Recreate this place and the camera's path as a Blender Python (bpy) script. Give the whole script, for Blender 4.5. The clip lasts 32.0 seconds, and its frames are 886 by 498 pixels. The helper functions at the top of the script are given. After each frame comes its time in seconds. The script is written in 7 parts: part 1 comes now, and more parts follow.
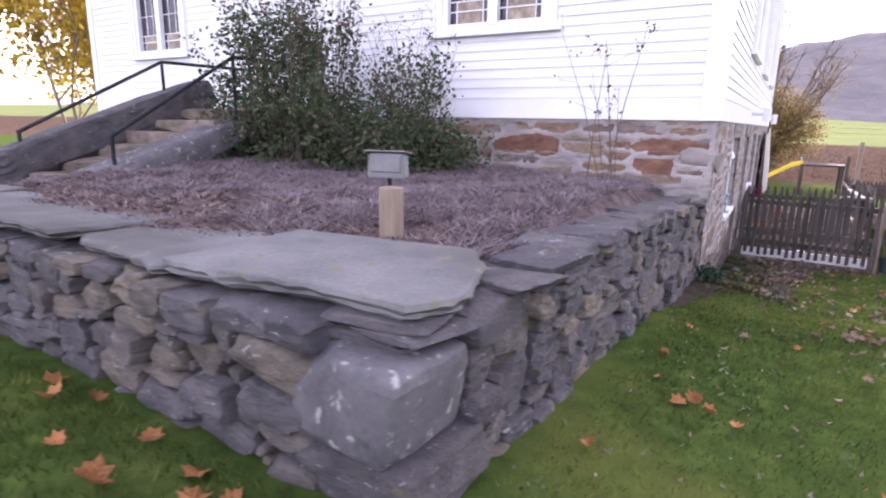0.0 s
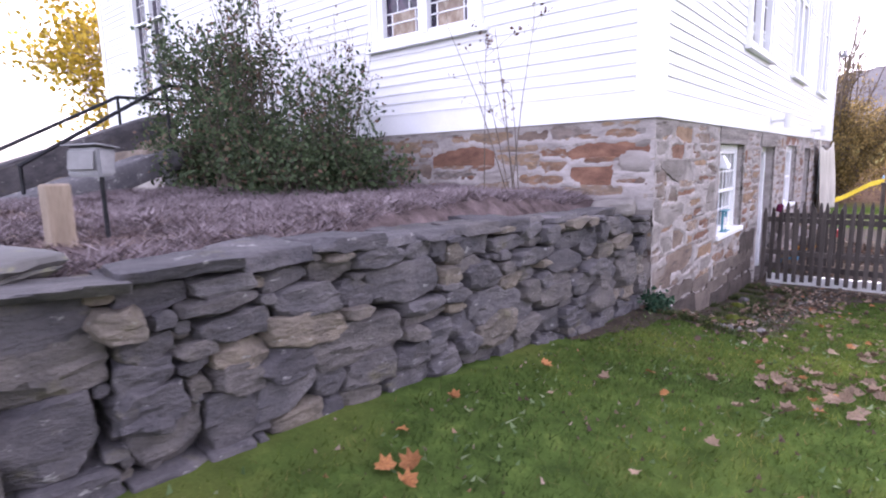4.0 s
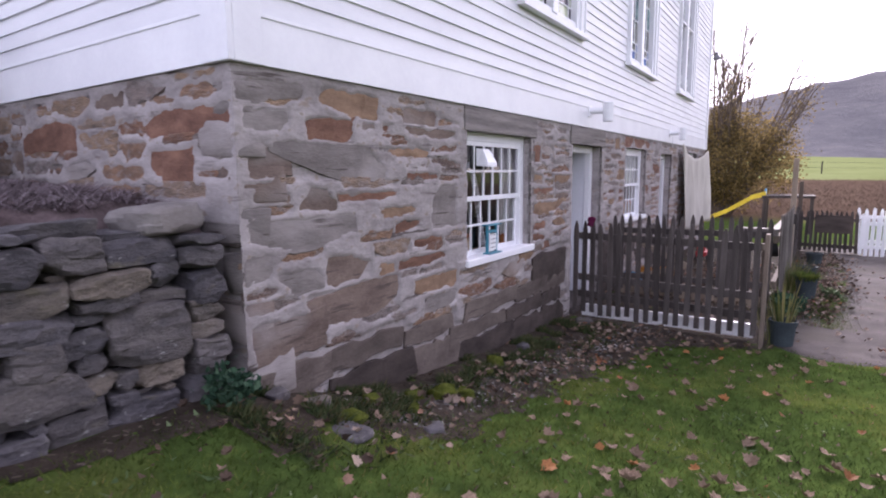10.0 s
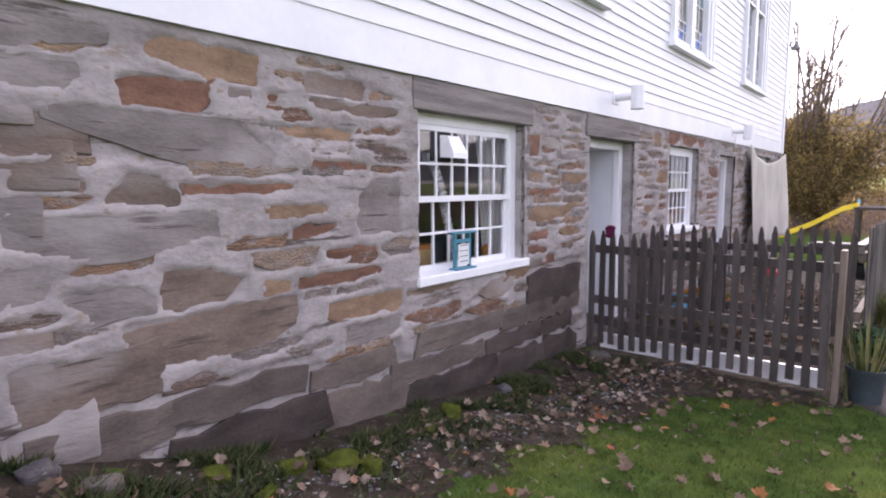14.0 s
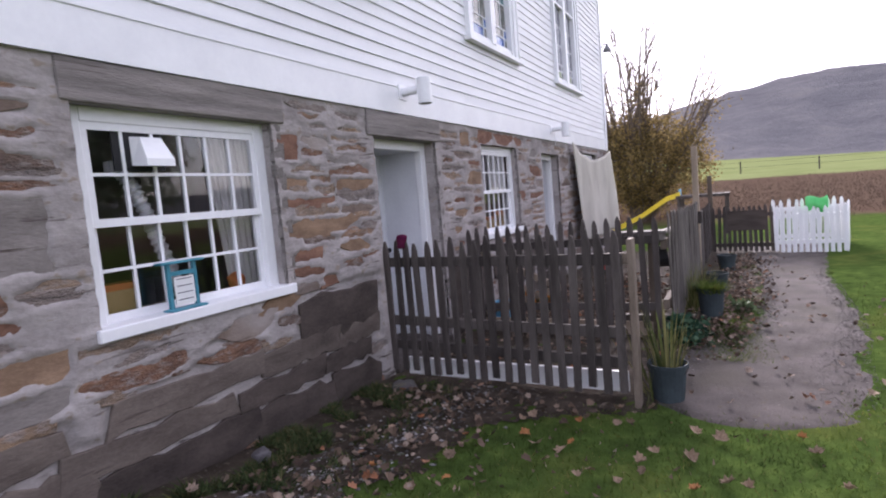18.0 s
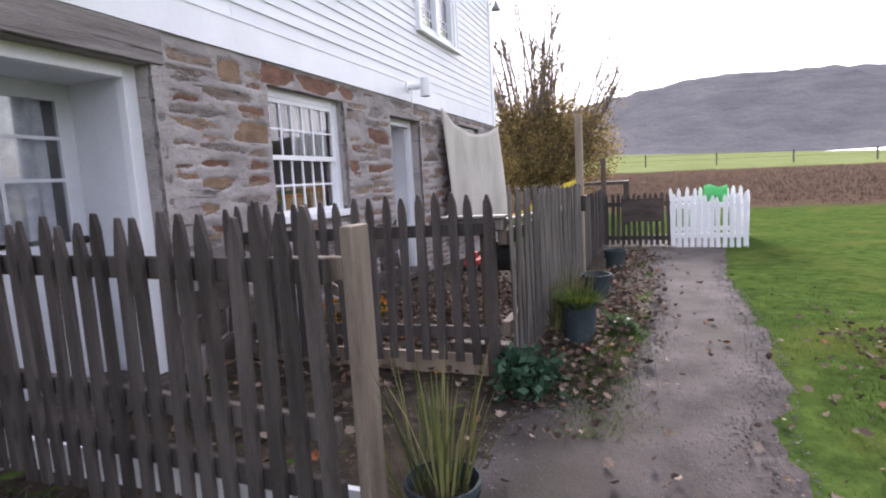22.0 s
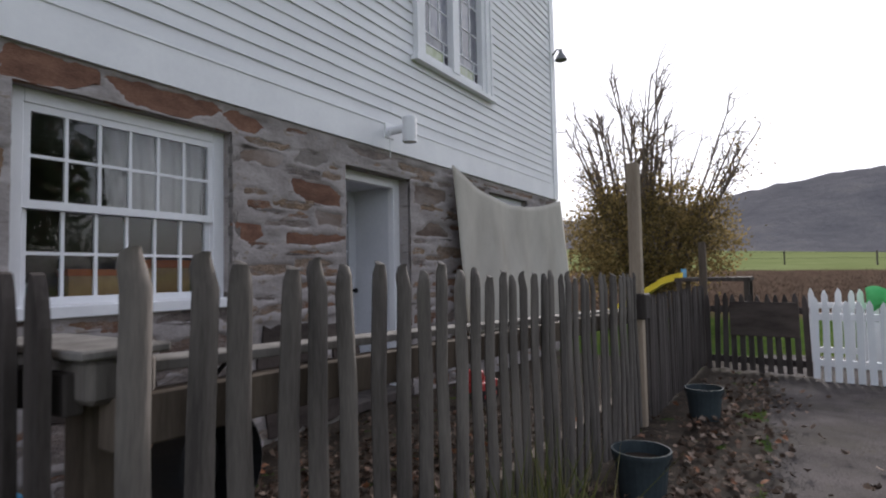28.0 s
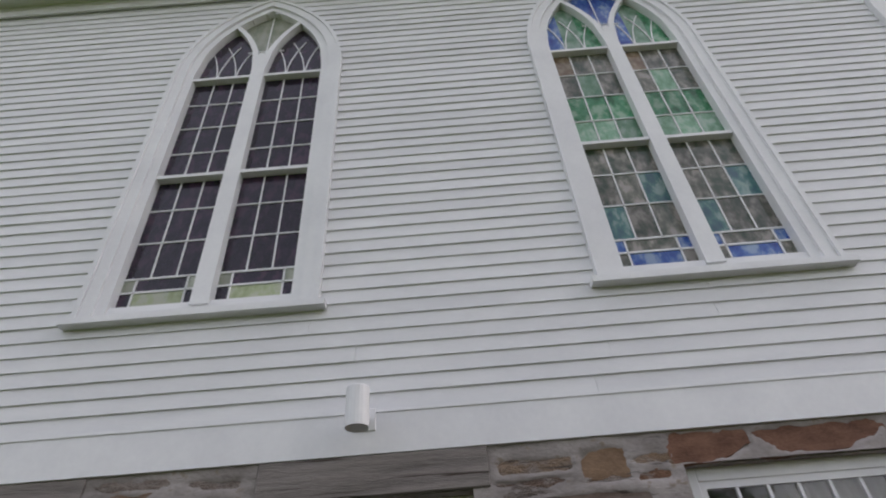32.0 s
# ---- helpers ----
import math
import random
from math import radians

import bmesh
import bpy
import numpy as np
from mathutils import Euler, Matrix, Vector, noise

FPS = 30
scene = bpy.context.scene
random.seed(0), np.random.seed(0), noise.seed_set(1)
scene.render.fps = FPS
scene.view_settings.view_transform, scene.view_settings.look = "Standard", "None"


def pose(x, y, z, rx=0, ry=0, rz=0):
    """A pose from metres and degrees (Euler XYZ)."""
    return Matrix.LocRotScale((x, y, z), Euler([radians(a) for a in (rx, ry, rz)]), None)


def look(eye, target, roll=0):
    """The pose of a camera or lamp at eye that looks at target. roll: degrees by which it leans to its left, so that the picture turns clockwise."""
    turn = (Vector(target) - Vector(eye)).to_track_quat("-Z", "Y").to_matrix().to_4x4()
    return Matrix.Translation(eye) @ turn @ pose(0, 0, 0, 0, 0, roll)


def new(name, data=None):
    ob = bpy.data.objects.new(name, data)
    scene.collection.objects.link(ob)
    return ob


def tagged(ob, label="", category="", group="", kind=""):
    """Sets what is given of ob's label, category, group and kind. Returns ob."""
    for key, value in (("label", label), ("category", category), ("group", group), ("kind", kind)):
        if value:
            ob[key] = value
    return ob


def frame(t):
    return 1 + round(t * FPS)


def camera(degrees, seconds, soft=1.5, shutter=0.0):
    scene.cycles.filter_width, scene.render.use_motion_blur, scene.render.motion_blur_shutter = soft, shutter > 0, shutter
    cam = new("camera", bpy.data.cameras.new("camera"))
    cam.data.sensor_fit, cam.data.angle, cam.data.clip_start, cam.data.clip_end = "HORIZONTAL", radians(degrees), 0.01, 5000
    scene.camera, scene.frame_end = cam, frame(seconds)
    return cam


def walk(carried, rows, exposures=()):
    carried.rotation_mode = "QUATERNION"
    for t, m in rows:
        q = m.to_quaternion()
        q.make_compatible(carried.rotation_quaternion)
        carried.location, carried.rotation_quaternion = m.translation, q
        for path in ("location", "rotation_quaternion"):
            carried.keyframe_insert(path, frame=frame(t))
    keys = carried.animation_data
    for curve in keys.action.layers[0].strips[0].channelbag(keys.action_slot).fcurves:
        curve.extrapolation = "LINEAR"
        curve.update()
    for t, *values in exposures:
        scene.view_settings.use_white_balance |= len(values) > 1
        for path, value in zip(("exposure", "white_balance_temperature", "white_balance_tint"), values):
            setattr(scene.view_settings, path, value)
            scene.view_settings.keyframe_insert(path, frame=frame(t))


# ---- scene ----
cam = camera(77.6, 32.0, soft=2.0, shutter=0.4)
PATH = [
    (0, (0.054, -0.222, 2.27), (-0.964, 1.44, 1.823), 1.1),
    (0.5, (0.205, 0.003, 2.201), (-0.786, 1.691, 1.79), 3.2),
    (1, (0.354, 0.13, 2.154), (-0.701, 1.769, 1.707), 0.9),
    (1.5, (0.561, 0.278, 2.146), (-0.624, 1.802, 1.622), -0.8),
    (2, (0.697, 0.553, 2.073), (-0.531, 2.054, 1.585), -1.4),
    (2.5, (0.799, 0.71, 2.043), (-0.444, 2.214, 1.604), -2.1),
    (4.5, (1.255, 1.647, 1.934), (-0.009, 3.173, 1.662), -1.1),
    (5, (1.356, 1.954, 1.882), (0.208, 3.571, 1.617), -0.6),
    (5.5, (1.383, 2.305, 1.859), (0.378, 4.008, 1.556), 1.6),
    (6, (1.519, 2.603, 1.883), (0.513, 4.274, 1.439), 0.4),
    (6.5, (1.594, 2.851, 1.874), (0.583, 4.51, 1.399), -0.8),
    (7, (1.617, 3.127, 1.864), (0.659, 4.834, 1.451), -0.9),
    (7.5, (1.755, 3.359, 1.883), (0.735, 5.058, 1.611), -3.0),
    (8, (1.826, 3.569, 1.862), (0.794, 5.268, 1.644), -2.2),
    (8.5, (1.816, 3.889, 1.836), (0.777, 5.589, 1.672), -0.2),
    (9, (1.899, 4.13, 1.818), (0.793, 5.788, 1.645), 0.1),
    (9.5, (1.922, 4.366, 1.791), (0.75, 5.97, 1.56), -1.0),
    (10, (1.883, 4.688, 1.76), (0.782, 6.335, 1.489), -0.5),
    (10.5, (1.965, 4.934, 1.736), (0.748, 6.496, 1.457), -1.0),
    (11, (1.941, 5.171, 1.685), (0.675, 6.693, 1.399), -1.3),
    (11.5, (1.91, 5.452, 1.679), (0.631, 6.967, 1.42), -0.7),
    (12, (1.996, 5.709, 1.671), (0.628, 7.145, 1.419), -1.0),
    (12.5, (1.96, 5.913, 1.637), (0.601, 7.357, 1.377), -1.0),
    (13, (1.928, 6.061, 1.625), (0.621, 7.559, 1.408), -0.7),
    (13.5, (1.949, 6.103, 1.619), (0.639, 7.6, 1.408), -0.3),
    (15.5, (1.922, 6.161, 1.582), (0.739, 7.74, 1.251), -1.0),
    (16, (1.941, 6.26, 1.57), (0.819, 7.88, 1.225), -1.5),
    (16.5, (2.078, 6.487, 1.561), (0.998, 8.146, 1.278), -5.4),
    (17, (2.114, 6.753, 1.508), (1.177, 8.491, 1.19), -5.3),
    (17.5, (2.135, 7.034, 1.494), (1.29, 8.831, 1.251), -3.6),
    (18, (2.203, 7.272, 1.496), (1.254, 9.023, 1.317), -5.0),
    (18.5, (2.198, 7.539, 1.443), (1.226, 9.275, 1.238), -5.1),
    (19, (2.174, 7.904, 1.431), (1.417, 9.743, 1.228), -4.3),
    (19.5, (2.273, 8.18, 1.415), (1.525, 10.028, 1.26), -6.0),
    (20, (2.281, 8.497, 1.346), (1.545, 10.351, 1.196), -6.1),
    (20.5, (2.319, 8.836, 1.32), (1.767, 10.756, 1.237), -3.9),
    (21, (2.421, 9.113, 1.308), (1.751, 10.991, 1.155), -5.2),
    (21.5, (2.409, 9.404, 1.226), (1.742, 11.273, 0.972), -3.2),
    (22, (2.397, 9.67, 1.239), (1.707, 11.531, 0.995), -3.3),
    (22.5, (2.448, 9.95, 1.245), (1.558, 11.732, 1.068), -5.1),
    (23, (2.383, 10.239, 1.181), (1.523, 12.042, 1.091), -4.0),
    (23.5, (2.385, 10.487, 1.174), (1.583, 12.319, 1.133), -5.2),
    (24, (2.479, 10.733, 1.19), (1.505, 12.479, 1.159), -5.0),
    (24.5, (2.501, 10.994, 1.124), (1.593, 12.769, 0.976), -4.5),
    (25, (2.477, 11.301, 1.124), (1.641, 13.109, 0.945), -3.4),
    (25.5, (2.551, 11.522, 1.122), (1.624, 13.292, 1.023), -4.8),
    (27.5, (2.686, 12.364, 1.113), (1.606, 14.046, 1.169), -1.4),
    (28, (2.613, 12.564, 1.126), (1.558, 14.261, 1.22), -1.1),
    (28.5, (2.527, 12.697, 1.209), (1.425, 14.347, 1.467), -4.9),
    (29, (2.565, 12.705, 1.255), (1.371, 14.191, 1.862), -12.7),
    (29.5, (2.564, 12.711, 1.229), (1.395, 14.133, 2.011), -14.8),
    (30, (2.611, 12.603, 1.237), (1.181, 13.614, 2.201), -14.6),
    (30.5, (2.642, 12.518, 1.249), (1.091, 13.089, 2.374), -12.6),
    (31, (2.674, 12.478, 1.232), (1.112, 12.743, 2.452), -10.9),
    (31.5, (2.65, 12.474, 1.227), (1.097, 12.526, 2.486), -7.5),
    (32, (2.625, 12.477, 1.23), (1.066, 12.479, 2.483), -4.7),
]
LIGHT = [(0.0, 2.8, 6180, 36), (1.0, 2.85, 6100, 35), (2.0, 3.25, 6080, 34), (5.0, 2.6, 6080, 35), (6.0, 2.35, 5950, 35), (7.0, 2.77, 6000, 35), (8.0, 2.07, 6110, 33), (9.0, 1.94, 6160, 33), (10.0, 2.19, 6110, 33),
         (11.0, 2.39, 6160, 32), (12.0, 2.29, 6160, 31), (13.0, 2.34, 6260, 30), (16.0, 2.69, 6240, 28), (18.0, 2.09, 6140, 27), (20.0, 1.86, 6180, 25), (21.0, 1.39, 6170, 24), (22.0, 2.29, 6180, 23), (23.0, 2.06, 6250, 22),
         (24.0, 1.54, 6250, 21), (25.0, 1.89, 6250, 20), (28.0, 1.16, 6170, 16), (29.0, 0.5, 6400, 13), (30.0, 0.28, 6420, 13), (31.0, 1.41, 6620, 17), (32.0, 1.38, 6600, 18)]
walk(cam, [(t, look(eye, target, roll)) for t, eye, target, roll in PATH], LIGHT)

# ---- world, sun ----
world = bpy.data.worlds.new("evening sky")
scene.world = world
world.use_nodes = True
wn = world.node_tree.nodes
sky = wn.new("ShaderNodeTexSky")
sky.sky_type, sky.sun_disc = "NISHITA", False
sky.sun_elevation, sky.sun_rotation = radians(18), radians(-8)
sky.air_density, sky.dust_density, sky.ozone_density = 1.0, 3.5, 1.0
pale = wn.new("ShaderNodeHueSaturation")
pale.inputs["Saturation"].default_value = 0.35
wn["Background"].inputs["Strength"].default_value = 0.15
world.node_tree.links.new(sky.outputs[0], pale.inputs["Color"])
veil = wn.new("ShaderNodeVectorMath")
veil.operation = "MINIMUM"
veil.inputs[1].default_value = (5.0, 5.0, 5.0)
world.node_tree.links.new(pale.outputs[0], veil.inputs[0])
world.node_tree.links.new(veil.outputs[0], wn["Background"].inputs["Color"])
sun = new("sun", bpy.data.lights.new("sun", "SUN"))
sun.data.energy, sun.data.angle, sun.data.color = 2.7, radians(16), (1.0, 0.94, 0.85)
sun.matrix_world = look((0, 0, 50), (5.3, -37.7, 37.6))

# ---- materials ----


def nodes_of(name):
    m = bpy.data.materials.new(name)
    m.use_nodes = True
    t = m.node_tree
    return m, t, t.nodes["Principled BSDF"]


def node(t, kind, **values):
    n = t.nodes.new(kind)
    for key, value in values.items():
        if key in n.inputs:
            n.inputs[key].default_value = value
    return n


def ramp(t, source, stops, constant=False):
    r = t.nodes.new("ShaderNodeValToRGB")
    r.color_ramp.interpolation = "CONSTANT" if constant else "LINEAR"
    e = r.color_ramp.elements
    while len(e) < len(stops):
        e.new(0.5)
    for k, (p, c) in enumerate(stops):
        e[k].position = p
        e[k].color = (*c, 1) if len(c) == 3 else c
    t.links.new(source, r.inputs[0])
    return r.outputs[0]


def mixed(t, fac, a, b, mode="MIX"):
    m = t.nodes.new("ShaderNodeMix")
    m.data_type, m.blend_type = "RGBA", mode
    for sock, v in ((m.inputs[0], fac), (m.inputs[6], a), (m.inputs[7], b)):
        if isinstance(v, (int, float)):
            sock.default_value = v
        elif isinstance(v, tuple):
            sock.default_value = (*v, 1)
        else:
            t.links.new(v, sock)
    return m.outputs[2]


def coords(t, kind="Object", stretch=(1, 1, 1), shift=False):
    c = t.nodes.new("ShaderNodeTexCoord")
    m = t.nodes.new("ShaderNodeMapping")
    m.inputs["Scale"].default_value = stretch
    t.links.new(c.outputs[kind], m.inputs[0])
    if shift:
        i = t.nodes.new("ShaderNodeObjectInfo")
        k = t.nodes.new("ShaderNodeMath")
        k.operation = "MULTIPLY"
        k.inputs[1].default_value = 40.0
        t.links.new(i.outputs["Random"], k.inputs[0])
        t.links.new(k.outputs[0], m.inputs["Location"])
    return m.outputs[0]


def noise_of(t, vec, scale, detail=4.0, rough=0.55):
    n = node(t, "ShaderNodeTexNoise", Scale=scale, Detail=detail, Roughness=rough)
    t.links.new(vec, n.inputs["Vector"])
    return n.outputs["Fac"]


def bumped(t, bsdf, source, strength, distance=0.01):
    b = node(t, "ShaderNodeBump", Strength=strength, Distance=distance)
    t.links.new(source, b.inputs["Height"])
    t.links.new(b.outputs[0], bsdf.inputs["Normal"])


def cracked(t, v, c, strength):
    """Dark crevices along the bed of the stone, their shadow lines painted in colour only: long thin lenses, in
    patches.
    """
    m = t.nodes.new("ShaderNodeMapping")
    m.inputs["Scale"].default_value = (0.8, 0.8, 4.2)
    t.links.new(v, m.inputs[0])
    line = ramp(t, noise_of(t, m.outputs[0], 2.4, 5.0, 0.6), [(0.365, (1, 1, 1)), (0.41, (0, 0, 0))])
    some = ramp(t, noise_of(t, v, 2.3, 2.0), [(0.44, (0, 0, 0)), (0.6, (strength,) * 3)])
    return mixed(t, mixed(t, 1.0, line, some, "MULTIPLY"), c, (0.075, 0.06, 0.052))


def surface(name, dark, light, scale=6.0, fine=60.0, rough=0.8, bump=0.3, depth=0.01, stretch=(1, 1, 1), vary=0.0,
            shift=False, spots=None, metal=0.0, gloss=0.3, stains=None, cracks=0.0):
    """A plain two-scale surface: large blotches, fine grain, bump, spots of another colour, and light differences between pieces."""
    m, t, b = nodes_of(name)
    v = coords(t, "Object", stretch, shift)
    big, small = noise_of(t, v, scale), noise_of(t, v, fine, 3.0)
    both = t.nodes.new("ShaderNodeMath")
    both.operation = "MULTIPLY_ADD"
    both.inputs[1].default_value = 0.35
    t.links.new(small, both.inputs[0])
    t.links.new(big, both.inputs[2])
    c = ramp(t, both.outputs[0], [(0.45, dark), (0.9, light)])
    if stains:
        c = mixed(t, ramp(t, noise_of(t, v, scale * 0.35, 5.0), [(0.5, (0, 0, 0)), (0.68, (1, 1, 1))]), c, stains)
    if spots:
        c = mixed(t, ramp(t, noise_of(t, v, scale * 4, 2.0), [(0.62, (0, 0, 0)), (0.7, (1, 1, 1))]), c, spots)
    if cracks:
        c = cracked(t, v, c, cracks)
    if vary:
        i = t.nodes.new("ShaderNodeObjectInfo")
        c = mixed(t, 1.0, c, ramp(t, i.outputs["Random"], [(0, (1 - vary,) * 3), (1, (1 + vary * 0.3,) * 3)]), "MULTIPLY")
    t.links.new(c, b.inputs["Base Color"])
    b.inputs["Roughness"].default_value, b.inputs["Metallic"].default_value = rough, metal
    b.inputs["Specular IOR Level"].default_value = gloss
    if bump:
        bumped(t, b, both.outputs[0], bump, depth)
    return m


STONE_STOPS = [(0.0, (0.17, 0.125, 0.105)), (0.14, (0.31, 0.225, 0.155)), (0.3, (0.25, 0.215, 0.20)), (0.44, (0.28, 0.18, 0.12)),
               (0.58, (0.30, 0.23, 0.175)), (0.72, (0.23, 0.13, 0.085)), (0.86, (0.215, 0.19, 0.18))]


def rubble_material(name, island):
    """Rubble in mortar: each stone takes its own colour out of greys, tans, rusts and dark browns, half smeared with mortar."""
    m, t, b = nodes_of(name)
    if island:
        who = t.nodes.new("ShaderNodeNewGeometry").outputs["Random Per Island"]
        v = coords(t, "Object", (1, 1, 2.4))
    else:
        who = t.nodes.new("ShaderNodeObjectInfo").outputs["Random"]
        v = coords(t, "Object", (1, 1, 2.4), True)
    c = ramp(t, who, STONE_STOPS, True)
    big, small = noise_of(t, v, 7.0, 6.0, 0.65), noise_of(t, v, 45.0, 4.0)
    c = mixed(t, 1.0, c, ramp(t, big, [(0.3, (0.55, 0.55, 0.58)), (0.72, (1.35, 1.28, 1.2))]), "MULTIPLY")
    smear = ramp(t, noise_of(t, v, 11.0, 5.0, 0.6), [(0.5, (0, 0, 0)), (0.66, (0.8, 0.8, 0.8))])
    c = mixed(t, smear, c, (0.34, 0.305, 0.29))
    c = cracked(t, v, c, 0.7)
    c = mixed(t, 0.35, c, mixed(t, small, (0.12, 0.1, 0.09), (0.4, 0.34, 0.28)), "OVERLAY")
    t.links.new(c, b.inputs["Base Color"])
    b.inputs["Roughness"].default_value = 0.85
    add = t.nodes.new("ShaderNodeMath")
    t.links.new(big, add.inputs[0])
    t.links.new(small, add.inputs[1])
    bumped(t, b, add.outputs[0], 0.9, 0.02)
    return m


def dry_stone_material():
    m, t, b = nodes_of("dry wall stone")
    v = coords(t, "Object", (1, 1, 1.8), True)
    who = t.nodes.new("ShaderNodeObjectInfo").outputs["Random"]
    c = ramp(t, who, [(0.0, (0.058, 0.054, 0.061)), (0.3, (0.1, 0.093, 0.1)), (0.55, (0.068, 0.063, 0.068)), (0.74, (0.105, 0.094, 0.09)),
                      (0.86, (0.145, 0.122, 0.098)), (0.94, (0.11, 0.095, 0.08)), (1.0, (0.085, 0.08, 0.084))])
    big, small = noise_of(t, v, 5.0, 6.0, 0.65), noise_of(t, v, 38.0, 5.0, 0.6)
    c = mixed(t, 1.0, c, ramp(t, big, [(0.3, (0.5, 0.5, 0.54)), (0.7, (1.5, 1.45, 1.38))]), "MULTIPLY")
    c = mixed(t, 1.0, c, ramp(t, small, [(0.3, (0.88, 0.88, 0.88)), (0.7, (1.12, 1.12, 1.11))]), "MULTIPLY")
    lichen = ramp(t, noise_of(t, v, 13.0, 3.0, 0.7), [(0.64, (0, 0, 0)), (0.7, (0.75, 0.75, 0.75))])
    c = mixed(t, lichen, c, (0.31, 0.30, 0.29))
    moss = ramp(t, noise_of(t, v, 4.0, 4.0, 0.6), [(0.62, (0, 0, 0)), (0.74, (0.6, 0.6, 0.6))])
    c = mixed(t, moss, c, (0.13, 0.115, 0.06))
    t.links.new(c, b.inputs["Base Color"])
    b.inputs["Roughness"].default_value = 0.85
    add = t.nodes.new("ShaderNodeMath")
    t.links.new(big, add.inputs[0])
    t.links.new(small, add.inputs[1])
    bumped(t, b, add.outputs[0], 0.9, 0.016)
    return m


def glass_material(name="window glass"):
    m, t, b = nodes_of(name)
    b.inputs["Base Color"].default_value = (1, 1, 1, 1)
    b.inputs["Roughness"].default_value = 0.02
    b.inputs["Transmission Weight"].default_value = 1.0
    b.inputs["IOR"].default_value = 1.75
    return m


def stained(name, a, b2, c3, scale=7.0, rough=0.12):
    """Opalescent stained glass, streaked in three tones."""
    m, t, b = nodes_of(name)
    v = coords(t, "Object", (1, 1, 0.6), True)
    n = noise_of(t, v, scale * 1.5, 5.0, 0.6)
    c = ramp(t, n, [(0.36, a), (0.5, b2), (0.62, c3)])
    i = t.nodes.new("ShaderNodeObjectInfo")
    c = mixed(t, 1.0, c, ramp(t, i.outputs["Random"], [(0, (0.7, 0.7, 0.7)), (1, (1.2, 1.2, 1.2))]), "MULTIPLY")
    t.links.new(c, b.inputs["Base Color"])
    b.inputs["Roughness"].default_value = rough
    b.inputs["Specular IOR Level"].default_value = 0.45
    bumped(t, b, n, 0.08, 0.01)
    return m


def ground_material():
    """Lawn near by, dead brown weeds past the lawn's end, and a bright green field behind those."""
    m, t, b = nodes_of("ground")
    g = t.nodes.new("ShaderNodeNewGeometry")
    sep = t.nodes.new("ShaderNodeSeparateXYZ")
    t.links.new(g.outputs["Position"], sep.inputs[0])
    v = g.outputs["Position"]
    big, mid, small = noise_of(t, v, 0.9, 5.0, 0.6), noise_of(t, v, 6.0, 5.0, 0.65), noise_of(t, v, 90.0, 3.0)
    lawn = ramp(t, mid, [(0.3, (0.031, 0.05, 0.014)), (0.55, (0.056, 0.09, 0.022)), (0.75, (0.095, 0.132, 0.033))])
    lawn = mixed(t, ramp(t, big, [(0.5, (0, 0, 0)), (0.68, (0.8, 0.8, 0.8))]), lawn, (0.098, 0.112, 0.03))
    lawn = mixed(t, 0.25, lawn, ramp(t, small, [(0.3, (0.2, 0.2, 0.2)), (0.7, (0.85, 0.85, 0.85))]), "OVERLAY")
    weeds = ramp(t, noise_of(t, v, 1.6, 6.0, 0.7), [(0.3, (0.062, 0.042, 0.032)), (0.55, (0.105, 0.072, 0.052)), (0.75, (0.11, 0.088, 0.06))])
    meadow = ramp(t, noise_of(t, v, 0.25, 5.0), [(0.3, (0.15, 0.175, 0.07)), (0.7, (0.2, 0.228, 0.1))])
    wob = node(t, "ShaderNodeMath")
    wob.operation = "MULTIPLY_ADD"
    wob.inputs[1].default_value = 5.0
    t.links.new(noise_of(t, v, 0.35, 4.0), wob.inputs[0])
    t.links.new(sep.outputs["Y"], wob.inputs[2])
    for low, high, paint in ((32.5, 35.0, weeds), (62.0, 63.5, meadow)):
        r = t.nodes.new("ShaderNodeMapRange")
        r.inputs["From Min"].default_value, r.inputs["From Max"].default_value = low, high
        t.links.new(wob.outputs[0], r.inputs["Value"])
        lawn = mixed(t, r.outputs[0], lawn, paint)
    t.links.new(lawn, b.inputs["Base Color"])
    b.inputs["Roughness"].default_value = 0.95
    b.inputs["Specular IOR Level"].default_value = 0.0
    bumped(t, b, small, 0.5, 0.015)
    return m


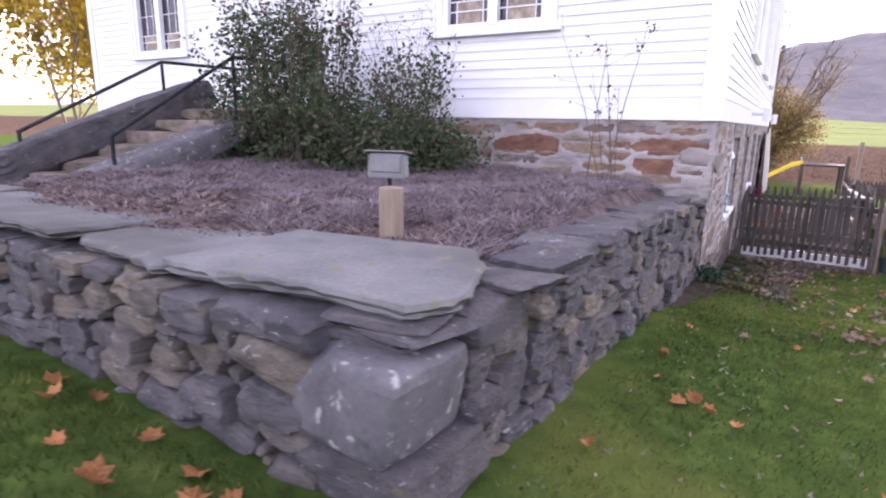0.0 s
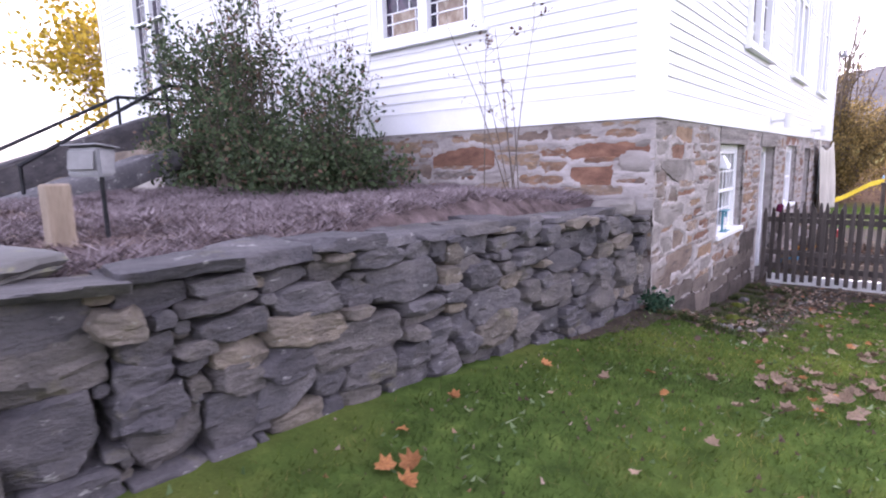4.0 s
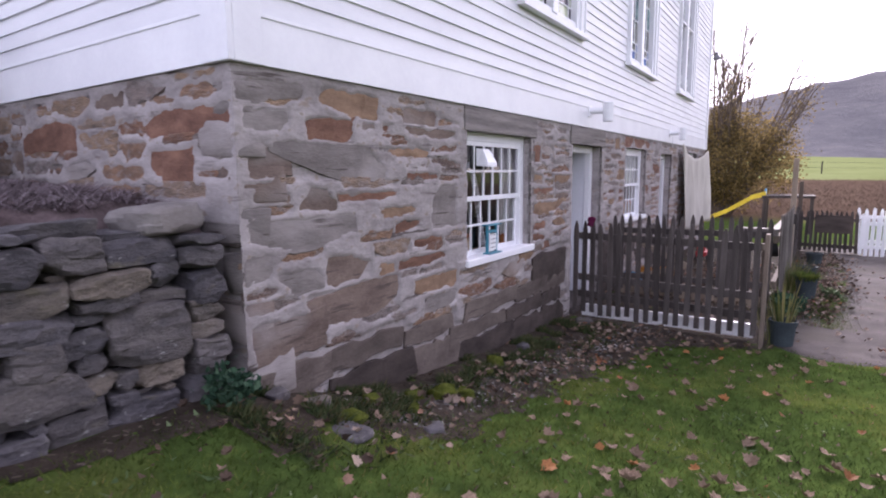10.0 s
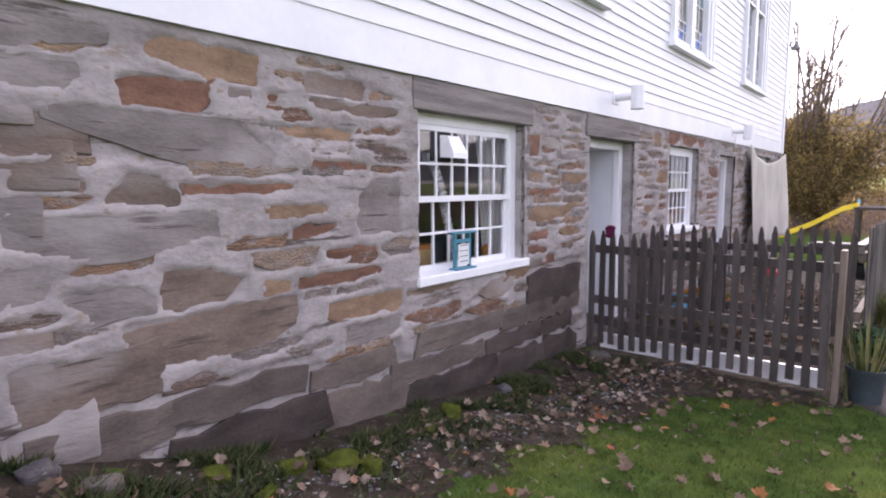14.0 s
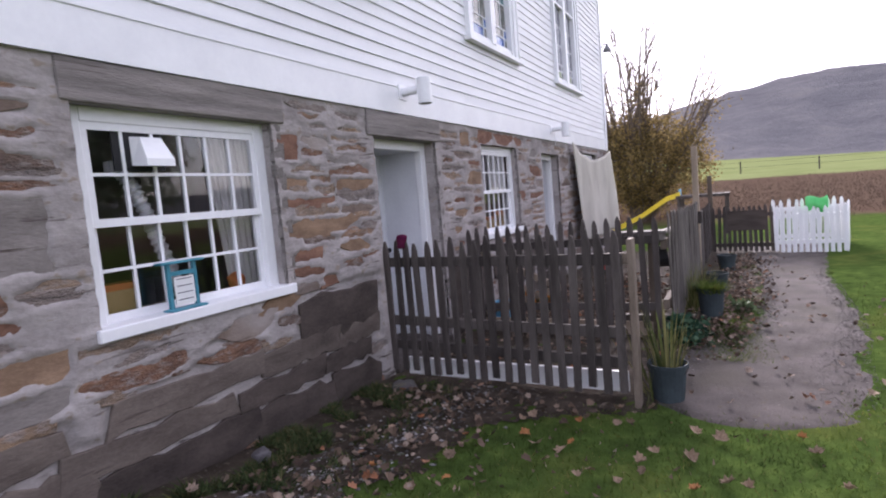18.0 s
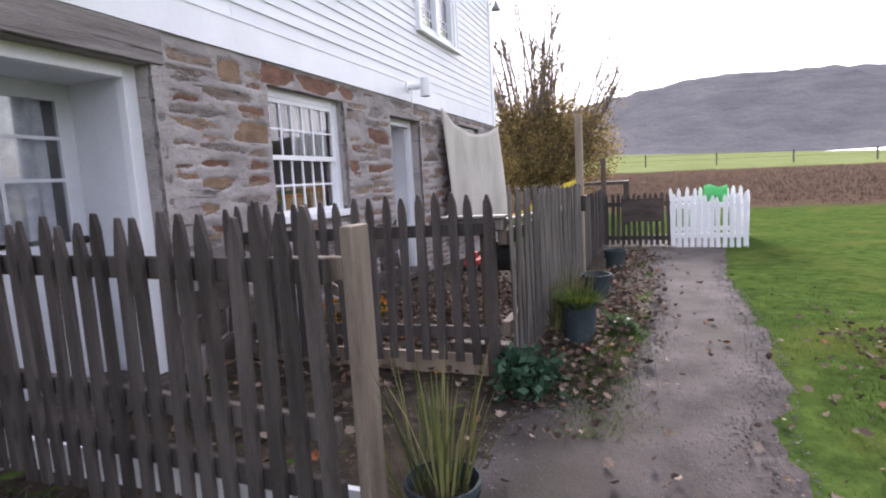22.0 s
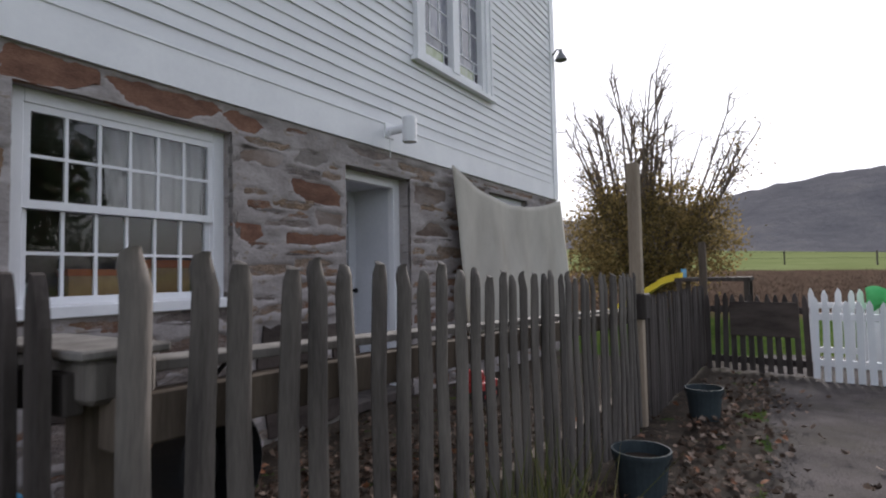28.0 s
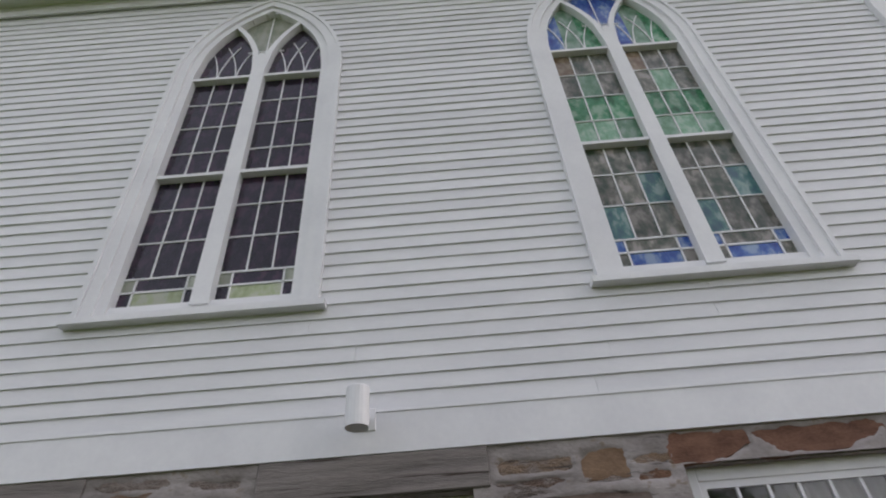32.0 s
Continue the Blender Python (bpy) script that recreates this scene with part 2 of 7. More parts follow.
M = {
    "rubble": rubble_material("rubble stone", False),
    "rubble_far": rubble_material("far rubble stone", True),
    "mortar": surface("lime mortar", (0.23, 0.205, 0.197), (0.41, 0.373, 0.36), 3.0, 30.0, 0.95, 0.7, 0.02, (1, 1, 1.7), spots=(0.27, 0.225, 0.19), gloss=0.1, cracks=0.9),
    "parge": surface("grey cement render", (0.12, 0.108, 0.1), (0.24, 0.215, 0.2), 4.0, 30.0, 0.95, 0.9, 0.02, (1, 1, 3), gloss=0.1),
    "rust": surface("rust red stone", (0.115, 0.058, 0.042), (0.265, 0.145, 0.098), 5.0, 50.0, 0.85, 0.7, 0.012, (1, 1, 2), 0.25, True, gloss=0.2),
    "tan": surface("tan stone", (0.165, 0.105, 0.068), (0.32, 0.212, 0.14), 5.0, 50.0, 0.85, 0.7, 0.012, (1, 1, 2), 0.2, True, gloss=0.2),
    "lintel": surface("weathered grey lintel", (0.15, 0.134, 0.126), (0.31, 0.278, 0.262), 2.6, 34.0, 0.9, 0.9, 0.02, (0.5, 0.5, 5.5), gloss=0.1, stains=(0.3, 0.27, 0.255), cracks=1.0),
    "slate": surface("grey slate stone", (0.135, 0.118, 0.108), (0.265, 0.236, 0.22), 3.0, 30.0, 0.85, 0.6, 0.016, (1, 1, 2.8), 0.15, True, gloss=0.2, stains=(0.34, 0.305, 0.29), cracks=1.0),
    "brown": surface("brown stone", (0.11, 0.08, 0.066), (0.235, 0.178, 0.145), 3.0, 40.0, 0.85, 0.7, 0.014, (1, 1, 2.4), 0.2, True, gloss=0.2, stains=(0.31, 0.27, 0.25), cracks=0.9),
    "dim": surface("dull brown base stone", (0.082, 0.065, 0.056), (0.178, 0.145, 0.124), 3.0, 40.0, 0.85, 0.7, 0.014, (1, 1, 2.4), 0.2, True, gloss=0.2, cracks=0.9),
    "damp": surface("dark base stone", (0.042, 0.033, 0.029), (0.105, 0.083, 0.072), 3.0, 40.0, 0.85, 0.7, 0.014, (1, 1, 2.4), 0.25, True, gloss=0.2, cracks=0.8),
    "dry": dry_stone_material(),
    "block": surface("grey corner block", (0.07, 0.066, 0.073), (0.155, 0.146, 0.153), 4.0, 40.0, 0.85, 0.5, 0.012, spots=(0.31, 0.3, 0.29), gloss=0.2),
    "boulder": surface("pale rounded boulder", (0.15, 0.135, 0.125), (0.29, 0.265, 0.245), 4.0, 40.0, 0.85, 0.6, 0.012, (1, 1, 2), 0.1, True, stains=(0.12, 0.105, 0.095), gloss=0.2),
    "flag": surface("flagstone", (0.115, 0.115, 0.115), (0.215, 0.21, 0.205), 2.5, 40.0, 0.85, 0.6, 0.01, (1, 1, 3), 0.15, True, spots=(0.165, 0.16, 0.115), stains=(0.105, 0.1, 0.095), gloss=0.2),
    "white": surface("white paint", (0.72, 0.72, 0.74), (0.82, 0.82, 0.83), 1.2, 30.0, 0.5, 0.06, 0.003, (1, 1, 4), 0.05, True, gloss=0.4),
    "trim": surface("white trim paint", (0.74, 0.74, 0.76), (0.84, 0.84, 0.85), 2.0, 30.0, 0.42, 0.04, 0.002, gloss=0.45),
    # a greyer, bluer white than the trim, for door leaves and their lining
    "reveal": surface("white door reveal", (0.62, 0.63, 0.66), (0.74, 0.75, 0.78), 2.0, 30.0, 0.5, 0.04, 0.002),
    "wood": surface("weathered fence wood", (0.04, 0.033, 0.03), (0.115, 0.098, 0.09), 3.0, 40.0, 0.85, 0.6, 0.006, (4, 4, 0.5), 0.35, True, gloss=0.15),
    "wood_grey": surface("silvered picket wood", (0.07, 0.061, 0.056), (0.19, 0.168, 0.15), 3.0, 40.0, 0.85, 0.6, 0.006, (4, 4, 0.5), 0.3, True, gloss=0.15),
    "wood_brown": surface("aged brown timber", (0.082, 0.064, 0.05), (0.19, 0.15, 0.118), 3.0, 40.0, 0.85, 0.5, 0.006, (4, 4, 0.5), 0.2, True, gloss=0.15),
    "wood_pale": surface("pale sawn timber", (0.22, 0.17, 0.125), (0.42, 0.34, 0.26), 3.0, 40.0, 0.8, 0.4, 0.005, (4, 4, 0.5), 0.2, True, gloss=0.2),
    "wood_silver": surface("silvered board", (0.15, 0.137, 0.125), (0.3, 0.28, 0.26), 3.0, 40.0, 0.85, 0.4, 0.005, (4, 4, 0.5), 0.2, True, gloss=0.15),
    "wood_tan": surface("tan weathered post", (0.11, 0.085, 0.066), (0.25, 0.2, 0.16), 3.0, 40.0, 0.85, 0.5, 0.005, (4, 4, 0.5), 0.2, True, gloss=0.15),
    "wood_dark": surface("dark board", (0.045, 0.035, 0.03), (0.10, 0.08, 0.07), 3.0, 40.0, 0.8, 0.4, 0.005, (1, 4, 4), 0.2, True, gloss=0.2),
    "twig": surface("grey brown twigs", (0.18, 0.145, 0.115), (0.32, 0.26, 0.21), 8.0, 50.0, 0.9, 0.5, 0.01, (1, 1, 0.3), gloss=0.1),
    "bark": surface("grey brown bark", (0.07, 0.055, 0.045), (0.17, 0.14, 0.115), 8.0, 50.0, 0.9, 0.8, 0.015, (1, 1, 0.3), gloss=0.1),
    "iron": surface("black iron", (0.012, 0.012, 0.014), (0.04, 0.04, 0.045), 6.0, 80.0, 0.5, 0.2, 0.002, metal=0.6),
    "plastic_dark": surface("dark green grey plastic", (0.018, 0.026, 0.03), (0.045, 0.06, 0.066), 4.0, 60.0, 0.8, 0.1, 0.002),
    "black": surface("black rubber", (0.008, 0.008, 0.009), (0.02, 0.02, 0.022), 5.0, 60.0, 0.6, 0.1, 0.002),
    "gravel": surface("gravel path", (0.042, 0.035, 0.033), (0.112, 0.096, 0.092), 3.4, 75.0, 0.95, 0.9, 0.012, gloss=0.1, spots=(0.07, 0.058, 0.047), stains=(0.07, 0.06, 0.05)),
    "soil": surface("leafy soil", (0.024, 0.019, 0.014), (0.066, 0.05, 0.038), 7.0, 90.0, 0.95, 1.0, 0.02, spots=(0.12, 0.095, 0.076), gloss=0.1),
    "mulch": surface("mulch bed", (0.045, 0.032, 0.03), (0.17, 0.128, 0.126), 9.0, 70.0, 0.95, 1.0, 0.025, gloss=0.1),
    "cloth": surface("unbleached cotton cloth", (0.40, 0.37, 0.32), (0.55, 0.52, 0.46), 2.0, 120.0, 0.95, 0.3, 0.003, (1, 1, 0.5), stains=(0.36, 0.30, 0.20), gloss=0.05),
    # the dimness of the unlit rooms is put into this plaster's colour
    "plaster": surface("plaster darkened for unlit rooms", (0.20, 0.18, 0.16), (0.30, 0.28, 0.25), 1.5, 30.0, 0.9, 0.1),
    "glass": glass_material(),
    "ground": ground_material(),
}

# ---- mesh helpers ----
rng = np.random.default_rng(7)


def mesh_ob(name, verts, faces, material, parent=None, label="", smooth=False, place=None):
    me = bpy.data.meshes.new(name)
    me.from_pydata([tuple(v) for v in verts], [], [tuple(f) for f in faces])
    if smooth:
        me.polygons.foreach_set("use_smooth", [True] * len(me.polygons))
        if smooth == "edges":
            me.set_sharp_from_angle(angle=radians(17))
    me.materials.append(material)
    ob = new(name, me)
    if place is not None:
        ob.matrix_basis = place
    if parent is not None:
        ob.parent = parent
    if label:
        ob["label"] = label
    return ob


def part(name, bm, material, parent=None, label="", smooth=False):
    me = bpy.data.meshes.new(name)
    bm.normal_update()
    bm.to_mesh(me)
    bm.free()
    if smooth:
        me.polygons.foreach_set("use_smooth", [True] * len(me.polygons))
    me.materials.append(material)
    ob = new(name, me)
    if parent is not None:
        ob.parent = parent
    if label:
        ob["label"] = label
    return ob


def thing(name, label, category, group="", at=(0, 0, 0), kind=""):
    e = new(name)
    e.empty_display_size = 0.1
    e.location = at
    return tagged(e, label, category, group, kind)


def box(bm, x0, x1, y0, y1, z0, z1, bevel=0.0):
    vs = [bm.verts.new((x, y, z)) for z in (z0, z1) for y in (y0, y1) for x in (x0, x1)]
    fs = [bm.faces.new([vs[i] for i in q]) for q in ((0, 2, 3, 1), (4, 5, 7, 6), (0, 1, 5, 4), (2, 6, 7, 3), (0, 4, 6, 2), (1, 3, 7, 5))]
    if bevel:
        bmesh.ops.bevel(bm, geom=list({e for f in fs for e in f.edges}), offset=bevel, segments=1, affect="EDGES")
    return bm


def boxes(*rows, bevel=0.0):
    bm = bmesh.new()
    for r in rows:
        box(bm, *r, bevel=bevel)
    return bm


def tube(bm, points, radii, sides=8, cap=True):
    """A tapered tube along points."""
    rings, up = [], Vector((0.13, 0.21, 0.97))
    pts = [Vector(p) for p in points]
    for k, p in enumerate(pts):
        d = (pts[min(k + 1, len(pts) - 1)] - pts[max(k - 1, 0)]).normalized()
        a = d.cross(up if abs(d.dot(up)) < 0.95 else Vector((1, 0, 0))).normalized()
        b = d.cross(a)
        r = radii[k] if isinstance(radii, (list, tuple)) else radii
        rings.append([bm.verts.new(p + r * (math.cos(2 * math.pi * i / sides) * a + math.sin(2 * math.pi * i / sides) * b)) for i in range(sides)])
    for r0, r1 in zip(rings, rings[1:]):
        for i in range(sides):
            bm.faces.new((r0[i], r0[(i + 1) % sides], r1[(i + 1) % sides], r1[i]))
    if cap:
        bm.faces.new(rings[0][::-1])
        bm.faces.new(rings[-1])
    return bm


def lathe(bm, profile, sides=20, at=(0, 0, 0)):
    """A body turned round z from (radius, height) pairs."""
    rings = [[bm.verts.new((at[0] + r * math.cos(2 * math.pi * i / sides), at[1] + r * math.sin(2 * math.pi * i / sides), at[2] + z))
              for i in range(sides)] for r, z in profile]
    for r0, r1 in zip(rings, rings[1:]):
        for i in range(sides):
            bm.faces.new((r0[i], r0[(i + 1) % sides], r1[(i + 1) % sides], r1[i]))
    bm.faces.new(rings[0][::-1])
    bm.faces.new(rings[-1])
    return bm


def rock_data(w, d, h, seed, power=7.0, rough=0.05, n=7, chops=5):
    """Vertices and faces of a quarried block w x d x h with broken corners, its middle at the origin."""
    r = np.random.default_rng(seed)
    off = r.uniform(-50, 50, 3)
    lean = r.uniform(-0.12, 0.12, 3)
    cuts = []
    for _ in range(chops):
        c = np.array([r.choice((-1, 1)) * r.uniform(0.35, 1), -abs(r.normal(0, 0.6)) - 0.15, r.choice((-1, 1)) * r.uniform(0.35, 1)])
        c /= np.linalg.norm(c)
        cuts.append((c, np.abs(c).sum() * r.uniform(0.66, 0.95)))
    idx, verts, faces = {}, [], []
    size = np.array([w, d, h]) / 2

    def vert(p):
        key = tuple(np.round(p, 4))
        if key not in idx:
            q = np.array(p, float)
            q = q / (np.abs(q) ** power).sum() ** (1 / power)
            for c, lim in cuts:
                over = q @ c - lim
                if over > 0:
                    q = q - c * over
            q[0] += lean[0] * q[2] + lean[1] * q[1]
            q[2] += lean[2] * q[0] * 0.6
            s = q * size
            k = np.array(noise.noise_vector(Vector(s * 5 + off))) * 0.35 + np.array(noise.noise_vector(Vector((s[0] * 14, s[1] * 14, s[2] * 34)) + Vector(off))) * 0.65
            s = s + k * rough * min(0.2, w, h * 1.6)
            idx[key] = len(verts)
            verts.append(tuple(s))
        return idx[key]

    g = np.concatenate([[-1], np.linspace(-0.92, 0.92, n - 2), [1]])
    for ax in range(3):
        for sgn in (-1, 1):
            for i in range(n - 1):
                for j in range(n - 1):
                    quad = []
                    for a, b in ((i, j), (i + 1, j), (i + 1, j + 1), (i, j + 1)):
                        p = [0, 0, 0]
                        p[ax], p[(ax + 1) % 3], p[(ax + 2) % 3] = sgn, g[a], g[b]
                        quad.append(vert(p))
                    faces.append(quad if sgn > 0 else quad[::-1])
    return verts, faces


def flat_stone_data(w, h, depth, seed, n=11, square=False):
    """A stone of a mortared wall in the x-z plane, its face towards -y: split corners, ragged edges, an uneven face."""
    r = np.random.default_rng(seed)
    m = max(5, n // 2 + 1)
    x = np.linspace(-0.5, 0.5, m) + np.concatenate([[0], r.uniform(-0.35, 0.35, m - 2) / m, [0]])
    long = w / max(h, 0.01)
    top, low = np.full(m, 0.5), np.full(m, -0.5)
    for end in (0, 1):
        if r.random() < (0.55 if long > 2 else 0.25):
            run, cut = r.uniform(0.15, 0.5), r.uniform(0.25, 0.7) * (0.35 if square else 1)
            away = np.clip(1 - (x + 0.5 if end == 0 else 0.5 - x) / run, 0, 1)
            if r.random() < 0.5:
                top -= cut * away
            else:
                low += cut * away
    rag = min(0.12, 0.012 / max(h, 0.02) + 0.05)
    rag = rag * 1.5 if square else rag
    top, low = top + r.uniform(-rag, rag * 0.4, m), low + r.uniform(-rag * 0.4, rag, m)
    top = np.maximum(top, low + 0.16)
    skew = r.uniform(-0.35, 0.35, 2) * min(h, w * 0.3)
    ring_x = np.concatenate([x, x[::-1]]) * w
    ring_z = np.concatenate([low, top[::-1]]) * h
    f = np.concatenate([x, x[::-1]]) + 0.5
    ring_x = ring_x + (skew[0] * (1 - f) + skew[1] * f) * ring_z / h
    slope, tip = r.uniform(-0.5, 0.5) * depth, r.uniform(-0.6, 0.6) * depth
    k = 2 * m

    def out(a, b):
        return -depth - slope * a / w - tip * b / h + 0.004 * noise.noise(Vector((a * 9 + seed % 97, 0, b * 20)))

    back = [(a, 0.03, b) for a, b in zip(ring_x, ring_z)]
    rim = [(a, min(0.02, out(a, b) + r.uniform(0.003, 0.008)), b) for a, b in zip(ring_x, ring_z)]
    face = [(a * (1 - 0.005 / w * 2), out(a, b), b * (1 - min(0.2, 0.012 / h))) for a, b in zip(ring_x, ring_z)]
    mid = []
    for i in range(m):
        a, b = (ring_x[i] + ring_x[k - 1 - i]) / 2, (ring_z[i] + ring_z[k - 1 - i]) / 2
        mid.append((a * (1 - 0.01 / w), out(a, b) - r.uniform(-0.002, 0.006), b))
    verts, faces = back + rim + face + mid, []
    for i in range(k):
        j = (i + 1) % k
        faces += [(i, j, k + j, k + i), (k + i, k + j, 2 * k + j, 2 * k + i)]
    for i in range(m - 1):
        faces += [(2 * k + i, 2 * k + i + 1, 3 * k + i + 1, 3 * k + i), (3 * k + i, 3 * k + i + 1, 3 * k - 2 - i, 3 * k - 1 - i)]
    return verts, faces + [(2 * k, 3 * k, 3 * k - 1), (2 * k + m - 1, 2 * k + m, 3 * k + m - 1)]


def pack(length, base, top, marked, seed, tiers, joint=1, slack=0.35):
    """Fills a face with stones: the marked (u, z, w, h, kind) first, then others that grow from a seed until they meet their neighbours.
    tiers: (tries, widest, tallest, narrowest, lowest); joint: the free cells of 1 cm round each. Gives (u, z, w, h, kind) and the map of what is filled."""
    r, res = np.random.default_rng(seed), 0.01
    n = int(length / res)
    lo = np.array([base(i * res) for i in range(n)])
    hi = np.array([top(i * res) for i in range(n)])
    z0 = lo.min()
    zs = z0 + (np.arange(int((hi.max() - z0) / res)) + 0.5) * res
    full = (zs[None] < lo[:, None]) | (zs[None] > hi[:, None])
    nz, laid = len(zs), []
    for u, z, w, h, kind in marked:
        i0, i1 = max(0, int((u - w / 2) / res)), min(n, int((u + w / 2) / res))
        j0, j1 = max(0, int((z - h / 2 - z0) / res)), min(nz, int((z + h / 2 - z0) / res))
        if i1 - i0 < 3 or j1 - j0 < 2 or full[i0:i1, j0:j1].mean() > slack:
            continue
        full[i0:i1, j0:j1] = True
        laid.append(((i0 + i1) / 2 * res, z0 + (j0 + j1) / 2 * res, (i1 - i0) * res, (j1 - j0) * res, kind))
    for tries, wide, tall, narrow, low in tiers:
        for _ in range(tries):
            i, j = int(r.integers(n)), int(r.integers(nz))
            if full[i, j]:
                continue
            mw, mh = r.uniform(0.55, 1.0) * wide / res, r.uniform(0.55, 1.0) * tall / res
            a, b, c, d = i, i + 1, j, j + 1
            going = True
            while going:
                going = False
                if b - a < mw:
                    if a > 0 and not full[a - 1, c:d].any():
                        a, going = a - 1, True
                    if b < n and not full[b, c:d].any():
                        b, going = b + 1, True
                if d - c < mh and (b - a) > 1.1 * (d - c):
                    if c > 0 and not full[a:b, c - 1].any():
                        c, going = c - 1, True
                    if d < nz and not full[a:b, d].any():
                        d, going = d + 1, True
            a, b, c, d = a + joint * (a > 0), b - joint * (b < n), c + joint, d
            if (b - a) * res < narrow or (d - c) * res < low:
                continue
            full[a:b, c:d] = True
            laid.append(((a + b) / 2 * res, z0 + (c + d) / 2 * res, (b - a) * res, (d - c) * res, ""))
    return laid


# ---- the lie of the land ----
LIE_Y = [-60, -6, -1, 1, 2.6, 3.7, 4.6, 6.3, 7.7, 8.6, 9.8, 11, 13, 17, 22, 31, 60, 110, 140]
LIE_Z = [2.0, 1.3, 1.06, 0.99, 0.87, 0.82, 0.74, 0.46, 0.2, 0.11, -0.03, -0.07, -0.07, -0.1, -0.2, -0.3, 1.0, 3.2, 4.5]


def land(x, y):
    z = np.interp(y, LIE_Y, LIE_Z)
    z = z + 0.13 * np.exp(-((x + 0.6) ** 2 + (y - 6.3) ** 2) / 0.5)
    z = z + np.clip((y - 40) / 60, 0, 1) * -0.08 * np.clip(x - 2, -60, 60) * 0.6
    return z + 0.018 * np.sin(x * 2.1 + 1.3 * np.sin(y * 0.9)) * np.sin(y * 1.7)


def sheet(name, xs, ys, lift, material, rough=0.0, keep=None, height=None):
    """A ground sheet over a grid, lift above the land."""
    X, Y = np.meshgrid(xs, ys)
    Z = (land(X, Y) if height is None else height(X, Y)) + lift
    if rough:
        Z = Z + rng.normal(0, rough, Z.shape)
    nx, ny = len(xs), len(ys)
    faces = [(j * nx + i, j * nx + i + 1, (j + 1) * nx + i + 1, (j + 1) * nx + i) for j in range(ny - 1) for i in range(nx - 1)
             if keep is None or keep(X[j, i], Y[j, i])]
    return mesh_ob(name, np.stack([X, Y, Z], -1).reshape(-1, 3).tolist(), faces, material, smooth=True)


gx = np.unique(np.concatenate([np.linspace(-400, -30, 20), np.linspace(-30, -2, 40), np.linspace(-2, 8, 70), np.linspace(8, 40, 40), np.linspace(40, 400, 20)]))
gy = np.unique(np.concatenate([np.linspace(-60, -4, 20), np.linspace(-4, 26, 180), np.linspace(26, 70, 60), np.linspace(70, 140, 20), np.linspace(140, 900, 12)]))
tagged(sheet("ground", gx, gy, 0.0, M["ground"]), "short green lawn sloping to brown weeds and a green field", "lawn", kind="structure")


def path_mid(y):
    return np.interp(y, [10.9, 11.4, 12.0, 12.6, 13.2, 14, 16, 18, 20, 23], [2.2, 2.2, 2.25, 2.38, 2.66, 2.82, 2.88, 2.92, 3.0, 3.0])


def path_half(y):
    return np.interp(y, [10.9, 11.3, 12.0, 12.6, 13.2, 14, 17, 20, 23], [0.2, 0.66, 0.8, 0.7, 0.54, 0.47, 0.45, 0.75, 0.9])


py = np.linspace(10.9, 22.5, 120)
across = np.linspace(-1, 1, 17)
wob = np.array([0.1 * noise.noise(Vector((0, y * 1.9, 0))) + 0.07 * noise.noise(Vector((4, y * 6.5, 0))) for y in py])
wob2 = np.array([0.06 * noise.noise(Vector((9, y * 1.7, 0))) + 0.08 * noise.noise(Vector((7, y * 6.0, 0))) + 0.04 * noise.noise(Vector((2, y * 17.0, 0))) for y in py])
PX = path_mid(py)[:, None] + across[None] * path_half(py)[:, None] + np.where(across < 0, -across, 0)[None] * wob[:, None] + np.where(across > 0, across, 0)[None] * wob2[:, None]
PY = np.repeat(py[:, None], 17, 1)
PZ = land(PX, PY) + 0.014 - 0.02 * np.abs(across[None]) ** 4 - 0.02 * np.clip((11.15 - PY) / 0.25, 0, 1)
mesh_ob("path", np.stack([PX, PY, PZ], -1).reshape(-1, 3).tolist(),
        [(j * 17 + i, j * 17 + i + 1, (j + 1) * 17 + i + 1, (j + 1) * 17 + i) for j in range(119) for i in range(16)], M["gravel"], smooth=True)
tagged(bpy.data.objects["path"], "grey gravel path curving across the lawn", "path", kind="structure")

# leaf-strewn soil along the foot of the wall, inside the pens and beside the pickets
def strip_keep(x, y):
    edge = np.interp(y, [4.9, 5.6, 6.2, 7, 8, 9.5, 10.5, 11.2, 12, 12.7, 14, 21], [-0.75, -0.45, -0.1, 0.2, 0.3, 0.35, 0.55, 1.6, 1.9, 2.0, 2.42, 2.5])
    return x < edge + 0.4 * noise.noise(Vector((x * 2, y * 2.5, 0)))


tagged(sheet("soil_strip", np.linspace(-0.68, 2.62, 56), np.linspace(4.9, 21.4, 210), 0.006, M["soil"], 0.004, strip_keep),
       "dark soil with dead leaves and gravel beside the stone wall", "soil", kind="structure")

# ---- the church: stone basement, white clapboards above ----
WX, FY, BACK, LEFT = -0.65, 6.53, 21.45, -13.1
SID, SKIRT, EAVE = 2.345, 2.61, 8.2
OPENINGS = [(8.85, 10.17, 0.98, 2.13), (11.40, 12.54, -0.1, 2.115), (13.74, 15.03, 0.99, 2.15), (16.20, 17.17, -0.1, 2.115), (18.95, 20.2, 0.99, 2.2)]
THICK = 0.5


def stone_wall():
    bm, y = bmesh.new(), FY
    for a, b, z0, z1 in OPENINGS:
        box(bm, WX - THICK, WX - 0.02, y + (0.02 if y == FY else 0), a, -0.4, SID)
        box(bm, WX - THICK, WX - 0.02, a, b, z1, SID)
        box(bm, WX - THICK, WX - 0.02, a, b, -0.4, z0)
        y = b
    box(bm, WX - THICK, WX - 0.02, y, BACK, -0.4, SID)
    return bm


